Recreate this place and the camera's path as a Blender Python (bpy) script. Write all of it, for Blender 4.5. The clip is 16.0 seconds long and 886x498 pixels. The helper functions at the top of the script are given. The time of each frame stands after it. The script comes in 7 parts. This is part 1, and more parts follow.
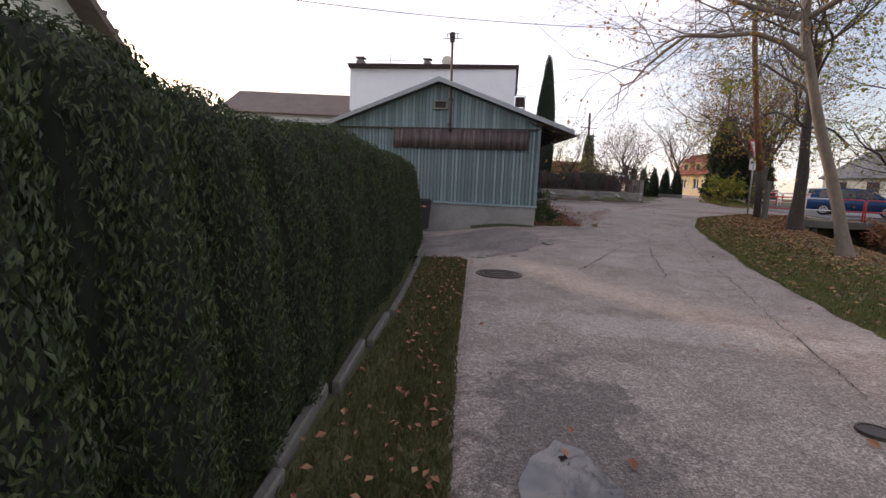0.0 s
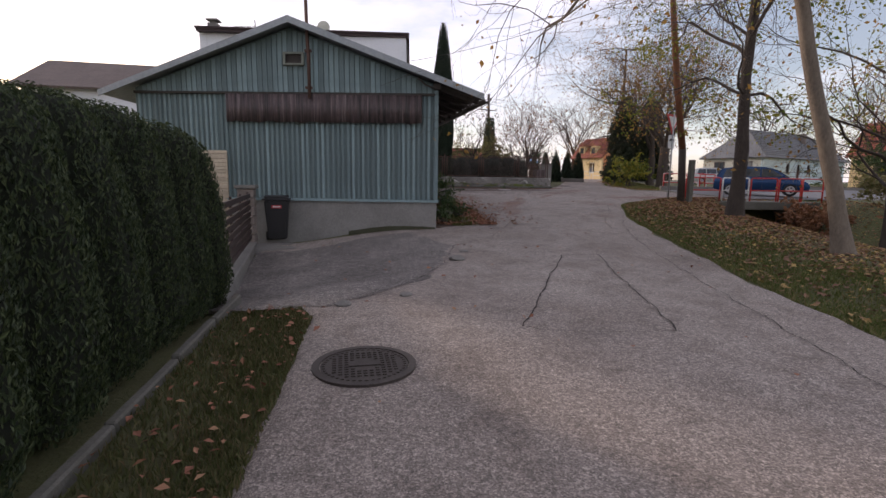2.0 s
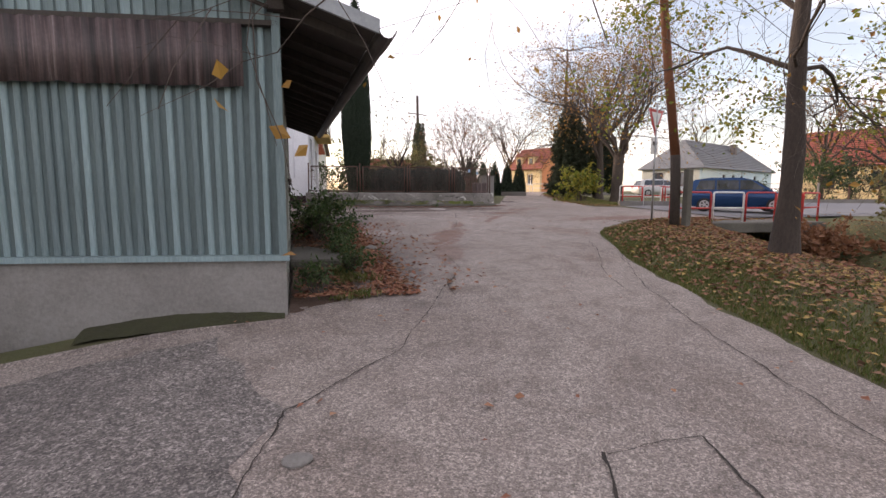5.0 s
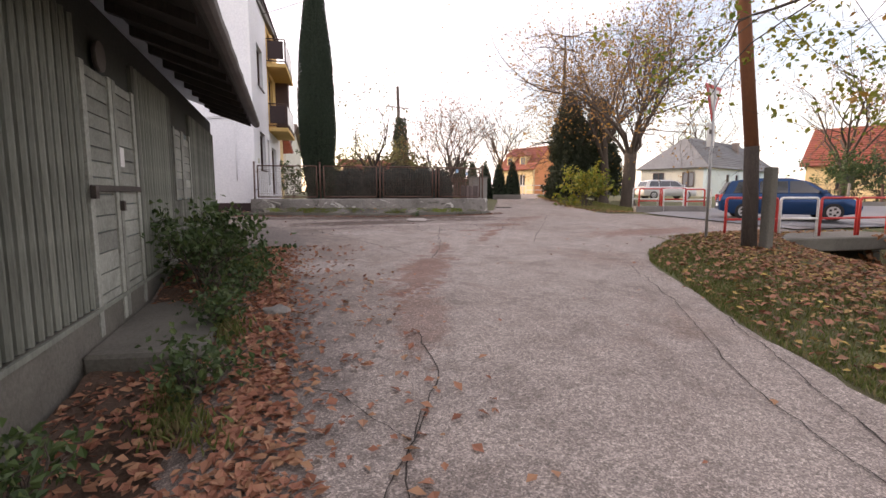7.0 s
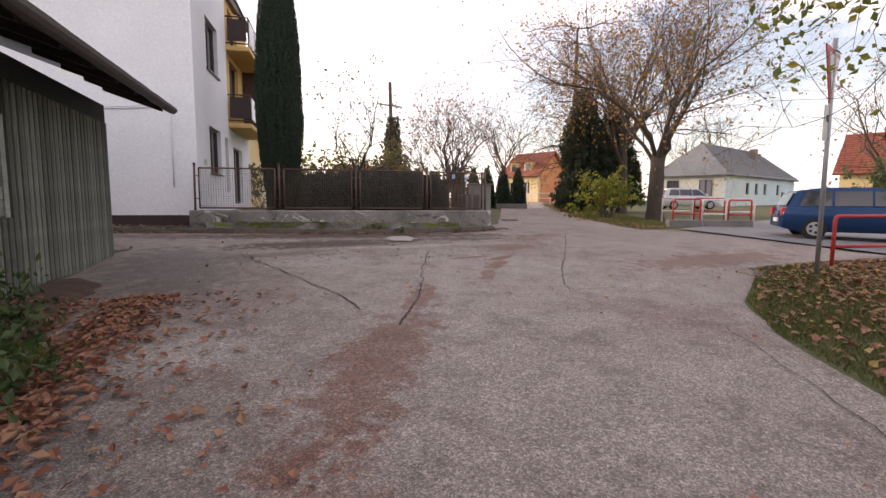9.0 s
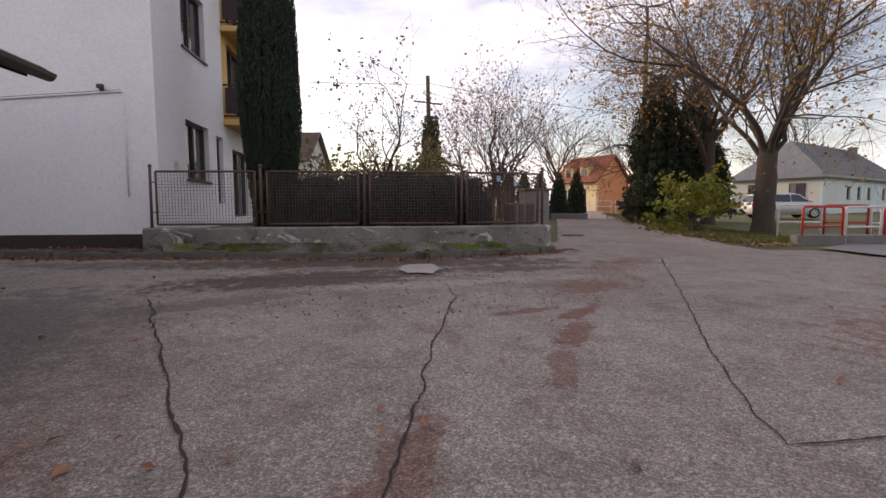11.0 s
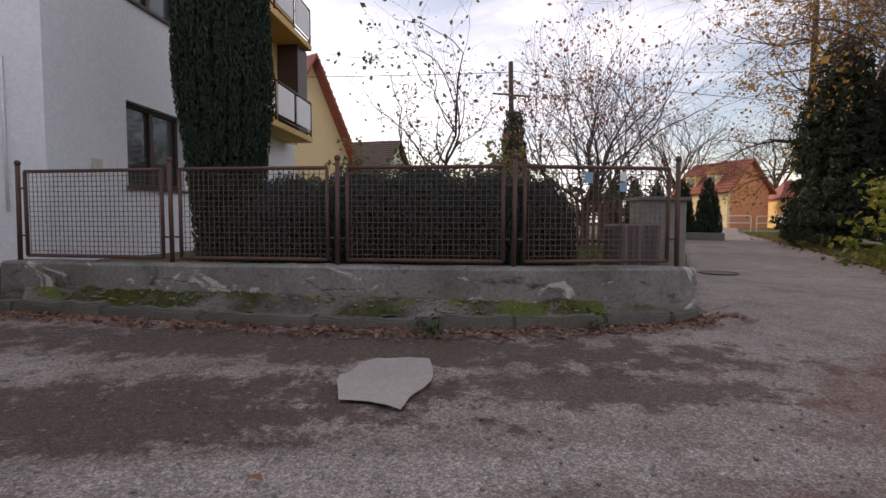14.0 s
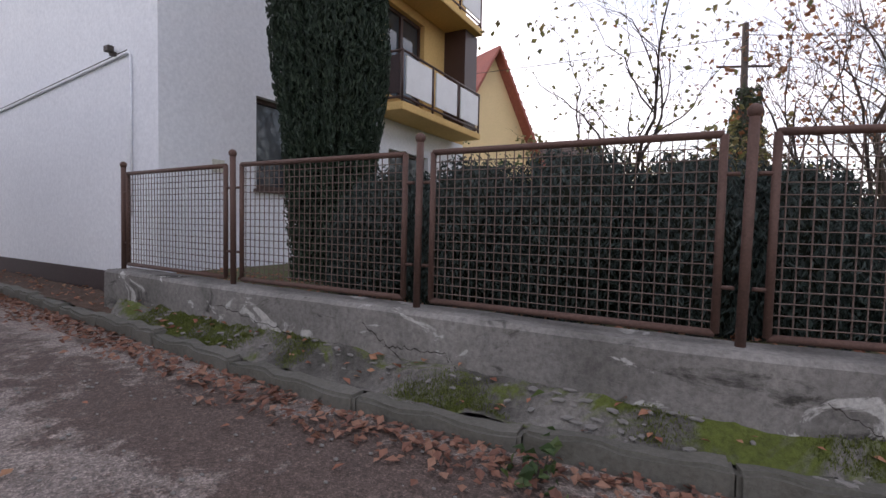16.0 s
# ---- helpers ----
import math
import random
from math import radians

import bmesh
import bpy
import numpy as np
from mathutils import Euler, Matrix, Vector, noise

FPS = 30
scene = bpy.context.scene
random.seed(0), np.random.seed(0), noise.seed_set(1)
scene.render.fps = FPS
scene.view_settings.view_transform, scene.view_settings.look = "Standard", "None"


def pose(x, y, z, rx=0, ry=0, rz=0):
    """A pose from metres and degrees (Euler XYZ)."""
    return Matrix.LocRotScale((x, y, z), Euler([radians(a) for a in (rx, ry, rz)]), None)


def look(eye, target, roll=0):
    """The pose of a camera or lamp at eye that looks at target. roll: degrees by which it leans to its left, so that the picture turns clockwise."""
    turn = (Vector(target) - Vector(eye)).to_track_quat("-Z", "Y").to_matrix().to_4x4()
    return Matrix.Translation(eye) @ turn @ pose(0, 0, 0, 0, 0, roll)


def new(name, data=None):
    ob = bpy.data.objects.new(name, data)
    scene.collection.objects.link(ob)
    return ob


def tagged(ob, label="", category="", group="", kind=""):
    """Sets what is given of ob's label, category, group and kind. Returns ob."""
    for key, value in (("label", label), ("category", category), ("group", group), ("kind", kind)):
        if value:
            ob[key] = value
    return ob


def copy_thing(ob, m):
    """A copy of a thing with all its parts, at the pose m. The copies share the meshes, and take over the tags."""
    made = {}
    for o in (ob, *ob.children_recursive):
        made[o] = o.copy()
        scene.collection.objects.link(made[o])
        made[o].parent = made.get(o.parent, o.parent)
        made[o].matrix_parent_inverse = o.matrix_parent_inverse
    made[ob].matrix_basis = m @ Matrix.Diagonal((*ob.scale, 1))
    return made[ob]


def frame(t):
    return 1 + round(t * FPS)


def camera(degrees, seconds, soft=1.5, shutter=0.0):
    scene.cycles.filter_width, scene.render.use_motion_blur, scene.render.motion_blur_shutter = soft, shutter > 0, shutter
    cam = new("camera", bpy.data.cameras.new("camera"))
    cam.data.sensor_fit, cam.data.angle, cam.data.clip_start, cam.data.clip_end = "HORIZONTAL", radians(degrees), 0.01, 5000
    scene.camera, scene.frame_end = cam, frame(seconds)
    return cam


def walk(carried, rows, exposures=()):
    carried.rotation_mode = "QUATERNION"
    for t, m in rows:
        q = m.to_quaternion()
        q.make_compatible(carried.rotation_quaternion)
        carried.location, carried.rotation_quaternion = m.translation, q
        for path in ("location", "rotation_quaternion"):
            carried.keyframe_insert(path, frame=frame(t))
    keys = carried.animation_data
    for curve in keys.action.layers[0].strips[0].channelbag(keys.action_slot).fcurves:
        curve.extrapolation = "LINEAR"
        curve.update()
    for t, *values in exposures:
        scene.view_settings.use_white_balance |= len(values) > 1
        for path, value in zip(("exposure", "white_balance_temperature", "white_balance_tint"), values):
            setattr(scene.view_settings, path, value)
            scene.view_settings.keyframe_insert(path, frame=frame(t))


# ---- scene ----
cam = camera(85.6, 16.0)
PATH = [
    (0, (-0.112, -0.253, 1.601), (-0.095, 1.731, 1.343), 2.6),
    (0.5, (0.014, 0.864, 1.612), (0.109, 2.852, 1.411), 2.7),
    (1, (0.268, 2.034, 1.61), (0.484, 4.012, 1.403), 1.5),
    (1.5, (0.514, 3.09, 1.595), (0.834, 5.053, 1.389), 2.3),
    (2, (0.765, 4.127, 1.597), (1.174, 6.064, 1.31), 0.8),
    (2.5, (1.03, 5.035, 1.646), (1.477, 6.966, 1.38), 1.4),
    (3, (1.32, 6.004, 1.707), (1.825, 7.922, 1.452), 1.3),
    (3.5, (1.652, 6.946, 1.759), (2.159, 8.868, 1.535), 1.6),
    (4, (1.958, 7.816, 1.824), (2.495, 9.728, 1.589), 0.7),
    (4.5, (2.381, 8.771, 1.792), (3.011, 10.654, 1.553), 0.3),
    (7, (4.424, 13.666, 1.955), (5.134, 15.521, 1.724), 0.0),
    (7.5, (4.842, 14.466, 2.002), (5.583, 16.31, 1.776), -0.7),
    (8, (5.28, 15.274, 2.003), (5.992, 17.133, 1.806), 0.1),
    (8.5, (5.613, 16.049, 2.042), (6.342, 17.9, 1.834), 0.4),
    (11, (7.476, 20.489, 2.121), (7.99, 22.415, 1.955), -0.2),
    (11.5, (7.87, 21.156, 2.168), (8.485, 23.05, 1.995), -2.9),
    (12, (8.138, 22.037, 2.254), (8.539, 23.993, 2.148), -0.6),
    (12.5, (8.333, 22.839, 2.219), (8.44, 24.833, 2.111), -0.9),
    (13, (8.726, 23.519, 2.247), (8.802, 25.513, 2.107), -0.9),
    (13.5, (9.231, 24.168, 2.271), (9.376, 26.158, 2.127), -0.2),
    (14, (9.404, 24.912, 2.269), (9.508, 26.906, 2.157), 0.2),
    (14.5, (9.57, 25.638, 2.281), (9.532, 27.634, 2.167), 0.4),
    (15, (9.605, 26.152, 2.381), (9.42, 28.137, 2.22), 1.2),
    (15.5, (9.729, 26.714, 2.392), (9.339, 28.668, 2.226), 1.8),
    (16, (9.866, 27.314, 2.382), (9.167, 29.185, 2.279), 1.3),
]
walk(cam, [(t, look(eye, target, roll)) for t, eye, target, roll in PATH], exposures=((0, 0.2, 7000, 24), (1.5, -0.1, 6900, 24), (3.5, 0.3, 7000, 24), (7, 1.0, 7700, 26), (8.5, 0.82, 7600, 26), (11, 0.12, 7300, 25), (14.5, 0.06, 7000, 23), (16, 0.58, 6800, 23)))

# world: hazy bright autumn sky, low sun ahead on the left
SUN_AZ, SUN_EL = -36.0, 15.0
world = bpy.data.worlds.new("sky")
scene.world = world
world.use_nodes = True
wn, wl = world.node_tree.nodes, world.node_tree.links
bg = wn["Background"]
sky = wn.new("ShaderNodeTexSky")
sky.sky_type, sky.sun_disc = "NISHITA", False
sky.sun_elevation, sky.sun_rotation = radians(SUN_EL), radians(SUN_AZ)
skys = wn.new("ShaderNodeVectorMath")
skys.operation = "SCALE"
skys.inputs["Scale"].default_value = 0.12
wl.new(sky.outputs[0], skys.inputs[0])
wc = wn.new("ShaderNodeTexCoord")
wm = wn.new("ShaderNodeMapping")
wm.inputs["Scale"].default_value = (1.0, 1.0, 3.2)
wl.new(wc.outputs["Generated"], wm.inputs[0])
cl = wn.new("ShaderNodeTexNoise")
cl.inputs["Scale"].default_value, cl.inputs["Detail"].default_value, cl.inputs["Roughness"].default_value = 2.4, 7, 0.55
wl.new(wm.outputs[0], cl.inputs["Vector"])
cr = wn.new("ShaderNodeValToRGB")
cr.color_ramp.elements[0].position, cr.color_ramp.elements[0].color = 0.42, (0.12, 0.12, 0.12, 1)
cr.color_ramp.elements[1].position, cr.color_ramp.elements[1].color = 0.64, (1, 1, 1, 1)
wl.new(cl.outputs["Fac"], cr.inputs[0])
cm = wn.new("ShaderNodeMix")
cm.data_type = "RGBA"
cm.inputs["B"].default_value = (0.84, 0.87, 0.93, 1)
wl.new(cr.outputs["Color"], cm.inputs["Factor"])
wl.new(skys.outputs[0], cm.inputs["A"])
wl.new(cm.outputs["Result"], bg.inputs["Color"])
bg.inputs["Strength"].default_value = 1.48
sun = new("sun", bpy.data.lights.new("sun", "SUN"))
sun.data.energy, sun.data.angle, sun.data.color = 2.7, radians(4.0), (1.0, 0.86, 0.68)
sd = Vector((math.sin(radians(SUN_AZ)) * math.cos(radians(SUN_EL)), math.cos(radians(SUN_AZ)) * math.cos(radians(SUN_EL)), math.sin(radians(SUN_EL))))
sun.matrix_basis = look(sd * 60, (0, 0, 0))


# ---- materials ----
def nodes_of(name):
    m = bpy.data.materials.new(name)
    m.use_nodes = True
    n, l = m.node_tree.nodes, m.node_tree.links
    return m, n, l, n["Principled BSDF"]


def noise_ramp(n, l, scale, stops, detail=5.0, rough=0.6, coord="Object", stretch=(1, 1, 1), dist=0.0):
    tc = n.new("ShaderNodeTexCoord")
    mp = n.new("ShaderNodeMapping")
    mp.inputs["Scale"].default_value = stretch
    l.new(tc.outputs[coord], mp.inputs[0])
    t = n.new("ShaderNodeTexNoise")
    t.inputs["Scale"].default_value, t.inputs["Detail"].default_value, t.inputs["Roughness"].default_value = scale, detail, rough
    t.inputs["Distortion"].default_value = dist
    l.new(mp.outputs[0], t.inputs["Vector"])
    r = n.new("ShaderNodeValToRGB")
    e = r.color_ramp.elements
    while len(e) < len(stops):
        e.new(0.5)
    for k, (p, c) in enumerate(stops):
        e[k].position = p
        e[k].color = (*c, 1) if len(c) == 3 else c
    l.new(t.outputs["Fac"], r.inputs[0])
    return t, r


def mix_rgb(n, l, a, b, fac, mode="MIX"):
    m = n.new("ShaderNodeMix")
    m.data_type, m.blend_type = "RGBA", mode
    for src, key in ((a, "A"), (b, "B"), (fac, "Factor")):
        if isinstance(src, (float, int)):
            m.inputs[key].default_value = src
        elif isinstance(src, tuple):
            m.inputs[key].default_value = (*src, 1)
        else:
            l.new(src, m.inputs[key])
    return m.outputs["Result"]


def bump(n, l, p, height, strength, distance=0.01):
    b = n.new("ShaderNodeBump")
    b.inputs["Strength"].default_value, b.inputs["Distance"].default_value = strength, distance
    l.new(height, b.inputs["Height"])
    l.new(b.outputs[0], p.inputs["Normal"])


def surf(name, base, dark, light=None, big=0.7, fine=40.0, rough=0.85, metal=0.0, bumps=0.3, dist=0.006, random_amt=0.0, stretch=(1, 1, 1), amount=0.5):
    """Weathered surface: base colour, darker stains at large scale, fine grain, relief."""
    m, n, l, p = nodes_of(name)
    light = light or tuple(min(1, c * 1.25) for c in base)
    _, r1 = noise_ramp(n, l, big, [(0.35, dark), (0.62, base)], 6, 0.65, stretch=stretch, dist=0.3)
    t2, r2 = noise_ramp(n, l, fine, [(0.3, tuple(c * 0.72 for c in base)), (0.72, light)], 4, 0.7, stretch=stretch)
    col = mix_rgb(n, l, r1.outputs[0], r2.outputs[0], amount)
    if random_amt:
        oi = n.new("ShaderNodeObjectInfo")
        mr = n.new("ShaderNodeMapRange")
        mr.inputs["To Min"].default_value, mr.inputs["To Max"].default_value = 1 - random_amt, 1 + random_amt
        l.new(oi.outputs["Random"], mr.inputs["Value"])
        col = mix_rgb(n, l, col, mr.outputs[0], 1.0, "MULTIPLY")
    l.new(col, p.inputs["Base Color"])
    p.inputs["Roughness"].default_value, p.inputs["Metallic"].default_value = rough, metal
    bump(n, l, p, t2.outputs["Fac"], bumps, dist)
    return m


def leafy(name, a, b, c, rough=0.6, trans=0.25):
    """Foliage: colour by island between three tones, some light through the leaf."""
    m, n, l, p = nodes_of(name)
    g = n.new("ShaderNodeNewGeometry")
    r = n.new("ShaderNodeValToRGB")
    e = r.color_ramp.elements
    e.new(0.5)
    for k, (pos, col) in enumerate(((0.0, a), (0.5, b), (1.0, c))):
        e[k].position, e[k].color = pos, (*col, 1)
    l.new(g.outputs["Random Per Island"], r.inputs[0])
    l.new(r.outputs[0], p.inputs["Base Color"])
    p.inputs["Roughness"].default_value = rough
    tr = n.new("ShaderNodeBsdfTranslucent")
    l.new(r.outputs[0], tr.inputs[0])
    mx = n.new("ShaderNodeMixShader")
    mx.inputs[0].default_value = trans
    l.new(p.outputs[0], mx.inputs[1])
    l.new(tr.outputs[0], mx.inputs[2])
    l.new(mx.outputs[0], n["Material Output"].inputs[0])
    return m


def plain(name, col, rough=0.5, metal=0.0, wear=0.12):
    return surf(name, col, tuple(c * (1 - wear) for c in col), tuple(min(1, c * (1 + wear)) for c in col), 3.0, 60.0, rough, metal, 0.06, 0.002, amount=0.4)


def glass(name, tint=(0.05, 0.06, 0.07)):
    m, n, l, p = nodes_of(name)
    p.inputs["Base Color"].default_value = (*tint, 1)
    p.inputs["Roughness"].default_value = 0.04
    p.inputs["Specular IOR Level"].default_value = 0.9
    return m


def speckle(n, l, col, scale, lo, hi, amount=1.0):
    """Stone chips of random tone set into a surface; gives the colour and the chip relief."""
    tc = n.new("ShaderNodeTexCoord")
    v = n.new("ShaderNodeTexVoronoi")
    v.inputs["Scale"].default_value = scale
    v.inputs["Randomness"].default_value = 1.0
    l.new(tc.outputs["Object"], v.inputs["Vector"])
    sp_ = n.new("ShaderNodeSeparateColor")
    l.new(v.outputs["Color"], sp_.inputs[0])
    r = n.new("ShaderNodeValToRGB")
    e = r.color_ramp.elements
    e.new(0.6)
    for k, (p_, c_) in enumerate(((0.0, lo), (0.6, 1.0), (1.0, hi))):
        e[k].position, e[k].color = p_, (c_, c_ * 0.985, c_ * 0.97, 1)
    l.new(sp_.outputs[0], r.inputs[0])
    return mix_rgb(n, l, col, r.outputs[0], amount, "MULTIPLY"), v


# stains lying on the asphalt: x, y, half length, half width, turn; colour; strength
MUD, REDDIRT, DAMP, PALEDUST = (0.078, 0.052, 0.042), (0.15, 0.056, 0.032), (0.12, 0.105, 0.098), (0.36, 0.33, 0.31)
STAINS = [
    ((7.4, 27.9, 2.5, 0.75, 2), MUD, 0.95), ((10.7, 28.2, 1.5, 0.4, -3), MUD, 0.8), ((8.5, 29.35, 5.0, 0.65, -8), MUD, 0.9), ((4.0, 30.0, 2.2, 0.5, -14), MUD, 0.6), ((6.2, 26.6, 1.2, 0.35, 20), MUD, 0.5),
    ((9.8, 25.42, 0.5, 0.12, 5), REDDIRT, 0.75), ((10.35, 25.25, 0.5, 0.16, 30), REDDIRT, 0.8), ((9.9, 24.55, 0.5, 0.2, 55), REDDIRT, 0.75), ((9.3, 23.75, 0.5, 0.14, 60), REDDIRT, 0.55), ((7.8, 22.6, 0.9, 0.2, 65), REDDIRT, 0.6), ((6.8, 20.6, 1.6, 0.45, 60), REDDIRT, 0.65), ((11.3, 26.5, 0.8, 0.45, 20), REDDIRT, 0.6), ((14.5, 24.0, 2.6, 0.7, 8), REDDIRT, 0.6), ((6.0, 18.4, 1.2, 0.3, 70), REDDIRT, 0.4), ((13.0, 28.2, 1.5, 0.5, 30), REDDIRT, 0.4),
    ((4.6, 18.6, 2.8, 0.7, 88), DAMP, 0.65), ((4.6, 25.6, 2.8, 1.1, 100), DAMP, 0.7), ((0.7, 2.4, 1.5, 0.7, 80), DAMP, 0.9),
    ((5.0, 21.3, 1.2, 0.5, 10), PALEDUST, 0.6), ((6.8, 25.6, 1.0, 0.5, 20), PALEDUST, 0.45), ((2.4, 4.8, 2.4, 0.5, -12), PALEDUST, 0.5), ((9.2, 27.2, 2.5, 0.25, 0), PALEDUST, 0.5),
]


def asphalt_mat():
    m, n, l, p = nodes_of("old_asphalt")
    _, big = noise_ramp(n, l, 0.32, [(0.34, (0.225, 0.192, 0.172)), (0.5, (0.26, 0.228, 0.21)), (0.68, (0.3, 0.268, 0.247))], 6, 0.62, dist=0.6)
    _, mid = noise_ramp(n, l, 2.2, [(0.34, (0.68, 0.65, 0.63)), (0.5, (0.97, 0.96, 0.95)), (0.66, (1.1, 1.09, 1.08))], 6, 0.65, dist=0.4)
    t3, fin = noise_ramp(n, l, 42.0, [(0.34, (0.35, 0.34, 0.33)), (0.5, (0.95, 0.95, 0.95)), (0.62, (1.7, 1.66, 1.62))], 4, 0.85)
    _, red = noise_ramp(n, l, 0.55, [(0.55, (0, 0, 0)), (0.72, (1, 1, 1))], 7, 0.7, stretch=(1, 0.6, 1), dist=0.9)
    sep = n.new("ShaderNodeTexCoord")
    sx = n.new("ShaderNodeSeparateXYZ")
    l.new(sep.outputs["Object"], sx.inputs[0])
    far = n.new("ShaderNodeMapRange")
    far.inputs["From Min"].default_value, far.inputs["From Max"].default_value = 12.0, 24.0
    l.new(sx.outputs["Y"], far.inputs["Value"])
    fac = n.new("ShaderNodeMath")
    fac.operation = "MULTIPLY"
    l.new(red.outputs[0], fac.inputs[0])
    l.new(far.outputs[0], fac.inputs[1])
    f2 = n.new("ShaderNodeMath")
    f2.operation, f2.inputs[1].default_value = "MULTIPLY", 0.75
    l.new(fac.outputs[0], f2.inputs[0])
    c = mix_rgb(n, l, big.outputs[0], mid.outputs[0], 0.8, "MULTIPLY")
    c = mix_rgb(n, l, c, (0.14, 0.065, 0.04), f2.outputs[0])
    wob = n.new("ShaderNodeTexNoise")
    wob.inputs["Scale"].default_value, wob.inputs["Detail"].default_value, wob.inputs["Roughness"].default_value = 3.4, 9, 0.76
    l.new(sep.outputs["Object"], wob.inputs["Vector"])
    for (sx_, sy_, rx_, ry_, turn_), col_, amt_ in STAINS:
        mp = n.new("ShaderNodeMapping")
        mp.vector_type = "TEXTURE"
        mp.inputs["Location"].default_value = (sx_, sy_, 0)
        mp.inputs["Rotation"].default_value = (0, 0, radians(turn_))
        mp.inputs["Scale"].default_value = (rx_, ry_, 1000)
        l.new(sep.outputs["Object"], mp.inputs[0])
        ln = n.new("ShaderNodeVectorMath")
        ln.operation = "LENGTH"
        l.new(mp.outputs[0], ln.inputs[0])
        ad = n.new("ShaderNodeMath")
        ad.operation = "MULTIPLY_ADD"
        ad.inputs[1].default_value = -3.8
        l.new(wob.outputs["Fac"], ad.inputs[0])
        l.new(ln.outputs["Value"], ad.inputs[2])
        mr = n.new("ShaderNodeMapRange")
        mr.inputs["From Min"].default_value, mr.inputs["From Max"].default_value = -0.92, -1.26
        mr.inputs["To Min"].default_value, mr.inputs["To Max"].default_value = 0.0, amt_
        l.new(ad.outputs[0], mr.inputs["Value"])
        c = mix_rgb(n, l, c, col_, mr.outputs[0])
    c = mix_rgb(n, l, c, fin.outputs[0], 0.45, "MULTIPLY")
    c, _ = speckle(n, l, c, 38.0, 0.76, 1.28, 0.75)
    c, chips = speckle(n, l, c, 105.0, 0.5, 1.7, 0.85)
    l.new(c, p.inputs["Base Color"])
    p.inputs["Roughness"].default_value = 0.8
    bump(n, l, p, chips.outputs["Distance"], 0.5, 0.006)
    return m


def patch_mat():
    """Darker, coarser asphalt laid over the old surface."""
    m, n, l, p = nodes_of("patched_asphalt")
    _, big = noise_ramp(n, l, 0.8, [(0.34, (0.105, 0.094, 0.088)), (0.5, (0.16, 0.146, 0.138)), (0.66, (0.225, 0.205, 0.193))], 7, 0.66, dist=0.5)
    c, _ = speckle(n, l, big.outputs[0], 34.0, 0.65, 1.5, 0.8)
    c, chips = speckle(n, l, c, 85.0, 0.4, 2.1, 0.9)
    l.new(c, p.inputs["Base Color"])
    p.inputs["Roughness"].default_value = 0.78
    bump(n, l, p, chips.outputs["Distance"], 0.7, 0.008)
    return m


ASPHALT = asphalt_mat()
PATCH_DARK = patch_mat()
STREET = surf("street_asphalt", (0.2, 0.2, 0.21), (0.15, 0.15, 0.155), (0.26, 0.26, 0.27), 0.3, 70, 0.8, 0, 0.3, 0.005)
CRACK = surf("crack_filling", (0.035, 0.03, 0.026), (0.02, 0.018, 0.016), (0.07, 0.055, 0.045), 4, 60, 0.95)
SOIL = surf("grass_soil", (0.085, 0.1, 0.035), (0.085, 0.065, 0.038), (0.15, 0.15, 0.065), 0.6, 30, 0.95, 0, 0.8, 0.03)
EARTH = surf("leaf_earth", (0.085, 0.05, 0.032), (0.045, 0.03, 0.022), (0.15, 0.09, 0.06), 1.2, 35, 0.95, 0, 0.8, 0.03)
CONCRETE = surf("grey_concrete", (0.21, 0.2, 0.185), (0.1, 0.095, 0.085), (0.3, 0.285, 0.265), 0.9, 30, 0.9, 0, 0.5, 0.01)
CONCRETE_DARK = surf("mossy_concrete", (0.13, 0.125, 0.105), (0.055, 0.055, 0.04), (0.2, 0.19, 0.17), 1.4, 30, 0.9, 0, 0.6, 0.012)
PLINTH = surf("shed_plinth_render", (0.27, 0.26, 0.25), (0.15, 0.14, 0.13), (0.34, 0.33, 0.31), 1.0, 25, 0.9, 0, 0.5, 0.01)
MOSS = surf("moss", (0.075, 0.095, 0.02), (0.05, 0.055, 0.02), (0.13, 0.15, 0.04), 3, 45, 1.0, 0, 1.0, 0.03)
PAINT_TEAL = surf("flaking_teal_boards", (0.175, 0.26, 0.275), (0.12, 0.17, 0.175), (0.28, 0.37, 0.38), 0.9, 16, 0.75, 0, 0.3, 0.004, 0.3, (3, 3, 0.35))
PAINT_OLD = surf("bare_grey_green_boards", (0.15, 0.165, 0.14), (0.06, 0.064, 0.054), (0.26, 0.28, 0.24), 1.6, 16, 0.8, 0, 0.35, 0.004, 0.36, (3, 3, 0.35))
PAINT_DOOR = surf("flaking_pale_door_planks", (0.25, 0.265, 0.235), (0.1, 0.105, 0.09), (0.38, 0.4, 0.36), 2.6, 22, 0.85, 0, 0.4, 0.004, 0.25, (1.2, 1.2, 1.2))
BOARD_BACK = surf("board_backing", (0.12, 0.17, 0.17), (0.08, 0.1, 0.1), (0.17, 0.23, 0.23), 1.0, 20, 0.85, 0, 0.2, 0.004, 0, (3, 3, 0.4))


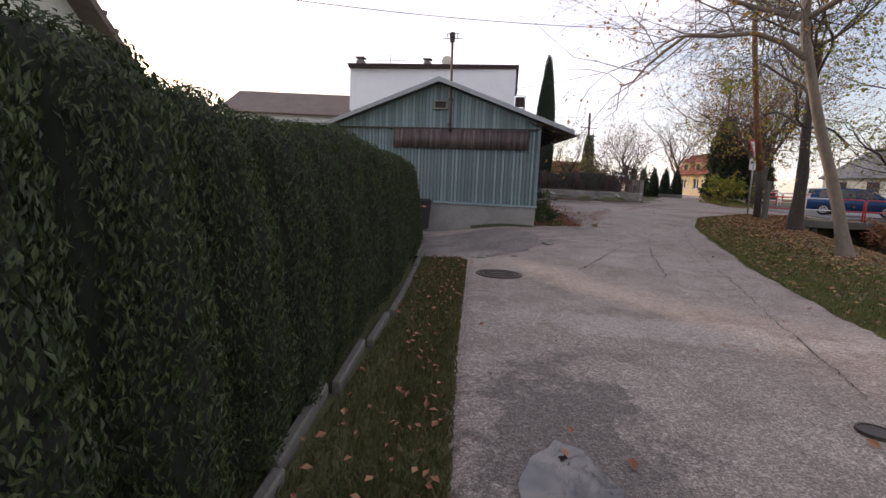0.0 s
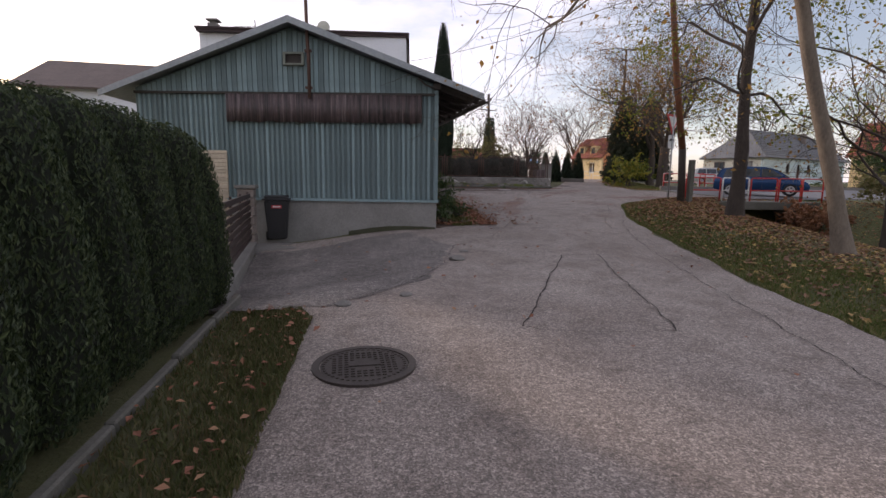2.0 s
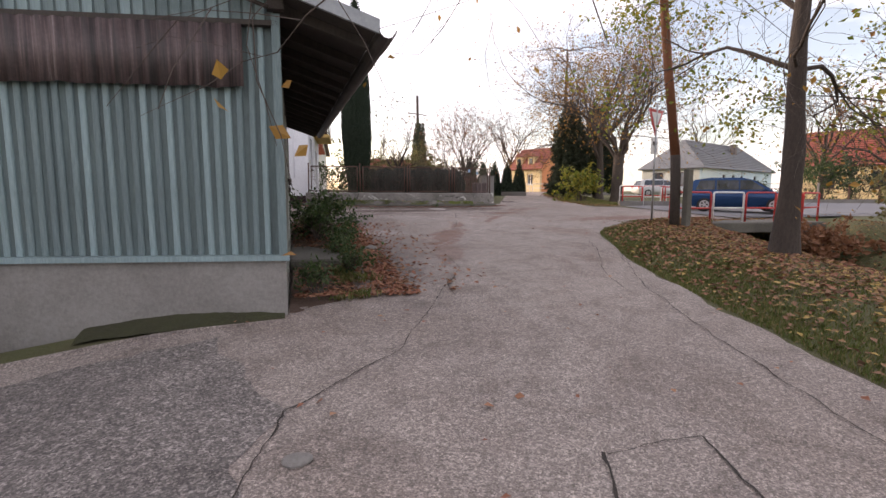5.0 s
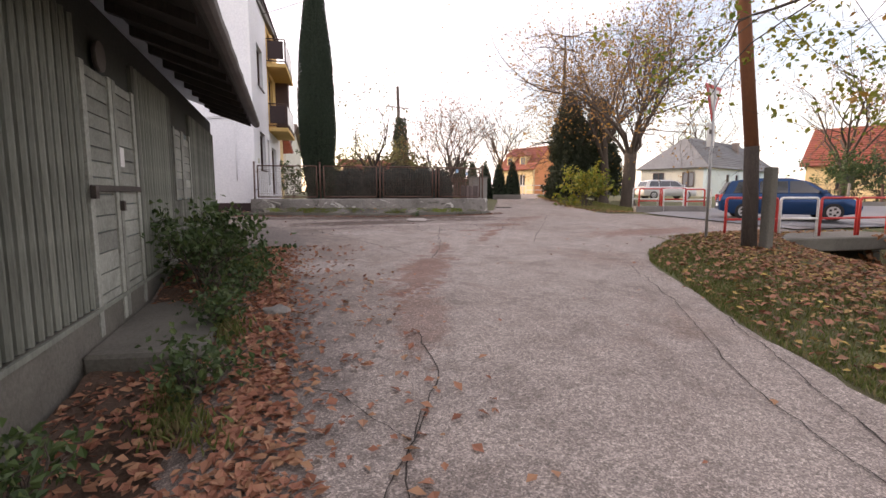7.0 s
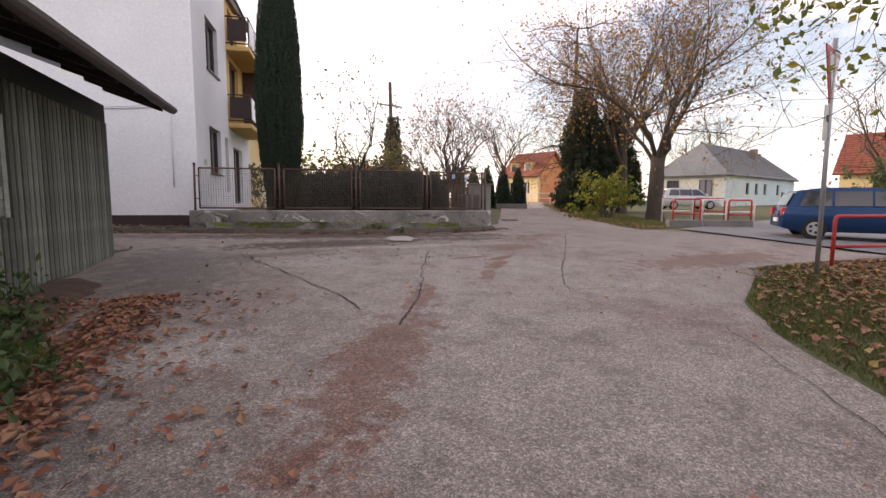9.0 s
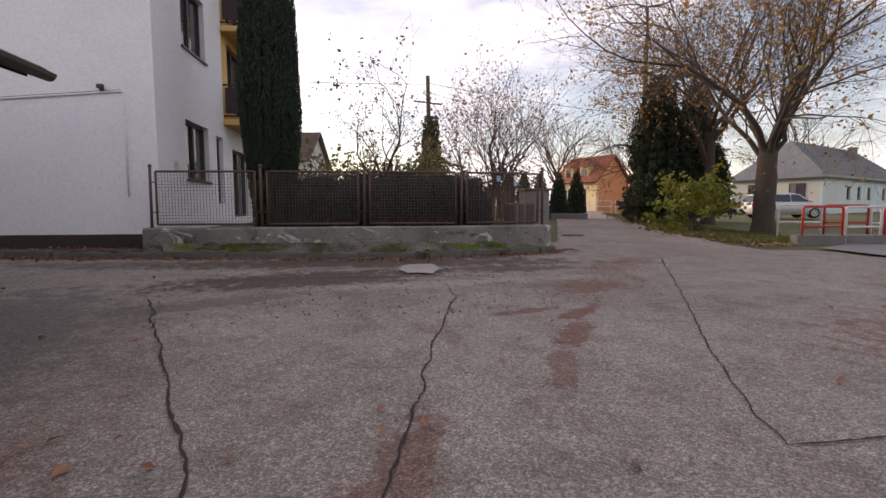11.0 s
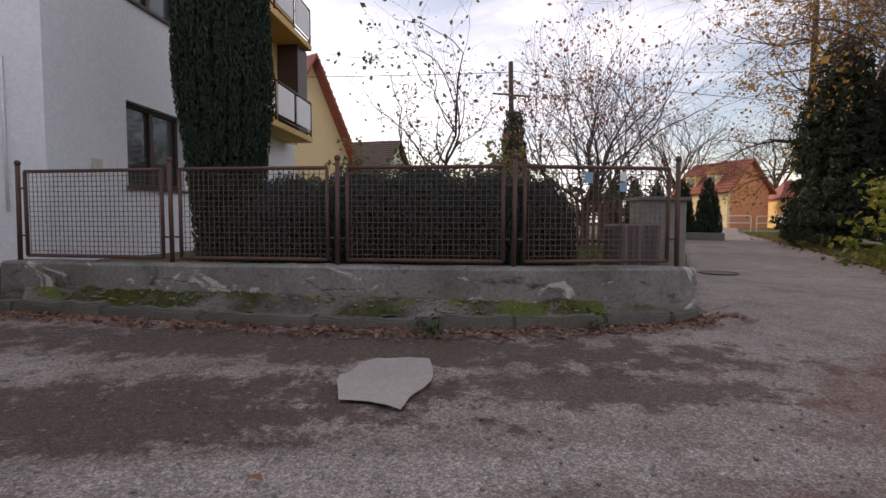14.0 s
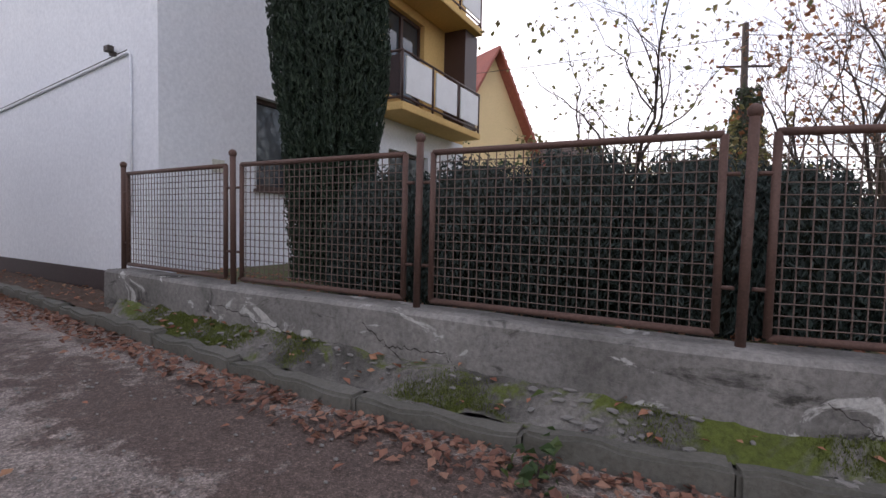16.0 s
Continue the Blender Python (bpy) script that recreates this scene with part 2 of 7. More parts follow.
def streaked_sheet():
    """Corrugated plastic with dark brown and bare pale streaks running down it."""
    m, n, l, p = nodes_of("stained_corrugated_sheet")
    t, r = noise_ramp(n, l, 1.5, [(0.38, (0.03, 0.026, 0.026)), (0.52, (0.1, 0.07, 0.07)), (0.6, (0.16, 0.12, 0.118)), (0.68, (0.32, 0.29, 0.28))], 6, 0.75, stretch=(9, 9, 0.25))
    _, g = noise_ramp(n, l, 30, [(0.3, (0.7, 0.7, 0.7)), (0.7, (1.15, 1.15, 1.15))], 4, 0.7)
    l.new(mix_rgb(n, l, r.outputs[0], g.outputs[0], 0.8, "MULTIPLY"), p.inputs["Base Color"])
    p.inputs["Roughness"].default_value = 0.6
    bump(n, l, p, t.outputs["Fac"], 0.3, 0.004)
    return m


SHEET_BROWN = streaked_sheet()
RUST = surf("rusted_steel", (0.12, 0.065, 0.05), (0.06, 0.035, 0.03), (0.19, 0.11, 0.085), 5, 70, 0.7, 0.3, 0.4, 0.002)
SIDE_BACK = surf("board_gap_shade", (0.035, 0.04, 0.035), (0.02, 0.022, 0.02), (0.06, 0.065, 0.055), 1.0, 20, 0.9)
WIRE = surf("rusty_wire", (0.16, 0.115, 0.095), (0.1, 0.07, 0.058), (0.23, 0.17, 0.145), 6, 60, 0.75, 0.2, 0.3, 0.001)


def flaking_wall():
    """Grey render with pale flaked spots and dark damp, hard-edged."""
    m, n, l, p = nodes_of("flaking_fence_wall")
    t, base = noise_ramp(n, l, 1.1, [(0.3, (0.1, 0.095, 0.085)), (0.5, (0.2, 0.19, 0.175)), (0.7, (0.28, 0.265, 0.245))], 8, 0.68, dist=0.5)
    t2, fine_ = noise_ramp(n, l, 26, [(0.32, (0.6, 0.6, 0.6)), (0.6, (1.1, 1.1, 1.1))], 5, 0.75)
    _, pale = noise_ramp(n, l, 1.5, [(0.6, (0, 0, 0)), (0.625, (1, 1, 1))], 9, 0.62, stretch=(1, 1, 1.7), dist=1.2)
    _, dark = noise_ramp(n, l, 2.6, [(0.56, (0, 0, 0)), (0.64, (1, 1, 1))], 9, 0.7, stretch=(0.6, 0.6, 1.4), dist=0.8)
    c = mix_rgb(n, l, base.outputs[0], (0.055, 0.052, 0.045), dark.outputs[0])
    c = mix_rgb(n, l, c, (0.48, 0.47, 0.44), pale.outputs[0])
    c = mix_rgb(n, l, c, fine_.outputs[0], 0.9, "MULTIPLY")
    l.new(c, p.inputs["Base Color"])
    p.inputs["Roughness"].default_value = 0.92
    bump(n, l, p, t2.outputs["Fac"], 0.6, 0.012)
    return m


FENCE_WALL = flaking_wall()


def mossy_strip():
    m, n, l, p = nodes_of("mossy_concrete_strip")
    t, base = noise_ramp(n, l, 1.6, [(0.32, (0.06, 0.057, 0.048)), (0.5, (0.16, 0.15, 0.135)), (0.68, (0.26, 0.245, 0.22))], 8, 0.7, dist=0.4)
    t2, fine_ = noise_ramp(n, l, 30, [(0.3, (0.5, 0.5, 0.5)), (0.65, (1.25, 1.25, 1.25))], 5, 0.8)
    _, green = noise_ramp(n, l, 1.25, [(0.5, (0, 0, 0)), (0.57, (1, 1, 1))], 9, 0.66, dist=0.9)
    c = mix_rgb(n, l, base.outputs[0], (0.1, 0.125, 0.022), green.outputs[0])
    c = mix_rgb(n, l, c, fine_.outputs[0], 0.9, "MULTIPLY")
    l.new(c, p.inputs["Base Color"])
    p.inputs["Roughness"].default_value = 0.95
    bump(n, l, p, t2.outputs["Fac"], 1.0, 0.02)
    return m


MOSSY_STRIP = mossy_strip()
SLABPALE = surf("pale_broken_slab", (0.4, 0.36, 0.33), (0.27, 0.24, 0.22), (0.48, 0.44, 0.41), 2.2, 30, 0.9, 0, 0.6, 0.012)
DARKMOSS = surf("dark_moss_earth", (0.04, 0.045, 0.018), (0.03, 0.024, 0.016), (0.07, 0.075, 0.028), 2.2, 40, 1.0, 0, 1.0, 0.02)
MOSSLEAF = leafy("moss_tufts", (0.07, 0.09, 0.016), (0.11, 0.135, 0.024), (0.16, 0.18, 0.04), 0.9, 0.2)
ROOF_SHEET = surf("grey_roof_sheet", (0.32, 0.35, 0.37), (0.2, 0.22, 0.23), (0.42, 0.45, 0.47), 0.8, 12, 0.55, 0.2, 0.2, 0.004)
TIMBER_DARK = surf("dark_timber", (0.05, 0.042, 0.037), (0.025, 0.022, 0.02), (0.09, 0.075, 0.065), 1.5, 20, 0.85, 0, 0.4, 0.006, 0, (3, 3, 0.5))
GUTTER = surf("aged_tin_gutter", (0.09, 0.08, 0.075), (0.05, 0.045, 0.04), (0.15, 0.13, 0.12), 3, 30, 0.6, 0.3, 0.3, 0.003)
WHITEWALL = surf("white_render", (0.84, 0.86, 0.89), (0.74, 0.76, 0.8), (0.9, 0.91, 0.93), 0.35, 18, 0.9, 0, 0.25, 0.008)
YELLOW = surf("yellow_render", (0.72, 0.47, 0.17), (0.6, 0.38, 0.13), (0.78, 0.54, 0.24), 0.6, 20, 0.9, 0, 0.2, 0.006)
ORANGE = surf("orange_render", (0.72, 0.3, 0.14), (0.6, 0.24, 0.1), None, 0.5, 20, 0.9)
PALEBLUE = surf("pale_blue_render", (0.55, 0.68, 0.7), (0.46, 0.58, 0.6), None, 0.5, 20, 0.9)
CREAM = surf("cream_render", (0.62, 0.62, 0.54), (0.5, 0.5, 0.43), None, 0.5, 20, 0.9)
PLUM = surf("dark_plum_plinth", (0.04, 0.022, 0.022), (0.025, 0.015, 0.015), (0.07, 0.04, 0.04), 1, 25, 0.7)
BROWNFRAME = plain("dark_brown_frame", (0.06, 0.03, 0.024), 0.5)
WHITEFRAME = plain("white_frame", (0.75, 0.75, 0.74), 0.4)
GLASS = glass("window_glass")
CURTAIN = plain("net_curtain", (0.5, 0.5, 0.48), 0.9)
REDTILE = surf("red_roof_tiles", (0.3, 0.085, 0.06), (0.2, 0.055, 0.045), (0.4, 0.13, 0.09), 1.5, 8, 0.7, 0, 0.4, 0.02)
BROWNTILE = surf("brown_roof_tiles", (0.16, 0.12, 0.105), (0.1, 0.08, 0.07), (0.22, 0.17, 0.15), 1.5, 8, 0.8, 0, 0.4, 0.02)
GREYTILE = surf("grey_roof_slates", (0.17, 0.18, 0.19), (0.11, 0.115, 0.12), (0.24, 0.25, 0.26), 1.0, 6, 0.7, 0, 0.4, 0.02)
STONECREAM = surf("cream_split_stone", (0.55, 0.46, 0.35), (0.42, 0.34, 0.25), (0.66, 0.57, 0.45), 2.5, 25, 0.9, 0, 0.5, 0.01, 0.15)
GATEBROWN = plain("brown_gate_slat", (0.05, 0.03, 0.026), 0.45)
PILLAR = surf("split_block_pillar", (0.24, 0.2, 0.18), (0.16, 0.13, 0.115), (0.33, 0.28, 0.25), 2, 30, 0.9, 0, 0.6, 0.012, 0.12)
BINBLACK = plain("black_bin_plastic", (0.018, 0.018, 0.02), 0.45)
REDLABEL = plain("red_label", (0.45, 0.02, 0.03), 0.5)
WHITE = plain("white_paint", (0.75, 0.75, 0.75), 0.5)
RAILRED = surf("red_rail_paint", (0.55, 0.035, 0.03), (0.4, 0.03, 0.028), (0.62, 0.06, 0.05), 4, 40, 0.5, 0, 0.1, 0.002)
RAILWHITE = surf("white_rail_paint", (0.72, 0.72, 0.7), (0.55, 0.53, 0.5), None, 4, 40, 0.5, 0, 0.1, 0.002)
STEEL = plain("galvanised_steel", (0.42, 0.43, 0.44), 0.45, 0.6)
IRON = surf("cast_iron", (0.075, 0.062, 0.055), (0.045, 0.037, 0.033), (0.12, 0.1, 0.09), 4, 50, 0.6, 0.5, 0.3, 0.003)
CARBLUE = plain("blue_car_paint", (0.015, 0.06, 0.16), 0.25, 0.35)
TYRE = plain("tyre_rubber", (0.015, 0.015, 0.016), 0.8)
RIM = plain("alloy_rim", (0.5, 0.5, 0.52), 0.35, 0.8)
CARGLASS = glass("car_glass", (0.02, 0.025, 0.03))
LAMPGLASS = plain("headlight_glass", (0.7, 0.72, 0.75), 0.15)
CARWHITE = plain("white_car_paint", (0.72, 0.73, 0.74), 0.3)
BARK = surf("grey_bark", (0.075, 0.057, 0.044), (0.038, 0.03, 0.024), (0.125, 0.1, 0.08), 2.5, 28, 0.95, 0, 0.9, 0.03, 0, (1, 1, 0.35))
BARK_PALE = surf("pale_bark", (0.2, 0.16, 0.125), (0.09, 0.07, 0.055), (0.29, 0.24, 0.19), 2.5, 28, 0.95, 0, 0.7, 0.02, 0, (1, 1, 0.4))
BARK_DARK = surf("dark_bark", (0.055, 0.042, 0.035), (0.03, 0.024, 0.02), (0.095, 0.075, 0.062), 2.5, 28, 0.95, 0, 0.9, 0.03, 0, (1, 1, 0.35))
TWIG = surf("twig_bark", (0.085, 0.066, 0.056), (0.05, 0.04, 0.034), None, 3, 20, 0.95)
HEDGE = leafy("thuja_hedge", (0.018, 0.032, 0.012), (0.034, 0.055, 0.02), (0.075, 0.1, 0.036), 0.6, 0.2)
# near-black body colour paints the deep shade between the leaf sprays
CORE_SHADE = surf("foliage_inner_shade", (0.012, 0.016, 0.008), (0.006, 0.008, 0.004), None, 3, 20, 1.0)
CYPRESS = leafy("cypress_foliage", (0.013, 0.028, 0.016), (0.024, 0.044, 0.025), (0.042, 0.068, 0.038), 0.65, 0.15)
JUNIPER = leafy("blue_juniper", (0.013, 0.022, 0.018), (0.022, 0.036, 0.03), (0.045, 0.07, 0.062), 0.65, 0.15)
SPRUCE = leafy("spruce_needles", (0.016, 0.027, 0.013), (0.028, 0.042, 0.02), (0.05, 0.062, 0.03), 0.7, 0.15)
BUSHG = leafy("elder_leaves", (0.03, 0.06, 0.018), (0.05, 0.095, 0.028), (0.09, 0.13, 0.04), 0.55, 0.3)
LEAF_GREEN = leafy("yellow_green_leaves", (0.1, 0.15, 0.02), (0.2, 0.22, 0.03), (0.34, 0.28, 0.04), 0.55, 0.4)
LEAF_GOLD = leafy("golden_leaves", (0.3, 0.16, 0.03), (0.38, 0.22, 0.05), (0.22, 0.1, 0.03), 0.6, 0.4)
LEAF_RUST = leafy("rust_leaves", (0.25, 0.11, 0.05), (0.3, 0.15, 0.08), (0.2, 0.08, 0.035), 0.6, 0.35)
LEAF_OLIVE = leafy("olive_leaves", (0.12, 0.13, 0.05), (0.18, 0.17, 0.06), (0.22, 0.18, 0.09), 0.6, 0.35)
LITTER = leafy("fallen_leaves", (0.2, 0.075, 0.042), (0.31, 0.13, 0.08), (0.36, 0.2, 0.11), 0.8, 0.1)
# darker, browner tones than the verge grass
GRASS_DULL = leafy("dull_grass_blades", (0.07, 0.088, 0.025), (0.115, 0.12, 0.04), (0.19, 0.145, 0.075), 0.7, 0.3)
LITTER_OLD = leafy("damp_fallen_leaves", (0.13, 0.06, 0.042), (0.22, 0.1, 0.065), (0.3, 0.165, 0.11), 0.8, 0.1)
LITTER_Y = leafy("fallen_yellow_leaves", (0.14, 0.07, 0.045), (0.26, 0.14, 0.085), (0.42, 0.3, 0.09), 0.8, 0.1)
GRASS = leafy("grass_blades", (0.085, 0.12, 0.025), (0.14, 0.165, 0.042), (0.25, 0.2, 0.1), 0.7, 0.3)
IVY = leafy("ivy_leaves", (0.015, 0.03, 0.012), (0.03, 0.05, 0.018), (0.05, 0.07, 0.03), 0.5, 0.2)


# ---- mesh helpers ----
def box(bm, x0, x1, y0, y1, z0, z1):
    v = [bm.verts.new(c) for c in ((x0, y0, z0), (x1, y0, z0), (x1, y1, z0), (x0, y1, z0), (x0, y0, z1), (x1, y0, z1), (x1, y1, z1), (x0, y1, z1))]
    for q in ((3, 2, 1, 0), (4, 5, 6, 7), (0, 1, 5, 4), (1, 2, 6, 5), (2, 3, 7, 6), (3, 0, 4, 7)):
        bm.faces.new([v[i] for i in q])
    return v


def bevelled(bm, width=0.008, segments=1):
    bmesh.ops.bevel(bm, geom=bm.edges[:], offset=width, segments=segments, affect="EDGES", profile=0.5)
    return bm


def tube(bm, path, radii, sides=8, cap=True):
    """A tapered tube along points."""
    pts = [Vector(p) for p in path]
    if isinstance(radii, (int, float)):
        radii = [radii] * len(pts)
    rings, side = [], None
    for k, p in enumerate(pts):
        d = (pts[min(k + 1, len(pts) - 1)] - pts[max(k - 1, 0)]).normalized()
        if side is None or abs(side.dot(d)) > 0.95:
            side = d.orthogonal().normalized()
        side = (side - d * side.dot(d)).normalized()
        up = d.cross(side)
        rings.append([bm.verts.new(p + (side * math.cos(a) + up * math.sin(a)) * radii[k]) for a in (2 * math.pi * i / sides for i in range(sides))])
    for a, b in zip(rings, rings[1:]):
        for i in range(sides):
            f = bm.faces.new((a[i], a[(i + 1) % sides], b[(i + 1) % sides], b[i]))
            f.smooth = True
    if cap:
        bm.faces.new(rings[0][::-1])
        bm.faces.new(rings[-1])


def mesh_of(bm, material, name="mesh"):
    me = bpy.data.meshes.new(name)
    bmesh.ops.recalc_face_normals(bm, faces=bm.faces)
    bm.to_mesh(me)
    bm.free()
    me.materials.append(material)
    return me


def part(name, bm, material, parent, label=""):
    ob = new(name, mesh_of(bm, material, name))
    ob.parent = parent
    return tagged(ob, label) if label else ob


def piece(name, me, parent, m=None):
    ob = new(name, me)
    ob.parent = parent
    if m is not None:
        ob.matrix_basis = m
    return ob


def thing(name, m, label, category, group="", kind=""):
    ob = new(name)
    ob.empty_display_size = 0.2
    ob.matrix_basis = m
    return tagged(ob, label, category, group, kind)


def solid(name, bm, material, label, category, kind="", m=None, group=""):
    ob = new(name, mesh_of(bm, material, name))
    if m is not None:
        ob.matrix_basis = m
    return tagged(ob, label, category, group, kind)


def raw_mesh(name, verts, faces, material, smooth=False):
    me = bpy.data.meshes.new(name)
    me.from_pydata(verts, [], faces)
    me.materials.append(material)
    if smooth:
        me.polygons.foreach_set("use_smooth", [True] * len(me.polygons))
    return me


def cards(name, places, normals, sizes, material, rng, shape="leaf", ups=None):
    """Many small bent leaves as one mesh: each a folded pair of triangles or a narrow spray."""
    places, normals, sizes = np.asarray(places, float), np.asarray(normals, float), np.asarray(sizes, float)
    n = len(places)
    normals = normals / np.maximum(np.linalg.norm(normals, axis=1), 1e-6)[:, None]
    ref = rng.normal(size=(n, 3)) if ups is None else np.asarray(ups, float) + rng.normal(size=(n, 3)) * 0.35
    t = ref - normals * np.sum(ref * normals, axis=1)[:, None]
    t /= np.maximum(np.linalg.norm(t, axis=1), 1e-6)[:, None]
    b = np.cross(normals, t)
    w = 0.33 if shape == "leaf" else (0.17 if shape == "spray" else 0.07)
    s = sizes[:, None]
    v = np.stack([places - t * s * 0.5, places + b * s * w + normals * s * 0.1, places + t * s * 0.5 - normals * s * 0.06, places - b * s * w + normals * s * 0.1], axis=1).reshape(-1, 3)
    i = np.arange(n)[:, None] * 4
    faces = np.concatenate([i + np.array([[0, 1, 2]]), i + np.array([[0, 2, 3]])], axis=1).reshape(-1, 3)
    return raw_mesh(name, v.tolist(), faces.tolist(), material)


GY = [-40, -30, 0, 8, 12, 15.2, 19.3, 25, 29, 31, 40, 60, 100, 300]
GZ = [-0.1, -0.1, 0.12, 0.19, 0.28, 0.45, 0.72, 0.95, 1.12, 1.2, 1.45, 1.9, 2.3, 2.6]


def smooth(a):
    a = min(1.0, max(0.0, a))
    return a * a * (3 - 2 * a)


def level(x, y):
    """Height of the paved ground."""
    z = sum(float(np.interp(y + k, GY, GZ)) for k in (-1.2, -0.6, 0, 0.6, 1.2)) / 5
    z -= 0.2 * smooth((4.3 - x) / 0.9) * smooth((y - 15.4) / 1.2) * smooth((21.5 - y) / 1.8)
    z -= 0.33 * smooth((2.2 - x) / 3.0) * smooth((y - 8.5) / 3.5) * smooth((19 - y) / 3.0)
    return z


def edge_right(y):
    return float(np.interp(y, [-20, 0, 4.9, 7.1, 9.9, 11.4, 13.4, 15.6, 17.2, 19.1, 20.3, 21.3, 22.4], [3.0, 3.9, 4.9, 5.65, 6.55, 7.2, 7.9, 8.65, 9.25, 10.35, 11.0, 11.95, 13.6]))


def ditch(x, y):
    """Rise of the verge beside the road and its fall into the stream bed."""
    if y > 23.4:
        return 0.0
    d = x - edge_right(min(y, 22.4))
    if d <= 0:
        return 0.0
    fade = smooth((23.4 - y) / 1.2)
    return (0.16 * smooth(d / 1.6) - 1.7 * smooth((d - 3.6) / 2.2) * smooth((10.5 - d) / 2.6)) * (fade if d < 3.6 else smooth((22.6 - y) / 0.5))


# ---- ground ----
def ground_sheet():
    xs = sorted(set([-2500, -600, -200, -90, -50, -30, -22] + [x * 0.6 for x in range(-30, 60)] + [38, 42, 48, 56, 70, 95, 140, 220, 600, 2500]))
    ys = sorted(set([-2500, -500, -120, -60, -40, -28] + [y * 0.6 for y in range(-36, 84)] + [53, 57, 62, 70, 80, 100, 140, 220, 600, 2500]))
    verts, faces = [], []
    for y in ys:
        for x in xs:
            far = smooth((math.hypot(x - 8, y - 20) - 60) / 60)
            n = noise.noise(Vector((x * 0.7, y * 0.7, 0))) * 0.03 + noise.noise(Vector((x * 2.2, y * 2.2, 3))) * 0.015
            z = level(x, y) + ditch(x, y) + n * (1 - far) - 0.05
            verts.append((x, y, z))
    w = len(xs)
    for j in range(len(ys) - 1):
        for i in range(w - 1):
            faces.append((j * w + i, j * w + i + 1, (j + 1) * w + i + 1, (j + 1) * w + i))
    ob = new("ground", raw_mesh("ground", verts, faces, SOIL, True))
    return tagged(ob, "grassy autumn ground with bare earth patches", "ground", kind="structure")


ground = ground_sheet()


def road_left(y):
    return float(np.interp(y, [-25, 0, 4, 9.0, 9.5, 9.75, 14.9, 15.1, 27.9, 28.1, 31.2, 31.4, 32.0, 40.7, 52, 84, 130], [-0.5, -0.15, 0.05, 0.4, 0.25, -1.0, -1.0, 2.7, 3.2, -9, -9, 4.0, 13.7, 18.4, 24.2, 43, 70]))


def road_right(y):
    if y < 22.4:
        return edge_right(y)
    return float(np.interp(y, [22.4, 22.9, 23.3, 23.4, 29.2, 29.3, 30.7, 33, 36.4, 42, 53, 59, 69, 84, 130], [13.6, 15.2, 17.0, 19.5, 19.5, 18.2, 18.3, 18.75, 20.2, 23.2, 28.8, 33, 40, 50, 77]))


def road_mesh():
    ys = [-25 + 0.5 * k for k in range(50)] + [0.15 * k for k in range(214)] + [32.1 + 0.5 * k for k in range(200)]
    cols = 44
    verts, faces = [], []
    for y in ys:
        a, b = road_left(y), road_right(y)
        a += 0.07 * noise.noise(Vector((0, y * 1.7, 5))) + 0.03 * noise.noise(Vector((0, y * 6, 5)))
        b += 0.12 * noise.noise(Vector((9, y * 1.3, 5))) + 0.05 * noise.noise(Vector((9, y * 6, 5)))
        for k in range(cols + 1):
            x = a + (b - a) * k / cols
            z = level(x, y) + 0.012 * noise.noise(Vector((x * 0.9, y * 0.9, 1))) + 0.004 * noise.noise(Vector((x * 5, y * 5, 1)))
            if k in (0, cols):
                z -= 0.06
            verts.append((x, y, z))
    w = cols + 1
    for j in range(len(ys) - 1):
        for i in range(cols):
            faces.append((j * w + i, j * w + i + 1, (j + 1) * w + i + 1, (j + 1) * w + i))
    ob = new("road", raw_mesh("road", verts, faces, ASPHALT, True))
    return tagged(ob, "worn grey asphalt lane with cracks and reddish dirt", "road", kind="structure")


road = road_mesh()


def sheet(name, outline, material, lift, parent=None, label="", category="", kind="structure", rough=0.06, step=0.25):
    """An irregular flat patch that follows the paved ground."""
    pts = [Vector(p) for p in outline]
    ring = []
    for a, b in zip(pts, pts[1:] + pts[:1]):
        n = max(1, int((b - a).length / step))
        for k in range(n):
            p = a.lerp(b, k / n)
            ring.append((p.x + rough * noise.noise(Vector((p.x * 3, p.y * 3, 7))), p.y + rough * noise.noise(Vector((p.x * 3, p.y * 3, 17)))))
    cx, cy = sum(p[0] for p in ring) / len(ring), sum(p[1] for p in ring) / len(ring)
    verts, faces, n = [], [], len(ring)
    steps = max(2, int(max(math.hypot(p[0] - cx, p[1] - cy) for p in ring) / 0.5))
    for s in range(1, steps + 1):
        for x, y in ring:
            px, py = cx + (x - cx) * s / steps, cy + (y - cy) * s / steps
            verts.append((px, py, level(px, py) + 0.012 * noise.noise(Vector((px * 0.9, py * 0.9, 1))) + 0.004 * noise.noise(Vector((px * 5, py * 5, 1))) + lift))
    verts.append((cx, cy, level(cx, cy) + 0.012 * noise.noise(Vector((cx * 0.9, cy * 0.9, 1))) + lift))
    for s in range(steps - 1):
        for i in range(n):
            j = (i + 1) % n
            faces.append((s * n + i, (s + 1) * n + i, (s + 1) * n + j, s * n + j))
    for i in range(n):
        faces.append((len(verts) - 1, i, (i + 1) % n))
    if sum(ring[i][0] * ring[(i + 1) % n][1] - ring[(i + 1) % n][0] * ring[i][1] for i in range(n)) < 0:
        faces = [f[::-1] for f in faces]
    ob = new(name, raw_mesh(name, verts, faces, material, True))
    ob.parent = parent
    return tagged(ob, label, category if parent is None else "", kind=kind if parent is None else "")


# cross street behind the bridge
street = sheet("street", [(19.4, 23.2), (24, 24.0), (90, 10), (90, 20), (30, 33), (19.4, 29.4)], STREET, 0.012, None, "smooth grey asphalt street crossing behind the bridge", "street", step=2.0)

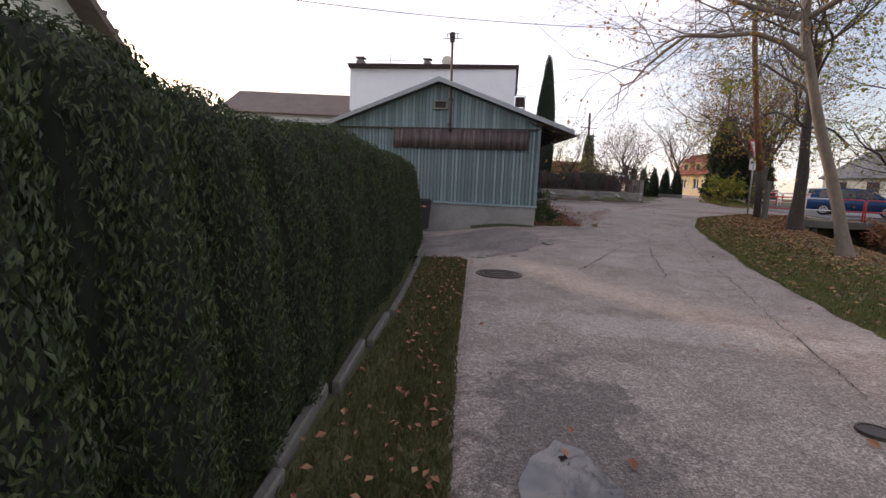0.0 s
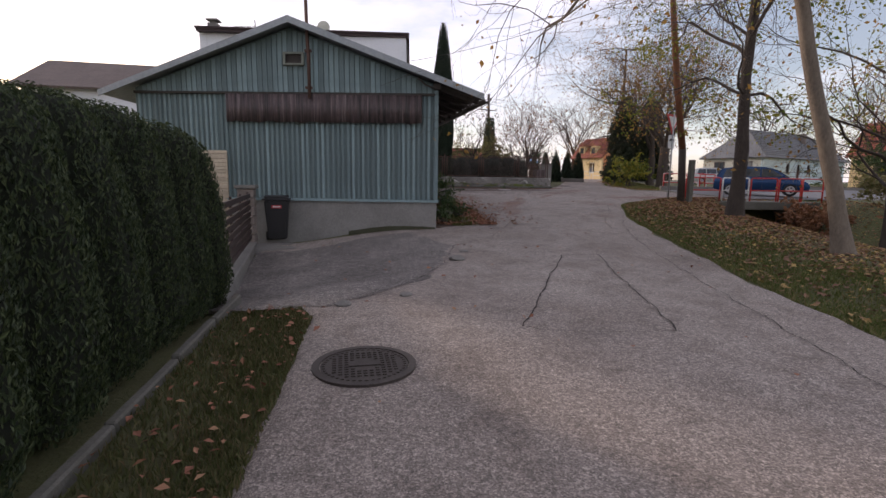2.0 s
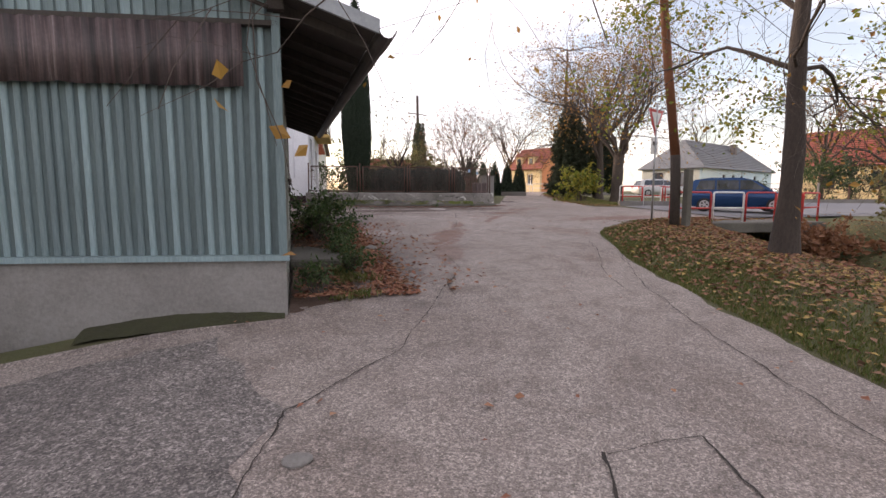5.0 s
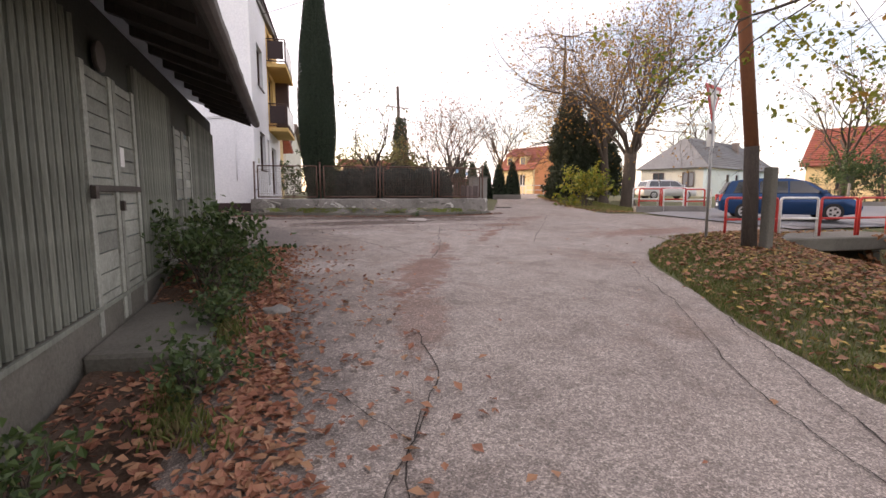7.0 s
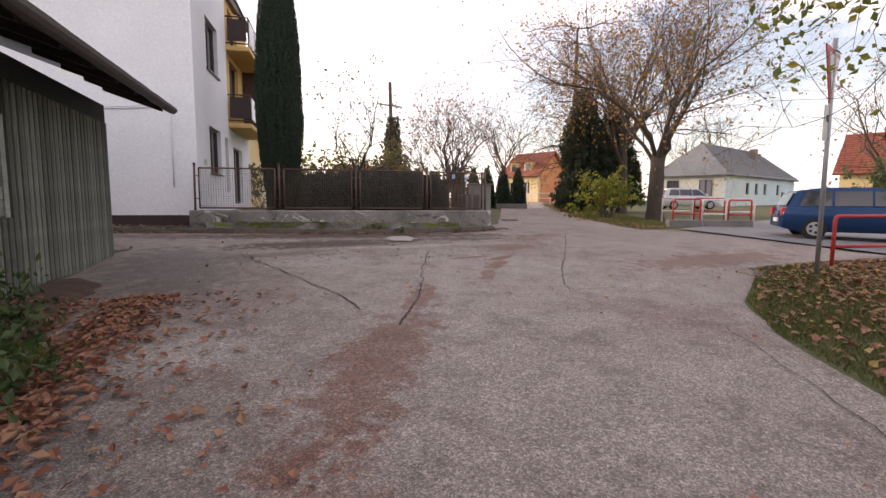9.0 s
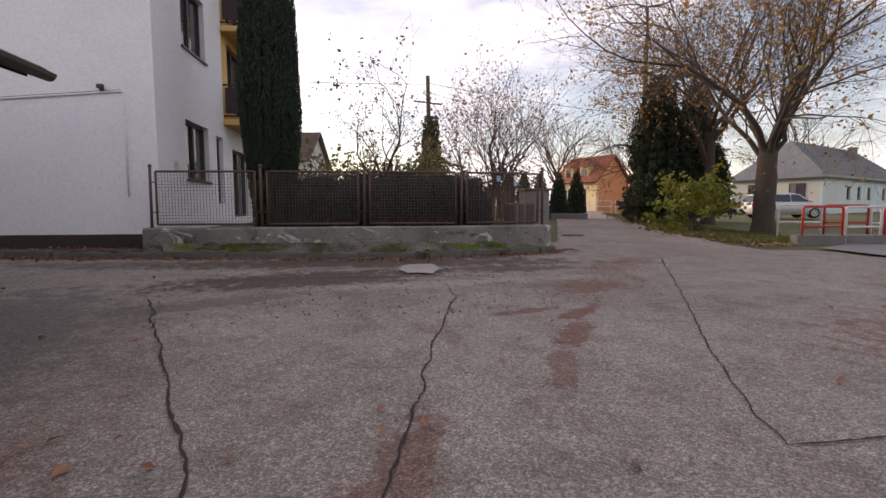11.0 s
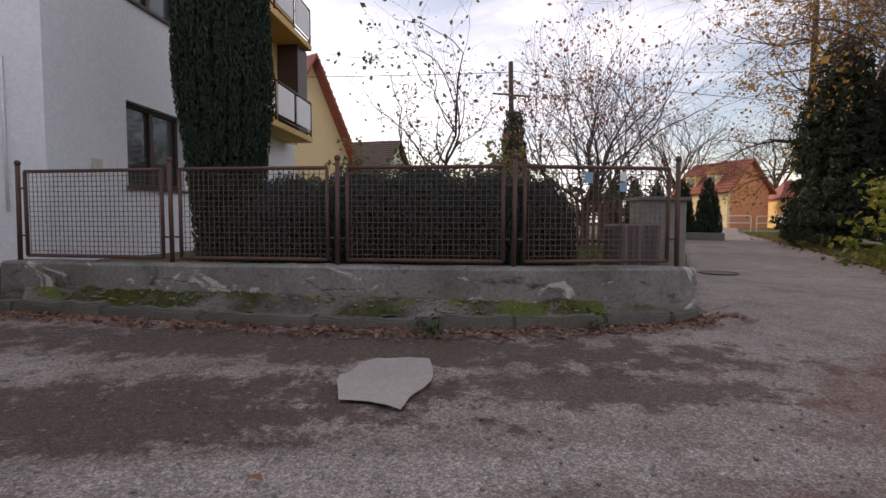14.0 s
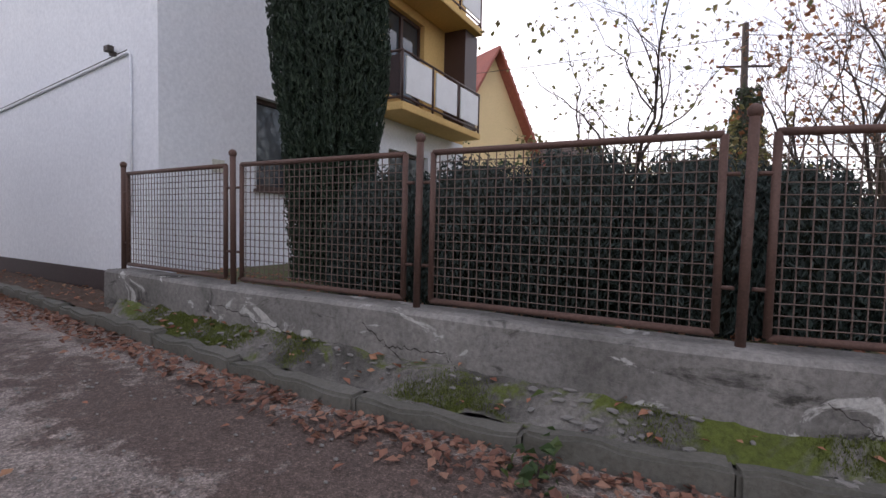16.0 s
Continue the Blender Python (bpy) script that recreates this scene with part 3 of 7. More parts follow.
# ---- shed ----
SC = Vector((2.93, 15.2, 0.0))
GA, SA = radians(13.0), radians(2.2)
SHEAR = Matrix(((math.cos(GA), math.sin(SA), 0, 0), (-math.sin(GA), math.cos(SA), 0, 0), (0, 0, 1, 0), (0, 0, 0, 1)))
SHED_L, RIDGE_X, RIDGE_Z, EAVE_Z, LEFT_X = 12.2, -3.35, 5.02, 3.42, -7.0
shed = thing("shed", Matrix.Translation(SC), "old wooden shed with flaking teal boards and a concrete plinth", "shed")


SHEAR_ROOF = SHEAR.copy()
SHEAR_ROOF[2][1] = 0.028


def skew_roof(bm):
    bmesh.ops.transform(bm, matrix=SHEAR_ROOF, verts=bm.verts)
    return bm


def skew(bm):
    bmesh.ops.transform(bm, matrix=SHEAR, verts=bm.verts)
    return bm


def roof_under(x):
    s = (RIDGE_Z - EAVE_Z) / (0.98 - RIDGE_X)
    return RIDGE_Z - abs(x - RIDGE_X) * s


Z_SILL, Z_SEAM, Z_SIDE = 1.08, 3.5, 0.93
# plinth, ring of walls
bm = bmesh.new()
box(bm, LEFT_X, 0.0, 0.0, 0.3, -0.4, Z_SILL)
part("plinth", skew(bm), PLINTH, shed, "stained rendered concrete plinth")
# side plinth in darker mossy concrete, with the shade put into its tone
bm = bmesh.new()
box(bm, -0.3, 0.0, 0.3, SHED_L, -0.4, Z_SIDE)
part("plinth", skew(bm), CONCRETE_DARK, shed, "mossy side plinth, darkened for the shade along the wall")
bm = bmesh.new()
box(bm, LEFT_X, -0.06, 0.07, 0.2, Z_SILL, Z_SEAM)
v = [bm.verts.new(c) for y in (0.07, 0.2) for c in ((LEFT_X, y, Z_SEAM), (-0.06, y, Z_SEAM), (-0.06, y, roof_under(-0.06) - 0.06), (RIDGE_X, y, RIDGE_Z - 0.06), (LEFT_X, y, roof_under(LEFT_X) - 0.06))]
bm.faces.new(v[:5]), bm.faces.new(v[5:])
for i in range(5):
    bm.faces.new((v[i], v[(i + 1) % 5], v[5 + (i + 1) % 5], v[5 + i]))
part("gable_wall", skew(bm), BOARD_BACK, shed)
# near-black backing paints the shade lines between the side boards
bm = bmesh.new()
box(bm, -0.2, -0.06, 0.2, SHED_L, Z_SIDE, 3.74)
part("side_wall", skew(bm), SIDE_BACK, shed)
for q in ((LEFT_X, -0.2, SHED_L - 0.15, SHED_L, 0.3, 3.6), (LEFT_X, LEFT_X + 0.15, 0.2, SHED_L - 0.15, 0.0, 3.6)):
    bm = bmesh.new()
    box(bm, *q)
    part("back_wall", skew(bm), BOARD_BACK, shed)
# roof slabs and eave boards
for sx in (1, -1):
    bm = bmesh.new()
    xe = RIDGE_X + sx * (0.98 - RIDGE_X)
    v = [bm.verts.new(c) for y in (-0.3, SHED_L + 0.35) for c in ((RIDGE_X, y, RIDGE_Z), (xe, y, EAVE_Z), (xe, y, EAVE_Z + 0.07), (RIDGE_X, y, RIDGE_Z + 0.08))]
    for q in ((0, 1, 2, 3), (7, 6, 5, 4), (0, 4, 5, 1), (1, 5, 6, 2), (2, 6, 7, 3), (3, 7, 4, 0)):
        bm.faces.new([v[i] for i in q])
    part("roof", skew_roof(bm), ROOF_SHEET, shed, "grey sheet-metal gable roof")
    bm = bmesh.new()
    v = [bm.verts.new(c) for y in (-0.34, -0.3) for c in ((RIDGE_X, y, RIDGE_Z - 0.06), (xe, y, EAVE_Z - 0.06), (xe, y, EAVE_Z + 0.075), (RIDGE_X, y, RIDGE_Z + 0.085))]
    for q in ((0, 1, 2, 3), (7, 6, 5, 4), (0, 4, 5, 1), (1, 5, 6, 2), (2, 6, 7, 3), (3, 7, 4, 0)):
        bm.faces.new([v[i] for i in q])
    part("bargeboard", skew_roof(bm), ROOF_SHEET, shed)
# boarding under the side eave, the shade there put into its dark colour
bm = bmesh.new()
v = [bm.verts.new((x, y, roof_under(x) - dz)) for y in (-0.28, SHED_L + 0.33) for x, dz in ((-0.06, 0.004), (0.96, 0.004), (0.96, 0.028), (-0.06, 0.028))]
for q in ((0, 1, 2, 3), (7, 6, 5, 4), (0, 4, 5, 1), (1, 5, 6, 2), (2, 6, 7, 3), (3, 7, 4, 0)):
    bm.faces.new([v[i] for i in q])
part("eave_boarding", skew_roof(bm), TIMBER_DARK, shed, "eave boarding, coloured dark for the shade under the roof")
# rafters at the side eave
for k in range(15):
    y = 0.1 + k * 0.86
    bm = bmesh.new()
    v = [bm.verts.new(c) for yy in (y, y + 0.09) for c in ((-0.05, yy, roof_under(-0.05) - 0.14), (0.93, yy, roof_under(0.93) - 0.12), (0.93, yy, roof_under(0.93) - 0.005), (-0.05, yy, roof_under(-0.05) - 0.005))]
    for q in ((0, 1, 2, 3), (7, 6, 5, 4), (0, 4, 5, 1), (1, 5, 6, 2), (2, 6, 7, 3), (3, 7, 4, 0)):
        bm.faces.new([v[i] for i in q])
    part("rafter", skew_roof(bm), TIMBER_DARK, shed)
bm = bmesh.new()
n = 26
prev = None
for k in range(n + 1):
    y0 = -0.35 + k * (SHED_L + 0.6) / n
    r = 0.085 + 0.008 * (k % 2) + 0.006 * noise.noise(Vector((k * 0.9, 0, 0)))
    ring = [bm.verts.new((1.06 - r * math.cos(math.pi * a / 6), y0, EAVE_Z - 0.02 - r * math.sin(math.pi * a / 6))) for a in range(7)]
    if prev:
        for a in range(6):
            bm.faces.new((prev[a], prev[a + 1], ring[a + 1], ring[a]))
    prev = ring
gut = part("gutter", skew_roof(bm), GUTTER, shed, "dented half-round tin gutter")
md = gut.modifiers.new("thick", "SOLIDIFY")
md.thickness = 0.006
# corrugated brown strip below the seam
bm = bmesh.new()
cols = []
for k in range(int(4.55 / 0.028)):
    x = -0.32 - 4.55 + k * 0.028
    y = -0.035 + 0.02 * max(-0.8, min(0.8, 1.6 * math.sin(k * 0.028 / 0.14 * 2 * math.pi)))
    lo = 2.86 + 0.03 * noise.noise(Vector((x * 4, 0, 0)))
    cols.append((bm.verts.new((x, y, lo)), bm.verts.new((x, y, Z_SEAM - 0.02))))
for a, b in zip(cols, cols[1:]):
    bm.faces.new((a[0], b[0], b[1], a[1])).smooth = True
strip = part("corrugated_strip", skew(bm), SHEET_BROWN, shed, "brown stained corrugated plastic strip")
md = strip.modifiers.new("thick", "SOLIDIFY")
md.thickness = 0.005
# seam flashing, sill flashing, corner board, pipe and vent
bm = bmesh.new()
box(bm, LEFT_X, 0.0, -0.03, 0.06, Z_SEAM - 0.02, Z_SEAM + 0.03)
part("seam_batten", skew(bm), TIMBER_DARK, shed)
bm = bmesh.new()
box(bm, LEFT_X, 0.04, -0.06, 0.06, Z_SILL - 0.02, Z_SILL + 0.035)
part("sill_flashing", skew(bm), PAINT_TEAL, shed)
bm = bmesh.new()
box(bm, -0.0, 0.025, 0.06, SHED_L, Z_SIDE - 0.02, Z_SIDE + 0.02)
part("side_sill", skew(bm), PAINT_OLD, shed)
bm = bmesh.new()
box(bm, -0.07, 0.02, -0.03, 0.07, Z_SILL + 0.04, Z_SEAM + 0.1)
part("corner_board", bevelled(skew(bm)), PAINT_TEAL, shed)
bm = bmesh.new()
tube(bm, [(-2.93, -0.06, Z_SEAM - 0.1), (-2.93, -0.07, 4.3), (-2.95, -0.07, 4.62), (-2.98, -0.1, 6.5)], 0.04, 8)
box(bm, -3.02, -2.86, -0.08, 0.0, 4.4, 4.45)
box(bm, -3.02, -2.86, -0.08, 0.0, 3.6, 3.65)
part("mast_pipe", skew(bm), RUST, shed, "rusty antenna mast fixed to the gable")
bm = bmesh.new()
for k in range(5):
    box(bm, -3.15 + k * 0.08, -3.13 + k * 0.08, -0.3, 0.12, 6.36, 6.38)
tube(bm, [(-3.3, -0.1, 6.3), (-2.65, -0.1, 6.3)], 0.012, 5)
tube(bm, [(-3.2, -0.1, 6.45), (-2.75, -0.1, 6.45)], 0.012, 5)
box(bm, -3.06, -2.9, -0.16, -0.04, 6.2, 6.48)
part("aerial", skew(bm), IRON, shed, "small aerial on the mast")
bm = bmesh.new()
for a in ((-3.52, -3.04, 4.36, 4.4), (-3.52, -3.04, 4.12, 4.16), (-3.52, -3.46, 4.16, 4.36), (-3.1, -3.04, 4.16, 4.36)):
    box(bm, a[0], a[1], -0.05, 0.07, a[2], a[3])
vent = part("vent_frame", skew(bm), PAINT_OLD, shed, "small vent opening under the ridge")
bm = bmesh.new()
box(bm, -3.455, -3.105, 0.02, 0.05, 4.165, 4.355)
part("vent_hole", skew(bm), TIMBER_DARK, vent)
bm = bmesh.new()
v = [bm.verts.new(c) for c in ((-3.4, 0.012, 4.3), (-3.3, 0.012, 4.22), (-3.18, 0.012, 4.24), (-3.13, 0.012, 4.31))]
bm.faces.new(v)
part("torn_cover", skew(bm), TIMBER_DARK, vent)

# vertical boards: one shared mesh per height
def rib(h, w=0.062, d=0.034, c=0.012):
    bm = bmesh.new()
    pts = [(-w / 2, 0), (-w / 2, -d + c), (-w / 2 + c, -d), (w / 2 - c, -d), (w / 2, -d + c), (w / 2, 0)]
    lo, hi = [bm.verts.new((x, y, 0)) for x, y in pts], [bm.verts.new((x, y, h)) for x, y in pts]
    for i in range(5):
        bm.faces.new((lo[i], lo[i + 1], hi[i + 1], hi[i]))
    bm.faces.new(hi)
    bm.faces.new(lo[::-1])
    return bm


rng = random.Random(4)
RIB_G = mesh_of(rib(Z_SEAM - Z_SILL - 0.06), PAINT_TEAL, "board")
RIB_U = mesh_of(rib(1.0, 0.075, 0.016, 0.004), PAINT_TEAL, "board_upper")
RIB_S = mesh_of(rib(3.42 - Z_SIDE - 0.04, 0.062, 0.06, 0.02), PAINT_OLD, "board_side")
GROT, SROT = Matrix.Rotation(-GA, 4, "Z"), Matrix.Rotation(radians(90) - SA, 4, "Z")
x = LEFT_X + 0.1
while x < -0.1:
    p = SHEAR @ Vector((x + rng.uniform(-0.006, 0.006), 0.07, Z_SILL + 0.04))
    piece("board", RIB_G, shed, Matrix.Translation(p) @ GROT @ Matrix.Rotation(radians(rng.uniform(-0.25, 0.25)), 4, "Y"))
    h = roof_under(x) - 0.1 - Z_SEAM - 0.03
    if h > 0.08:
        p = SHEAR @ Vector((x, 0.07, Z_SEAM + 0.03))
        piece("board", RIB_U, shed, Matrix.Translation(p) @ GROT @ Matrix.Diagonal((1.25, 1, h, 1)))
    x += 0.118
DOOR_Y0, DOOR_Y1 = 3.4, 5.0
y = 0.2
while y < SHED_L - 0.05:
    if not (DOOR_Y0 - 0.06 < y < DOOR_Y1 + 0.06):
        if 7.05 < y < 8.65:
            p = SHEAR @ Vector((-0.06, y, Z_SIDE + 0.03))
            piece("board", RIB_S, shed, Matrix.Translation(p) @ SROT @ Matrix.Diagonal((1, 1, 0.36, 1)))
            y += 0.136
            continue
        p = SHEAR @ Vector((-0.06, y + rng.uniform(-0.006, 0.006), Z_SIDE + 0.03))
        piece("board", RIB_S, shed, Matrix.Translation(p) @ SROT @ Matrix.Rotation(radians(rng.uniform(-0.3, 0.3)), 4, "Y"))
    y += 0.136


# double plank door and the shutter beside it
def plank_door(name, y0, y1, z0, z1, leaf_split, label, hardware=True):
    dr = part(name, bm_box(-0.07, -0.03, y0, y1, z0, z1), BOARD_BACK, shed, label)
    rr = random.Random(int(y0 * 10))
    edges = [y0, leaf_split, y1]
    for a, b in zip(edges, edges[1:]):
        for (ya, yb, za, zb) in ((a + 0.01, a + 0.11, z0, z1), (b - 0.11, b - 0.01, z0, z1)):
            part("stile", bm_box(-0.03, 0.015, ya, yb, za, zb), PAINT_DOOR, dr)
        zs = [z0 + 0.02]
        while zs[-1] < z1 - 0.1:
            zs.append(min(z1 - 0.01, zs[-1] + rr.uniform(0.12, 0.2)))
        for za, zb in zip(zs, zs[1:]):
            part("plank", bm_box(-0.03, -0.008 + rr.uniform(0, 0.008), a + 0.115, b - 0.115, za + 0.006, zb - 0.006), PAINT_DOOR, dr)
    if hardware:
        zm = z0 + (z1 - z0) * 0.55
        part("strap", bm_box(0.015, 0.03, y0 + 0.02, y1 - 0.02, zm - 0.03, zm + 0.03), TIMBER_DARK, dr)
        part("padlock", bm_box(0.03, 0.08, y0 - 0.04, y0 + 0.04, zm - 0.09, zm + 0.02), IRON, dr, "iron padlock")
        part("padlock", bm_box(0.015, 0.06, leaf_split - 0.03, leaf_split + 0.03, zm - 0.22, zm - 0.12), IRON, dr, "iron padlock")
        part("paper_notice", bm_box(-0.006, 0.0, leaf_split + 0.14, leaf_split + 0.3, z0 + 1.55, z0 + 1.75), WHITE, dr, "torn white paper notice")
    return dr


def bm_box(x0, x1, y0, y1, z0, z1, bev=0.006):
    bm = bmesh.new()
    box(bm, x0, x1, y0, y1, z0, z1)
    if bev:
        bmesh.ops.bevel(bm, geom=bm.edges[:], offset=bev * 0.6, segments=1, affect="EDGES")
    return skew(bm)


plank_door("double_door", DOOR_Y0, DOOR_Y1, 0.68, 3.08, DOOR_Y0 + 0.82, "weathered grey plank double door, shut and padlocked")
plank_door("shutter", 7.1, 8.6, 1.85, 3.0, 7.85, "closed weathered plank window shutters", False)
part("door_step", bm_box(0.0, 0.95, 2.95, 5.2, 0.1, 0.66, 0.05), CONCRETE_DARK, shed, "mossy concrete door step")
bm = bmesh.new()
tube(bm, [(-0.02, 3.95, 3.22), (0.02, 3.95, 3.22)], 0.14, 14)
part("wall_lamp", skew(bm), GUTTER, shed, "round dusty lamp above the door")
bm = bmesh.new()
box(bm, -0.1, 0.06, -0.1, 0.0, 3.62, 3.74)
tube(bm, [(-0.45, -0.1, 3.85), (-0.3, -0.12, 3.7), (-0.08, -0.12, 3.62)], 0.02, 6)
part("cable_bracket", skew(bm), IRON, shed)

# ---- white house ----
HC = Vector((4.35, 31.75, 0))
FA_DIR = Vector((-0.985, 0.17, 0)).normalized()
FB_DIR = Vector((0.14, 0.99, 0)).normalized()
house = thing("white_house", Matrix.Translation(HC), "two-storey white rendered house with flat roof and dark plinth", "house")
HOUSE_M = {
    "A": Matrix(((-FA_DIR.x, FA_DIR.y, 0, 0), (-FA_DIR.y, -FA_DIR.x, 0, 0), (0, 0, 1, 0), (0, 0, 0, 1))),
    "B": Matrix(((FB_DIR.x, -FB_DIR.y, 0, 0), (FB_DIR.y, FB_DIR.x, 0, 0), (0, 0, 1, 0), (0, 0, 0, 1))),
}


def walled(bm, x0, x1, z0, z1, thick, holes):
    """A wall in the xz plane, thickness towards +y, with rectangular openings through it."""
    xs = sorted({x0, x1, *[h[0] for h in holes], *[h[1] for h in holes]})
    zs = sorted({z0, z1, *[h[2] for h in holes], *[h[3] for h in holes]})
    inside = lambda x, z: any(h[0] < x < h[1] and h[2] < z < h[3] for h in holes)
    for xa, xb in zip(xs, xs[1:]):
        run = None
        for za, zb in zip(zs, zs[1:]):
            if inside((xa + xb) / 2, (za + zb) / 2):
                if run:
                    box(bm, xa, xb, 0, thick, *run)
                run = None
            else:
                run = (run[0], zb) if run else (za, zb)
        if run:
            box(bm, xa, xb, 0, thick, *run)
    bmesh.ops.remove_doubles(bm, verts=bm.verts, dist=0.0005)
    return bm


def window_in(parent, m, x0, x1, z0, z1, frame_mat=None, depth=0.12, bars=1, name="window", label="", sill=True, curtain=True):
    """A window set into an opening of a wall of frame m."""
    fm = frame_mat or BROWNFRAME
    def wb(*a):
        bm = bmesh.new()
        box(bm, *a)
        bmesh.ops.transform(bm, matrix=m, verts=bm.verts)
        return bm
    w = part(name, wb(x0, x1, depth + 0.05, depth + 0.058, z0, z1), GLASS, parent, label)
    f = 0.07
    for a in ((x0, x0 + f, z0, z1), (x1 - f, x1, z0, z1), (x0 + f, x1 - f, z0, z0 + f), (x0 + f, x1 - f, z1 - f, z1)):
        part("frame_bar", wb(a[0], a[1], depth, depth + 0.07, a[2], a[3]), fm, w)
    for k in range(bars):
        xm = x0 + (x1 - x0) * (k + 1) / (bars + 1)
        part("mullion", wb(xm - 0.05, xm + 0.05, depth - 0.005, depth + 0.07, z0 + f, z1 - f), fm, w)
    if sill:
        part("sill", wb(x0 - 0.05, x1 + 0.05, -0.05, depth, z0 - 0.05, z0), fm, w)
    if curtain:
        part("curtain", wb(x0 + f, x1 - f, depth + 0.12, depth + 0.13, z0 + f, z1 - f), CURTAIN, w)
    return w


def on(m, bm):
    bmesh.ops.transform(bm, matrix=m, verts=bm.verts)
    return bm


HT = 9.3
mA, mB = HOUSE_M["A"], HOUSE_M["B"]
WINS_A = [(-7.6, -6.9, 4.6, 6.3), (-9.4, -8.5, 2.4, 3.6), (-9.2, -8.5, 5.4, 6.8)]
bm = walled(bmesh.new(), -11.2, -0.02, 1.62, HT, 0.3, WINS_A)
part("wall", on(mA, bm), WHITEWALL, house, "uneven white rendered end wall")
for wdw in WINS_A:
    window_in(house, mA, *wdw, WHITEFRAME, bars=0)
WINS_B = [(1.5, 3.0, 2.86, 4.28), (1.5, 3.0, 5.98, 7.5)]
bm = walled(bmesh.new(), 0.0, 4.3, 1.55, HT, 0.3, WINS_B + [(3.6, 4.15, 2.3, 4.2)])
part("wall", on(mB, bm), WHITEWALL, house)
for wdw in WINS_B:
    window_in(house, mB, *wdw, BROWNFRAME, bars=1, label="dark-framed window with net curtain")
window_in(house, mB, 3.6, 4.15, 2.3, 4.2, BROWNFRAME, bars=0, sill=False)
# front part with balconies: yellow above, white below
WINS_C = [(4.8, 6.4, 5.15, 7.1), (5.0, 6.7, 1.9, 4.0), (4.8, 6.4, 7.75, 8.9)]
bm = walled(bmesh.new(), 4.3, 8.6, 4.62, HT, 0.3, [WINS_C[0], WINS_C[2]])
part("wall", on(mB, bm), YELLOW, house, "yellow rendered upper facade")
bm = walled(bmesh.new(), 4.3, 8.6, 1.5, 4.62, 0.3, [WINS_C[1]])
part("wall", on(mB, bm), WHITEWALL, house)
for k, wdw in enumerate(WINS_C):
    window_in(house, mB, *wdw, BROWNFRAME, bars=1, sill=False)
bm = bmesh.new()
box(bm, 0.3, 8.6, 10.8, 11.1, 1.2, HT)
box(bm, 8.3, 8.6, 0.3, 10.8, 1.2, HT)
part("wall", on(mB, bm), WHITEWALL, house)
for z in (4.62, 7.3):
    bm = bmesh.new()
    box(bm, 4.3, 8.0, -0.8, 0.0, z, z + 0.16)
    blc = part("balcony", bevelled(on(mB, bm), 0.015), YELLOW, house, "balcony slab with black steel railing")
    bm = bmesh.new()
    for zz in (0.26, 1.16):
        for a in ((4.35, -0.76, 7.95, -0.76), (4.35, -0.76, 4.35, 0.0), (7.95, -0.76, 7.95, 0.0)):
            tube(bm, [(a[0], a[1], z + zz), (a[2], a[3], z + zz)], 0.025, 6)
    for xx in (4.35, 5.55, 6.75, 7.95):
        tube(bm, [(xx, -0.76, z + 0.16), (xx, -0.76, z + 1.16)], 0.025, 6)
    part("railing", on(mB, bm), BROWNFRAME, blc)
    for xa, xb in ((4.45, 5.45), (5.65, 6.65), (6.85, 7.85)):
        bm = bmesh.new()
        box(bm, xa, xb, -0.79, -0.76, z + 0.34, z + 1.08)
        part("panel", on(mB, bm), WHITEFRAME, blc)
    bm = bmesh.new()
    box(bm, 4.33, 4.36, -0.7, -0.06, z + 0.34, z + 1.08)
    part("panel", on(mB, bm), PLUM, blc)
bm = bmesh.new()
box(bm, 7.4, 8.1, -0.6, 0.0, 4.8, 7.3)
part("side_screen", on(mB, bm), BROWNFRAME, house)
bm = bmesh.new()
box(bm, -0.08, 8.7, -0.12, 11.2, HT, HT + 0.14)
box(bm, -0.13, 8.75, -0.17, 11.25, HT + 0.14, HT + 0.24)
part("roof_edge", on(mB, bm), PLUM, house, "dark flat-roof fascia")
bm = bmesh.new()
box(bm, -11.2, 0.03, -0.02, 0.25, 0.9, 1.62)
part("plinth", on(mA, bm), PLUM, house, "dark plum painted plinth")
bm = bmesh.new()
box(bm, 0.02, 8.6, -0.02, 0.25, 0.9, 1.55)
part("plinth", on(mB, bm), PLUM, house)
# conduit, lamp and meter box on the end wall
bm = bmesh.new()
tube(bm, [(-0.6, -0.02, 2.4), (-0.6, -0.02, 4.5), (-0.65, -0.02, 4.54), (-8.5, -0.02, 3.9)], 0.018, 6)
part("conduit", on(mA, bm), WHITEWALL, house, "thin cable conduit along the wall")
bm = bmesh.new()
tube(bm, [(-0.65, -0.035, 4.57), (-8.5, -0.035, 3.93)], 0.006, 5)
part("cable", on(mA, bm), IRON, house)
bm = bmesh.new()
box(bm, -1.06, -0.94, -0.13, -0.05, 4.58, 4.66)
box(bm, -1.03, -0.97, -0.08, 0.0, 4.54, 4.6)
part("floodlight", bevelled(on(mA, bm)), IRON, house, "small black floodlight")
bm = bmesh.new()
box(bm, 0.75, 0.93, -0.03, 0.0, 3.05, 3.22)
part("meter_box", on(mB, bm), CREAM, house, "small yellowish meter box")
bm = bmesh.new()
box(bm, 8.2, 8.4, -0.03, 0.0, 3.4, 3.6)
part("house_number_plate", on(mB, bm), IRON, house)
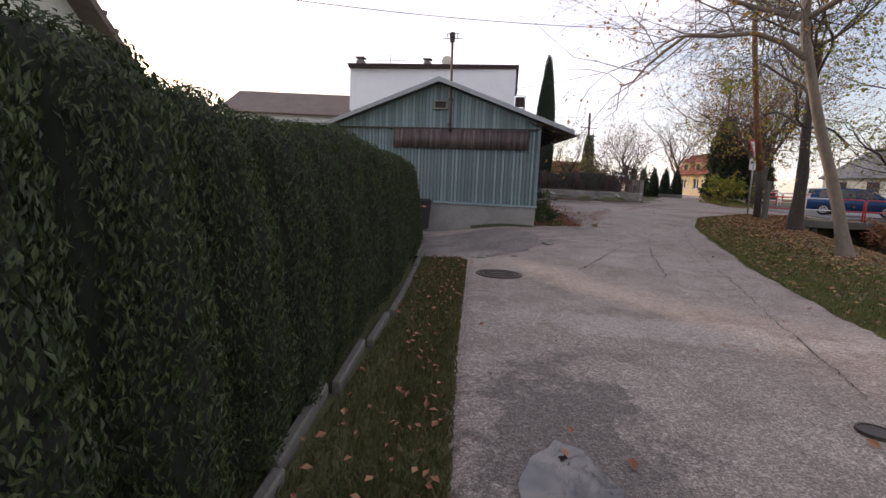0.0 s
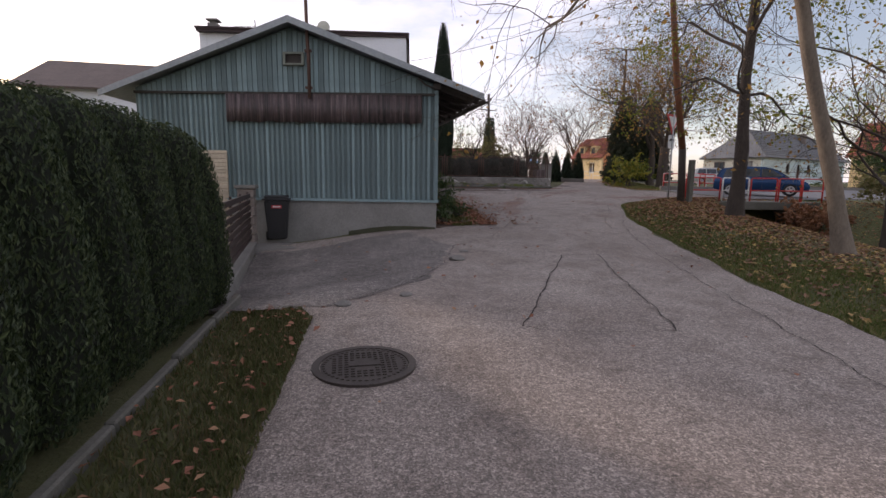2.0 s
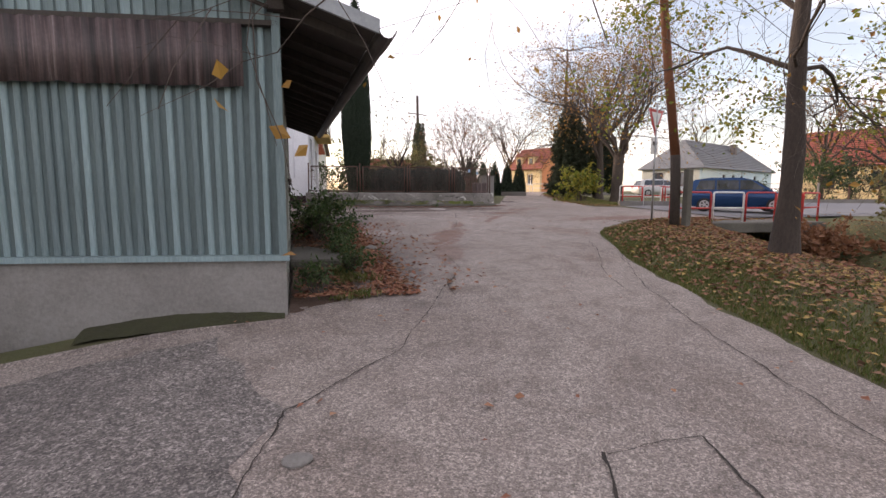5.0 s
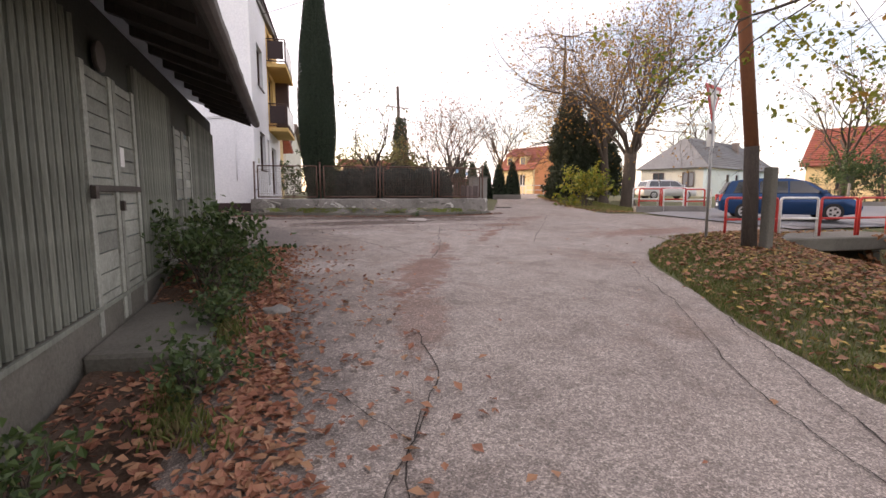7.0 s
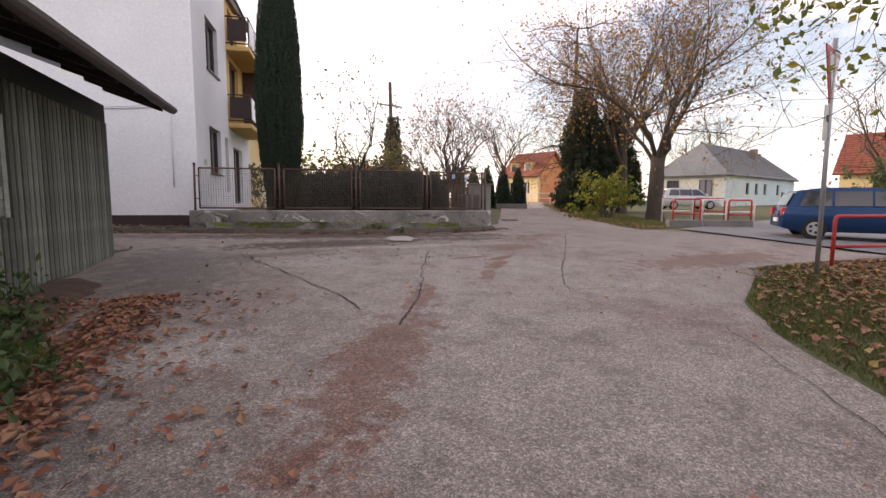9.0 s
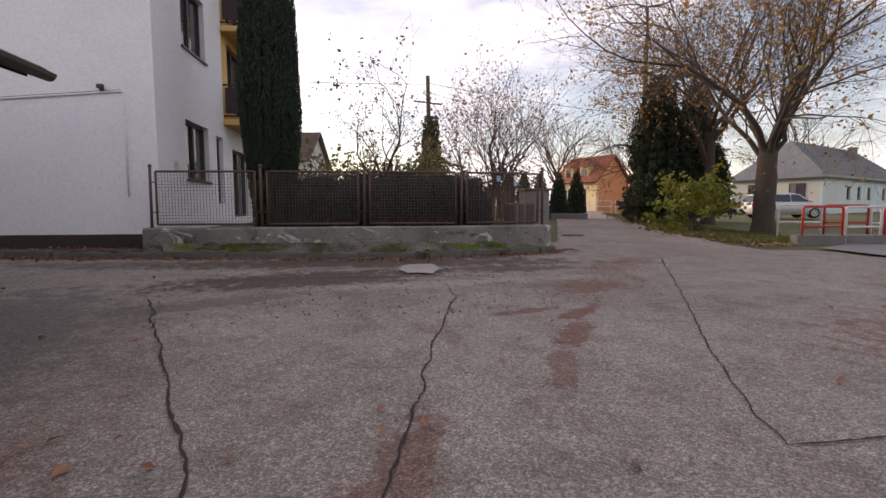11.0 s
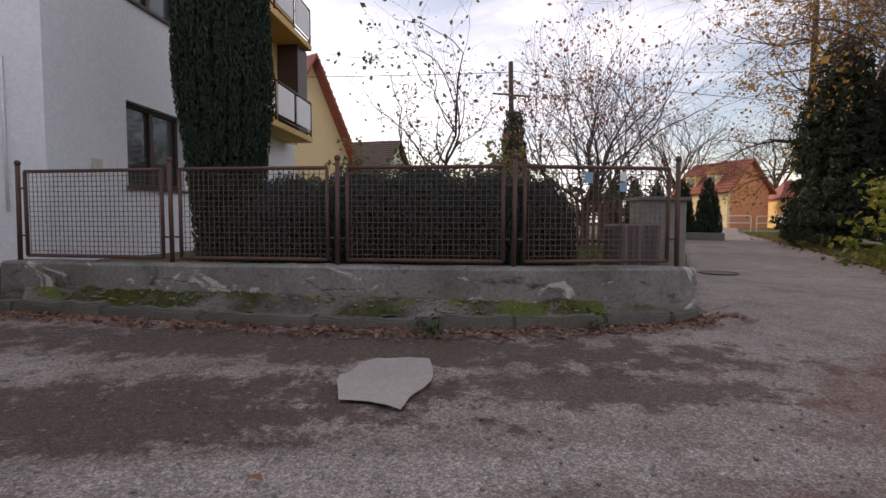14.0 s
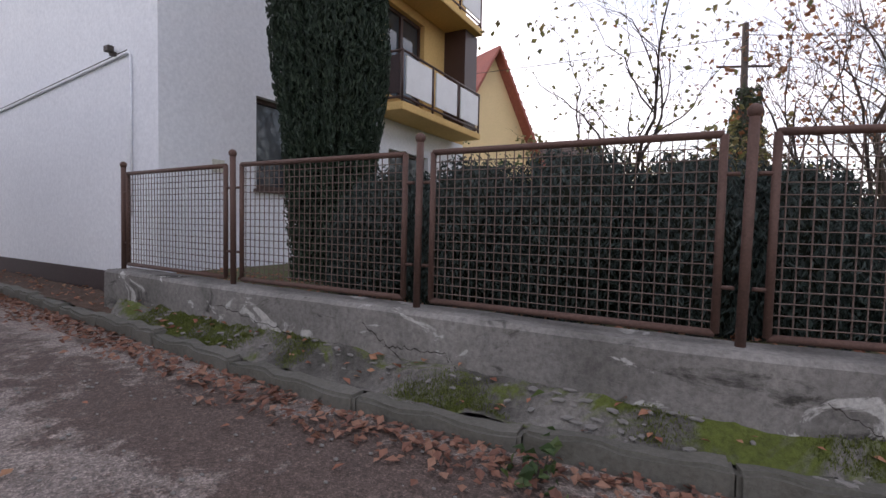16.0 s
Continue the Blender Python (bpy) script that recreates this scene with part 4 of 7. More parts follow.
for cx, cy, w in ((-10.75, 0.6, 0.5), (-6.1, 1.0, 0.45)):
    bm = bmesh.new()
    box(bm, cx - w / 2, cx + w / 2, cy, cy + w, HT + 0.1, HT + 0.72)
    box(bm, cx - w / 2 - 0.06, cx + w / 2 + 0.06, cy - 0.06, cy + w + 0.06, HT + 0.86, HT + 0.93)
    box(bm, cx - w / 2 + 0.1, cx + w / 2 - 0.1, cy + 0.1, cy + w - 0.1, HT + 0.72, HT + 0.86)
    part("chimney", on(mA, bm), CONCRETE, house)
bm = bmesh.new()
box(bm, -11.2, 0.0, 0.3, 6.0, HT - 0.2, HT)
part("flat_roof", on(mA, bm), CONCRETE, house)
bm = bmesh.new()
tube(bm, [(-9.6, 4.2, HT), (-9.6, 4.2, HT + 2.0)], 0.03, 6)
tube(bm, [(-10.9, 4.2, HT + 1.6), (-8.4, 4.2, HT + 1.6)], 0.015, 5)
for k in range(7):
    tube(bm, [(-10.8 + k * 0.38, 3.9, HT + 1.6), (-10.8 + k * 0.38, 4.5, HT + 1.6)], 0.01, 4)
part("aerial", on(mA, bm), IRON, house, "television aerial on the roof")
bm = bmesh.new()
bmesh.ops.create_uvsphere(bm, u_segments=18, v_segments=10, radius=0.36, matrix=Matrix.Translation((-4.75, 1.2, HT + 0.8)) @ Matrix.Diagonal((1, 0.25, 1, 1)))
tube(bm, [(-4.75, 1.3, HT), (-4.75, 1.3, HT + 0.7)], 0.03, 6)
part("satellite_dish", on(mA, bm), CREAM, house, "cream satellite dish")
# low neighbouring wing with tiled roof behind the shed
wing = thing("tiled_wing", Matrix.Translation((-9, 33, 0)), "low house wing with brown tiled roof", "house")
bm = bmesh.new()
box(bm, -6.0, 2.0, 0, 7, 1.0, 6.2)
part("wall", bm, WHITEWALL, wing)
bm = bmesh.new()
v = [bm.verts.new(c) for c in ((-6.4, -0.5, 6.0), (2.4, -0.5, 6.0), (2.4, 3.5, 8.0), (-6.4, 3.5, 8.0), (2.4, 7.5, 6.0), (-6.4, 7.5, 6.0))]
bm.faces.new((v[0], v[1], v[2], v[3])), bm.faces.new((v[3], v[2], v[4], v[5]))
rf = part("roof", bm, BROWNTILE, wing)
rf.modifiers.new("thick", "SOLIDIFY").thickness = 0.12

# ---- fence wall and fence ----
FP = [(4.3, 31.32), (6.44, 30.84), (8.47, 30.52), (10.47, 30.2), (12.4, 30.3), (12.52, 30.32)]
WALL_TOP = 1.77


def along(poly, step):
    out = []
    for a, b in zip(poly, poly[1:]):
        a, b = Vector((*a, 0)), Vector((*b, 0))
        n = max(1, int((b - a).length / step))
        out += [a.lerp(b, k / n) for k in range(n)]
    return out + [Vector((*poly[-1], 0))]


def run_wall(poly, thick, zb, zt, step=0.2, wob=0.012, off=0.0):
    """A low wall with uneven faces along a line."""
    pts = along(poly, step)
    bm = bmesh.new()
    rings = []
    for k, p in enumerate(pts):
        d = (pts[min(k + 1, len(pts) - 1)] - pts[max(0, k - 1)]).normalized()
        nrm = Vector((d.y, -d.x, 0))
        ring = []
        zt_k = zt(p) if callable(zt) else zt
        zb_k = zb(p) if callable(zb) else zb
        for (o, z) in ((thick / 2, zb_k), (thick / 2, zb_k + (zt_k - zb_k) * 0.5), (thick / 2, zt_k - 0.03), (thick / 2 - 0.03, zt_k), (-thick / 2 + 0.03, zt_k), (-thick / 2, zt_k - 0.03), (-thick / 2, zb_k)):
            q = p + nrm * (o + off)
            w = wob * noise.noise(Vector((q.x * 3, q.y * 3, z * 4)))
            ring.append(bm.verts.new((q.x + nrm.x * w, q.y + nrm.y * w, z + w)))
        rings.append(ring)
    for a, b in zip(rings, rings[1:]):
        for i in range(6):
            bm.faces.new((a[i], a[i + 1], b[i + 1], b[i]))
    bm.faces.new(rings[0][::-1]), bm.faces.new(rings[-1])
    return bm


fwall = solid("fence_wall", run_wall([(4.2, 31.34)] + FP[1:], 0.34, 0.8, WALL_TOP), FENCE_WALL, "cracked grey concrete fence wall with flaking render", "wall", "structure")


def fence_panel(name, length, h=1.06):
    """A steel tube frame with a woven wire grid, local x along it, z up from its lower rail."""
    p = thing(name, Matrix(), "rusty brown steel fence section with wire grid", "fence", "fence sections on the wall")
    for a, b in (((0.05, 0), (length - 0.05, 0)), ((0.05, h), (length - 0.05, h)), ((0.05, 0), (0.05, h)), ((length - 0.05, 0), (length - 0.05, h))):
        bm = bmesh.new()
        tube(bm, [(a[0], 0, a[1]), (b[0], 0, b[1])], 0.022, 8)
        part("frame_tube", bm, RUST, p)
    bm = bmesh.new()
    tube(bm, [(0, 0.004, 0), (0, 0.004, h)], 0.0042, 4, False)
    upright = mesh_of(bm, WIRE, "upright_wire")
    bm = bmesh.new()
    tube(bm, [(0.05, -0.004, 0), (length - 0.05, -0.004, 0)], 0.0042, 4, False)
    level_wire = mesh_of(bm, WIRE, "level_wire")
    x = 0.1
    while x < length - 0.08:
        piece("wire", upright, p, Matrix.Translation((x, 0, 0)))
        x += 0.062
    z = 0.06
    while z < h - 0.03:
        piece("wire", level_wire, p, Matrix.Translation((0, 0, z)))
        z += 0.062
    for z in (0.25, 0.85):
        for x0, x1 in ((-0.03, 0.05), (length - 0.05, length + 0.03)):
            bm = bmesh.new()
            tube(bm, [(x0, 0, z), (x1, 0, z)], 0.012, 6)
            part("lug", bm, RUST, p)
    return p


def fence_post(name, h=1.2):
    p = thing(name, Matrix(), "rusty round steel fence post with ball cap", "fence post", "fence posts on the wall")
    bm = bmesh.new()
    tube(bm, [(0, 0, -0.02), (0, 0, h)], 0.027, 10)
    part("tube", bm, RUST, p)
    bm = bmesh.new()
    bmesh.ops.create_uvsphere(bm, u_segments=10, v_segments=8, radius=0.038, matrix=Matrix.Translation((0, 0, h + 0.03)))
    for f in bm.faces:
        f.smooth = True
    part("ball_cap", bm, RUST, p)
    return p


post0 = fence_post("fence_post")
for k, (px, py) in enumerate(FP[:5]):
    m = Matrix.Translation((px, py, WALL_TOP)) @ Matrix.Rotation(radians((0.6, -0.4, 0.3, 0.5, -0.6)[k]), 4, "Y")
    if k == 0:
        post0.matrix_basis = m
    else:
        copy_thing(post0, m)
for k in range(4):
    a, b = Vector((*FP[k], 0)), Vector((*FP[k + 1], 0))
    d = (b - a).normalized()
    L = (b - a).length - 0.14
    pn = fence_panel("garden_fence", L)
    pn.matrix_basis = Matrix.Translation(a + d * 0.07 + Vector((0, 0, WALL_TOP + 0.06))) @ Matrix.Rotation(math.atan2(d.y, d.x), 4, "Z")


# kerb with moss strip in front of the wall
KERB = [(-4.5, 32.75), (0.5, 31.75), (4.6, 30.78), (7.0, 30.2), (8.3, 29.93), (9.4, 29.82), (10.4, 29.78), (11.4, 29.86), (12.2, 29.98), (12.6, 30.15), (12.8, 30.4)]
verge = thing("kerb_line", Matrix(), "old mossy concrete kerb stones in front of the wall", "kerb", kind="structure")
kpts = along(KERB, 0.95)
for a, b in zip(kpts, kpts[1:]):
    if (b - a).length < 0.2:
        continue
    d = (b - a).normalized()
    rr = random.Random(int(a.x * 100))
    bm = bmesh.new()
    L = (b - a).length
    box(bm, 0.006, L - 0.006, 0, 0.15, -0.3, 0.12)
    bmesh.ops.bevel(bm, geom=bm.edges[:], offset=0.022, segments=2, affect="EDGES")
    bmesh.ops.subdivide_edges(bm, edges=[e for e in bm.edges if e.calc_length() > 0.4], cuts=9, use_grid_fill=True)
    for vv in bm.verts:
        vv.co += Vector((0, 1, 1)) * 0.026 * noise.noise(vv.co * 5 + a)
    ob = part("kerb_stone", bm, CONCRETE_DARK, verge)
    ob.matrix_basis = Matrix.Translation((a.x, a.y, level(a.x, a.y) + rr.uniform(-0.02, 0.02))) @ Matrix.Rotation(math.atan2(d.y, d.x), 4, "Z") @ Matrix.Rotation(radians(rr.uniform(-2, 2)), 4, "X")


def strip_between(name, low, high, zf, material, step=0.15, rough=0.03):
    n = 160
    A, B = along(low, 0.02), along(high, 0.02)
    verts, faces, cols = [], [], 12
    for k in range(n + 1):
        a, b = A[int(k / n * (len(A) - 1))], B[int(k / n * (len(B) - 1))]
        for c in range(cols + 1):
            p = a.lerp(b, c / cols)
            verts.append((p.x, p.y, zf(p, c / cols) + rough * noise.noise(Vector((p.x * 4, p.y * 4, 2))) + rough * 0.5 * noise.noise(Vector((p.x * 14, p.y * 14, 2)))))
    w = cols + 1
    for k in range(n):
        for c in range(cols):
            faces.append((k * w + c, k * w + c + 1, (k + 1) * w + c + 1, (k + 1) * w + c))
    return raw_mesh(name, verts, faces, material, True)


KX, KYS = [p[0] for p in KERB], [p[1] for p in KERB]


def strip_z(x, y):
    """Top of the broken concrete strip, rising from the kerb to the wall."""
    k0 = float(np.interp(x, KX, KYS)) + 0.12
    k1 = float(np.interp(x, [p[0] for p in FP], [p[1] for p in FP])) - 0.14
    c = smooth((y - k0) / max(0.08, k1 - k0))
    return level(x, y) + 0.1 + 0.17 * c + 0.035 * noise.noise(Vector((x * 4, y * 4, 2))) + 0.02 * noise.noise(Vector((x * 14, y * 14, 2)))


me = strip_between("verge_strip", [(x, y + 0.12) for x, y in KERB[2:]], [(4.5, 31.2), (6.44, 30.7), (8.47, 30.38), (10.47, 30.06), (12.4, 30.2), (12.7, 30.4)], lambda p, c: strip_z(p.x, p.y), MOSSY_STRIP, rough=0.0)
tagged(new("verge_strip", me), "crumbling concrete strip behind the kerb", "verge", kind="structure")
me = strip_between("gravel_strip", [(x, y + 0.12) for x, y in KERB[:3]], [(-6.5, 33.6), (0.5, 32.4), (4.4, 31.6)], lambda p, c: level(p.x, p.y) + 0.12, EARTH)
tagged(new("gravel_strip", me), "leaf-strewn gravel strip along the house", "verge", kind="structure")


# ---- hedge and grass beside the lane ----
def foliage_on(name, core, n, size, material, seed, up=(0, 0, 1), shape="spray", spread=0.05, droop=0.5):
    """Leaf sprays scattered over a list of (a, b, c) triangles, lifted off the surface."""
    r = np.random.default_rng(seed)
    tri = np.array(core, float)
    e1, e2 = tri[:, 1] - tri[:, 0], tri[:, 2] - tri[:, 0]
    nr = np.cross(e1, e2)
    area = np.linalg.norm(nr, axis=1)
    pick = r.choice(len(tri), n, p=area / area.sum())
    u, v = r.random(n), r.random(n)
    flip = u + v > 1
    u[flip], v[flip] = 1 - u[flip], 1 - v[flip]
    p = tri[pick, 0] + e1[pick] * u[:, None] + e2[pick] * v[:, None]
    nn = nr[pick] / area[pick][:, None]
    p = p + nn * (r.random(n)[:, None] * 2 - 0.7) * spread
    side = np.cross(nn, np.asarray(up, float)[None, :] + 0.01)
    tilt = nn + side * r.normal(size=(n, 1)) * 0.8 + r.normal(size=(n, 3)) * 0.35
    ups = np.asarray(up, float)[None, :] + nn * 0.55
    return cards(name, p, tilt, size * (0.6 + 0.8 * r.random(n)), material, r, shape, ups)


def tris_of(verts, faces):
    out = []
    for f in faces:
        for k in range(1, len(f) - 1):
            out.append((verts[f[0]], verts[f[k]], verts[f[k + 1]]))
    return out


def hedge_x(y):
    return float(np.interp(y, [-6, 2.5, 6, 10], [-1.42, -1.42, -1.2, -1.1]))


def hedge_unit(y0, y1, seed, top):
    """One bulging thuja of the hedge: core and sprays."""
    verts, faces = [], []
    ny, nz = 7, 12
    yc, hw = (y0 + y1) / 2, (y1 - y0) / 2 + 0.01
    xc = hedge_x(yc)
    lean = 0.05 * math.sin(seed * 2.1)
    g = level(-1.4, yc)
    for k in range(nz + 1):
        f = k / nz
        z = g + 0.02 + f * (top - g)
        w = 0.56 * (1 - 0.42 * f ** 2.6) * (0.8 + 0.2 * smooth(f * 6)) * (1 if f < 0.93 else 0.7)
        for a in range(16):
            t = 2 * math.pi * a / 16
            bump_ = 1 + 0.2 * noise.noise(Vector((math.cos(t) * 2.6 + seed, math.sin(t) * 2.6, z * 1.2))) + 0.08 * noise.noise(Vector((math.cos(t) * 5 + seed, math.sin(t) * 5, z * 3.5)))
            c, s_ = math.cos(t), math.sin(t)
            sq = 1 / max(abs(c), abs(s_)) ** 0.18
            verts.append((xc + lean * f + w * c * sq * bump_, yc + hw * (1 - 0.2 * f ** 4) * s_ * sq * bump_, z))
    for k in range(nz):
        for a in range(16):
            b = (a + 1) % 16
            faces.append((k * 16 + a, k * 16 + b, (k + 1) * 16 + b, (k + 1) * 16 + a))
    faces.append(tuple(nz * 16 + a for a in range(16)))
    return verts, faces


r0 = random.Random(11)
y = -7.0
HEDGE_END = 10.05
k = 0
while y < HEDGE_END - 0.2:
    w = 0.72
    h = thing("thuja_shrub", Matrix.Translation((hedge_x(y + w / 2), y + w / 2, level(-1.4, y))), "dense dark green clipped thuja in a hedge row", "hedge", "clipped thuja hedge")
    vs, fs = hedge_unit(y, min(y + w, HEDGE_END), k * 3.7, 1.92 + 0.05 * math.sin(k * 1.3) + 0.1 * smooth((y - 1.5) / 3.5))
    off = Vector((hedge_x(y + w / 2), y + w / 2, level(-1.4, y)))
    vs = [tuple(Vector(v) - off) for v in vs]
    core = new("core", raw_mesh("hedge_core", vs, fs, CORE_SHADE, True))
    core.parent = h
    n = 44000 if -0.5 < y < 4.5 else (30000 if y > 0 else 2500)
    fol = new("foliage", foliage_on("hedge_foliage", tris_of(vs, fs), n, (0.03 if y < 4.5 else 0.038) if y > -0.5 else 0.1, HEDGE, 40 + k, spread=0.055))
    fol.parent = h
    tagged(fol, kind='stuff')
    y += w
    k += 1
# stone edging between hedge and grass
edging = thing("hedge_edging", Matrix(), "narrow grey concrete edging stones along the hedge", "kerb", kind="structure")
y = -6.0
while y < 9.4:
    bm = bmesh.new()
    box(bm, -0.035, 0.035, 0.005, 0.99, -0.2, 0.1)
    bmesh.ops.bevel(bm, geom=bm.edges[:], offset=0.012, segments=1, affect="EDGES")
    x = float(np.interp(y, [-6, 2, 5, 9.5], [-1.0, -0.9, -0.62, -0.46]))
    ob = part("edging_stone", bm, CONCRETE_DARK, edging)
    ob.matrix_basis = Matrix.Translation((x, y, level(x, y) - 0.06 + r0.uniform(-0.015, 0.015))) @ Matrix.Rotation(radians(-1.8 + r0.uniform(-1, 1)), 4, "Z")
    y += 1.0


def scatter_xy(n, seed, inside, x0, x1, y0, y1):
    r = np.random.default_rng(seed)
    out = []
    while len(out) < n:
        x, y = r.uniform(x0, x1), r.uniform(y0, y1)
        if r.random() < inside(x, y):
            out.append((x, y))
    return out, r


def surface(x, y):
    return level(x, y) + ditch(x, y) + noise.noise(Vector((x * 0.7, y * 0.7, 0))) * 0.03 - 0.05


def grass_patch(name, n, seed, inside, bounds, label, size=0.09, material=None, zf=None):
    pts, r = scatter_xy(n, seed, inside, *bounds)
    zf = zf or (lambda x, y: max(surface(x, y), level(x, y) - 0.03 if ditch(x, y) == 0 else -9))
    p = np.array([(x, y, zf(x, y) + size * 0.3) for x, y in pts])
    nr = r.normal(size=(len(p), 3)) * np.array([1, 1, 0.25])
    ob = new(name, cards(name, p, nr, size * (0.6 + 0.9 * r.random(len(p))), material or GRASS, r, "blade", np.array([[0, 0, 1.0]])))
    return tagged(ob, label, "grass", kind="stuff")


def near_strip(x, y):
    a, b = float(np.interp(y, [-6, 2, 5, 9.5], [-0.95, -0.85, -0.57, -0.41])), road_left(y)
    if not a < x < b + 0.05:
        return 0.0
    return 0.35 + 0.65 * smooth((x - a - 0.15) / 0.4) * (0.6 + 0.4 * noise.noise(Vector((x * 2, y * 2, 0))))


grass_patch("grass", 22000, 5, near_strip, (-1.0, 0.45, -1.0, 9.7), "short dull autumn grass strip beside the hedge", 0.06, GRASS_DULL)


def verge(x, y):
    d = x - edge_right(min(y, 22.4))
    if d < -0.05 or y > 23 or d > 4.2:
        return 0.0
    return max(0.03, 0.9 - d / 3.2 + 0.5 * noise.noise(Vector((x * 0.8, y * 0.8, 4))))


grass_patch("grass", 50000, 6, verge, (3.5, 18, 1.0, 23.0), "patchy green verge grass under fallen leaves", 0.075)
grass_patch("grass", 15000, 7, lambda x, y: 1.0 if 0.1 < x - road_right(y) < 3.0 else 0.0, (18, 34, 30.5, 52), "green roadside grass along the far lane", 0.12)


def leaves_on(name, n, seed, inside, bounds, label, size, material, zf=None):
    pts, r = scatter_xy(n, seed, inside, *bounds)
    zf = zf or (lambda x, y: surface(x, y) + 0.035)
    p = np.array([(x, y, zf(x, y) + 0.012 + 0.012 * r.random()) for x, y in pts])
    nr = np.array([0, 0, 1.0]) + r.normal(size=(len(p), 3)) * 0.28
    ob = new(name, cards(name, p, nr, size * (0.55 + 0.9 * r.random(len(p))), material, r))
    return tagged(ob, label, "leaves", kind="stuff")


def bank(x, y):
    d = x - edge_right(min(y, 22.4))
    if d < 0.05 or y > 22.9 or d > 12:
        return 0.0
    return (0.3 + 0.7 * smooth((d - 0.3) / 2.2)) * (0.3 + 0.7 * smooth((y - 6) / 7)) if d < 7 else 0.5


leaves_on("fallen_leaves", 30000, 8, bank, (4, 22, 1.5, 22.9), "brown and yellow fallen leaves on the bank", 0.08, LITTER_Y)
leaves_on("fallen_leaves", 3500, 18, lambda x, y: bank(x, y) * smooth((y - 12) / 5), (6, 18, 10, 22.9), "fresh rust-coloured fallen leaves on the bank", 0.1, LITTER)


def shed_side(x, y):
    d = x - (2.95 + (y - 15.2) * 0.04)
    if d < 0.05 or y > 24:
        return 0.0
    return math.exp(-((d - 1.32) / 0.28) ** 2) + 0.05 * smooth((3.2 - d) / 1.0) + (0.25 if d < 0.9 else 0)


leaves_on("fallen_leaves", 6200, 9, shed_side, (3.0, 6.4, 15.6, 23.5), "drift of russet fallen leaves beside the shed", 0.075, LITTER, lambda x, y: level(x, y) + 0.01 + 0.06 * smooth((4.0 - x) / 0.5))
leaves_on("fallen_leaves", 260, 10, lambda x, y: 1.0 if road_left(y) < x < road_right(y) else 0.0, (0, 14, 2, 30), "a few fallen leaves scattered on the asphalt", 0.065, LITTER, lambda x, y: level(x, y) + 0.008)
leaves_on("fallen_leaves", 3000, 12, lambda x, y: math.exp(-((float(np.interp(x, KX, KYS)) - y - 0.12) / 0.22) ** 2) if y < float(np.interp(x, KX, KYS)) else 0.0, (-4, 13.2, 28.5, 32.6), "reddish fallen leaves along the kerb", 0.06, LITTER_OLD, lambda x, y: level(x, y) + 0.01)
leaves_on("fallen_leaves", 420, 13, lambda x, y: 1.0 if 0.15 < y - float(np.interp(x, KX, KYS)) < 0.7 else 0.0, (-3, 12.8, 29.5, 33), "fallen leaves on the mossy kerb strip", 0.06, LITTER, lambda x, y: (strip_z(x, y) if x > 4.6 else level(x, y) + 0.12) + 0.01)
leaves_on("fallen_leaves", 2600, 19, lambda x, y: math.exp(-((x - road_right(y) - 0.5) / 0.7) ** 2), (17.5, 33, 30, 50), "orange fallen leaves along the far lane verge", 0.13, LITTER_Y)
grass_patch("grass", 1500, 27, lambda x, y: math.exp(-((x - (2.95 + (y - 15.2) * 0.04) - 0.85) / 0.22) ** 2) * max(0.0, 0.1 + 1.6 * noise.noise(Vector((x * 2, y * 1.7, 0)))), (3.2, 4.6, 15.6, 22.5), "straggly dry weeds along the shed strip", 0.1, GRASS, lambda x, y: level(x, y) + 0.02)
# planting strip by the shed
me = strip_between("planting_strip", [(2.95, 15.25), (3.2, 20), (3.4, 24.5)], [(3.9, 15.4), (4.25, 20), (4.0, 24.5)], lambda p, c: level(p.x, p.y) + 0.09 * smooth((p.y - 15.2) / 1.2) * (1 - c ** 3) - 0.03 * c, EARTH)
tagged(new("planting_strip", me), "weedy earth strip at the foot of the shed", "verge", kind="structure")

# mossy earth band at the foot of the gable
me = strip_between("moss_band", [(2.9, 14.98), (2.0, 15.06), (0.9, 15.3)], [(2.9, 15.2), (2.0, 15.41), (0.9, 15.66)], lambda p, c: level(p.x, p.y) - 0.03 + 0.06 * c, DARKMOSS, rough=0.012)
tagged(new("moss_band", me), "dark green moss on the earth along the shed plinth", "moss", kind="structure")


def rubble(n, seed):
    """Broken bits of render lying on the strip below the wall."""
    r = random.Random(seed)
    bm = bmesh.new()
    for k in range(n):
        x = r.uniform(5.2, 12.3)
        y = float(np.interp(x, [p[0] for p in FP], [p[1] for p in FP])) - r.uniform(0.17, 0.34)
        q = r.uniform(0.012, 0.04)
        bmesh.ops.create_icosphere(bm, subdivisions=1, radius=q, matrix=Matrix.Translation((x, y, strip_z(x, y) + q * 0.15)) @ Matrix.Rotation(r.uniform(0, 6), 4, "Z") @ Matrix.Diagonal((1.4, r.uniform(0.5, 1), 0.32, 1)))
    return bm


solid("rubble", rubble(110, 6), CONCRETE, "crumbled grey render bits along the wall foot", "rubble", "stuff")

# moss tufts on the kerb strip
def mossy(x, y):
    d = y - float(np.interp(x, KX, KYS)) - 0.14
    if not 0 < d < 0.42:
        return 0.0
    return max(0.0, min(1.0, 4.5 * (noise.noise(Vector((x * 1.3, y * 2.2, 7))) + 0.1)))


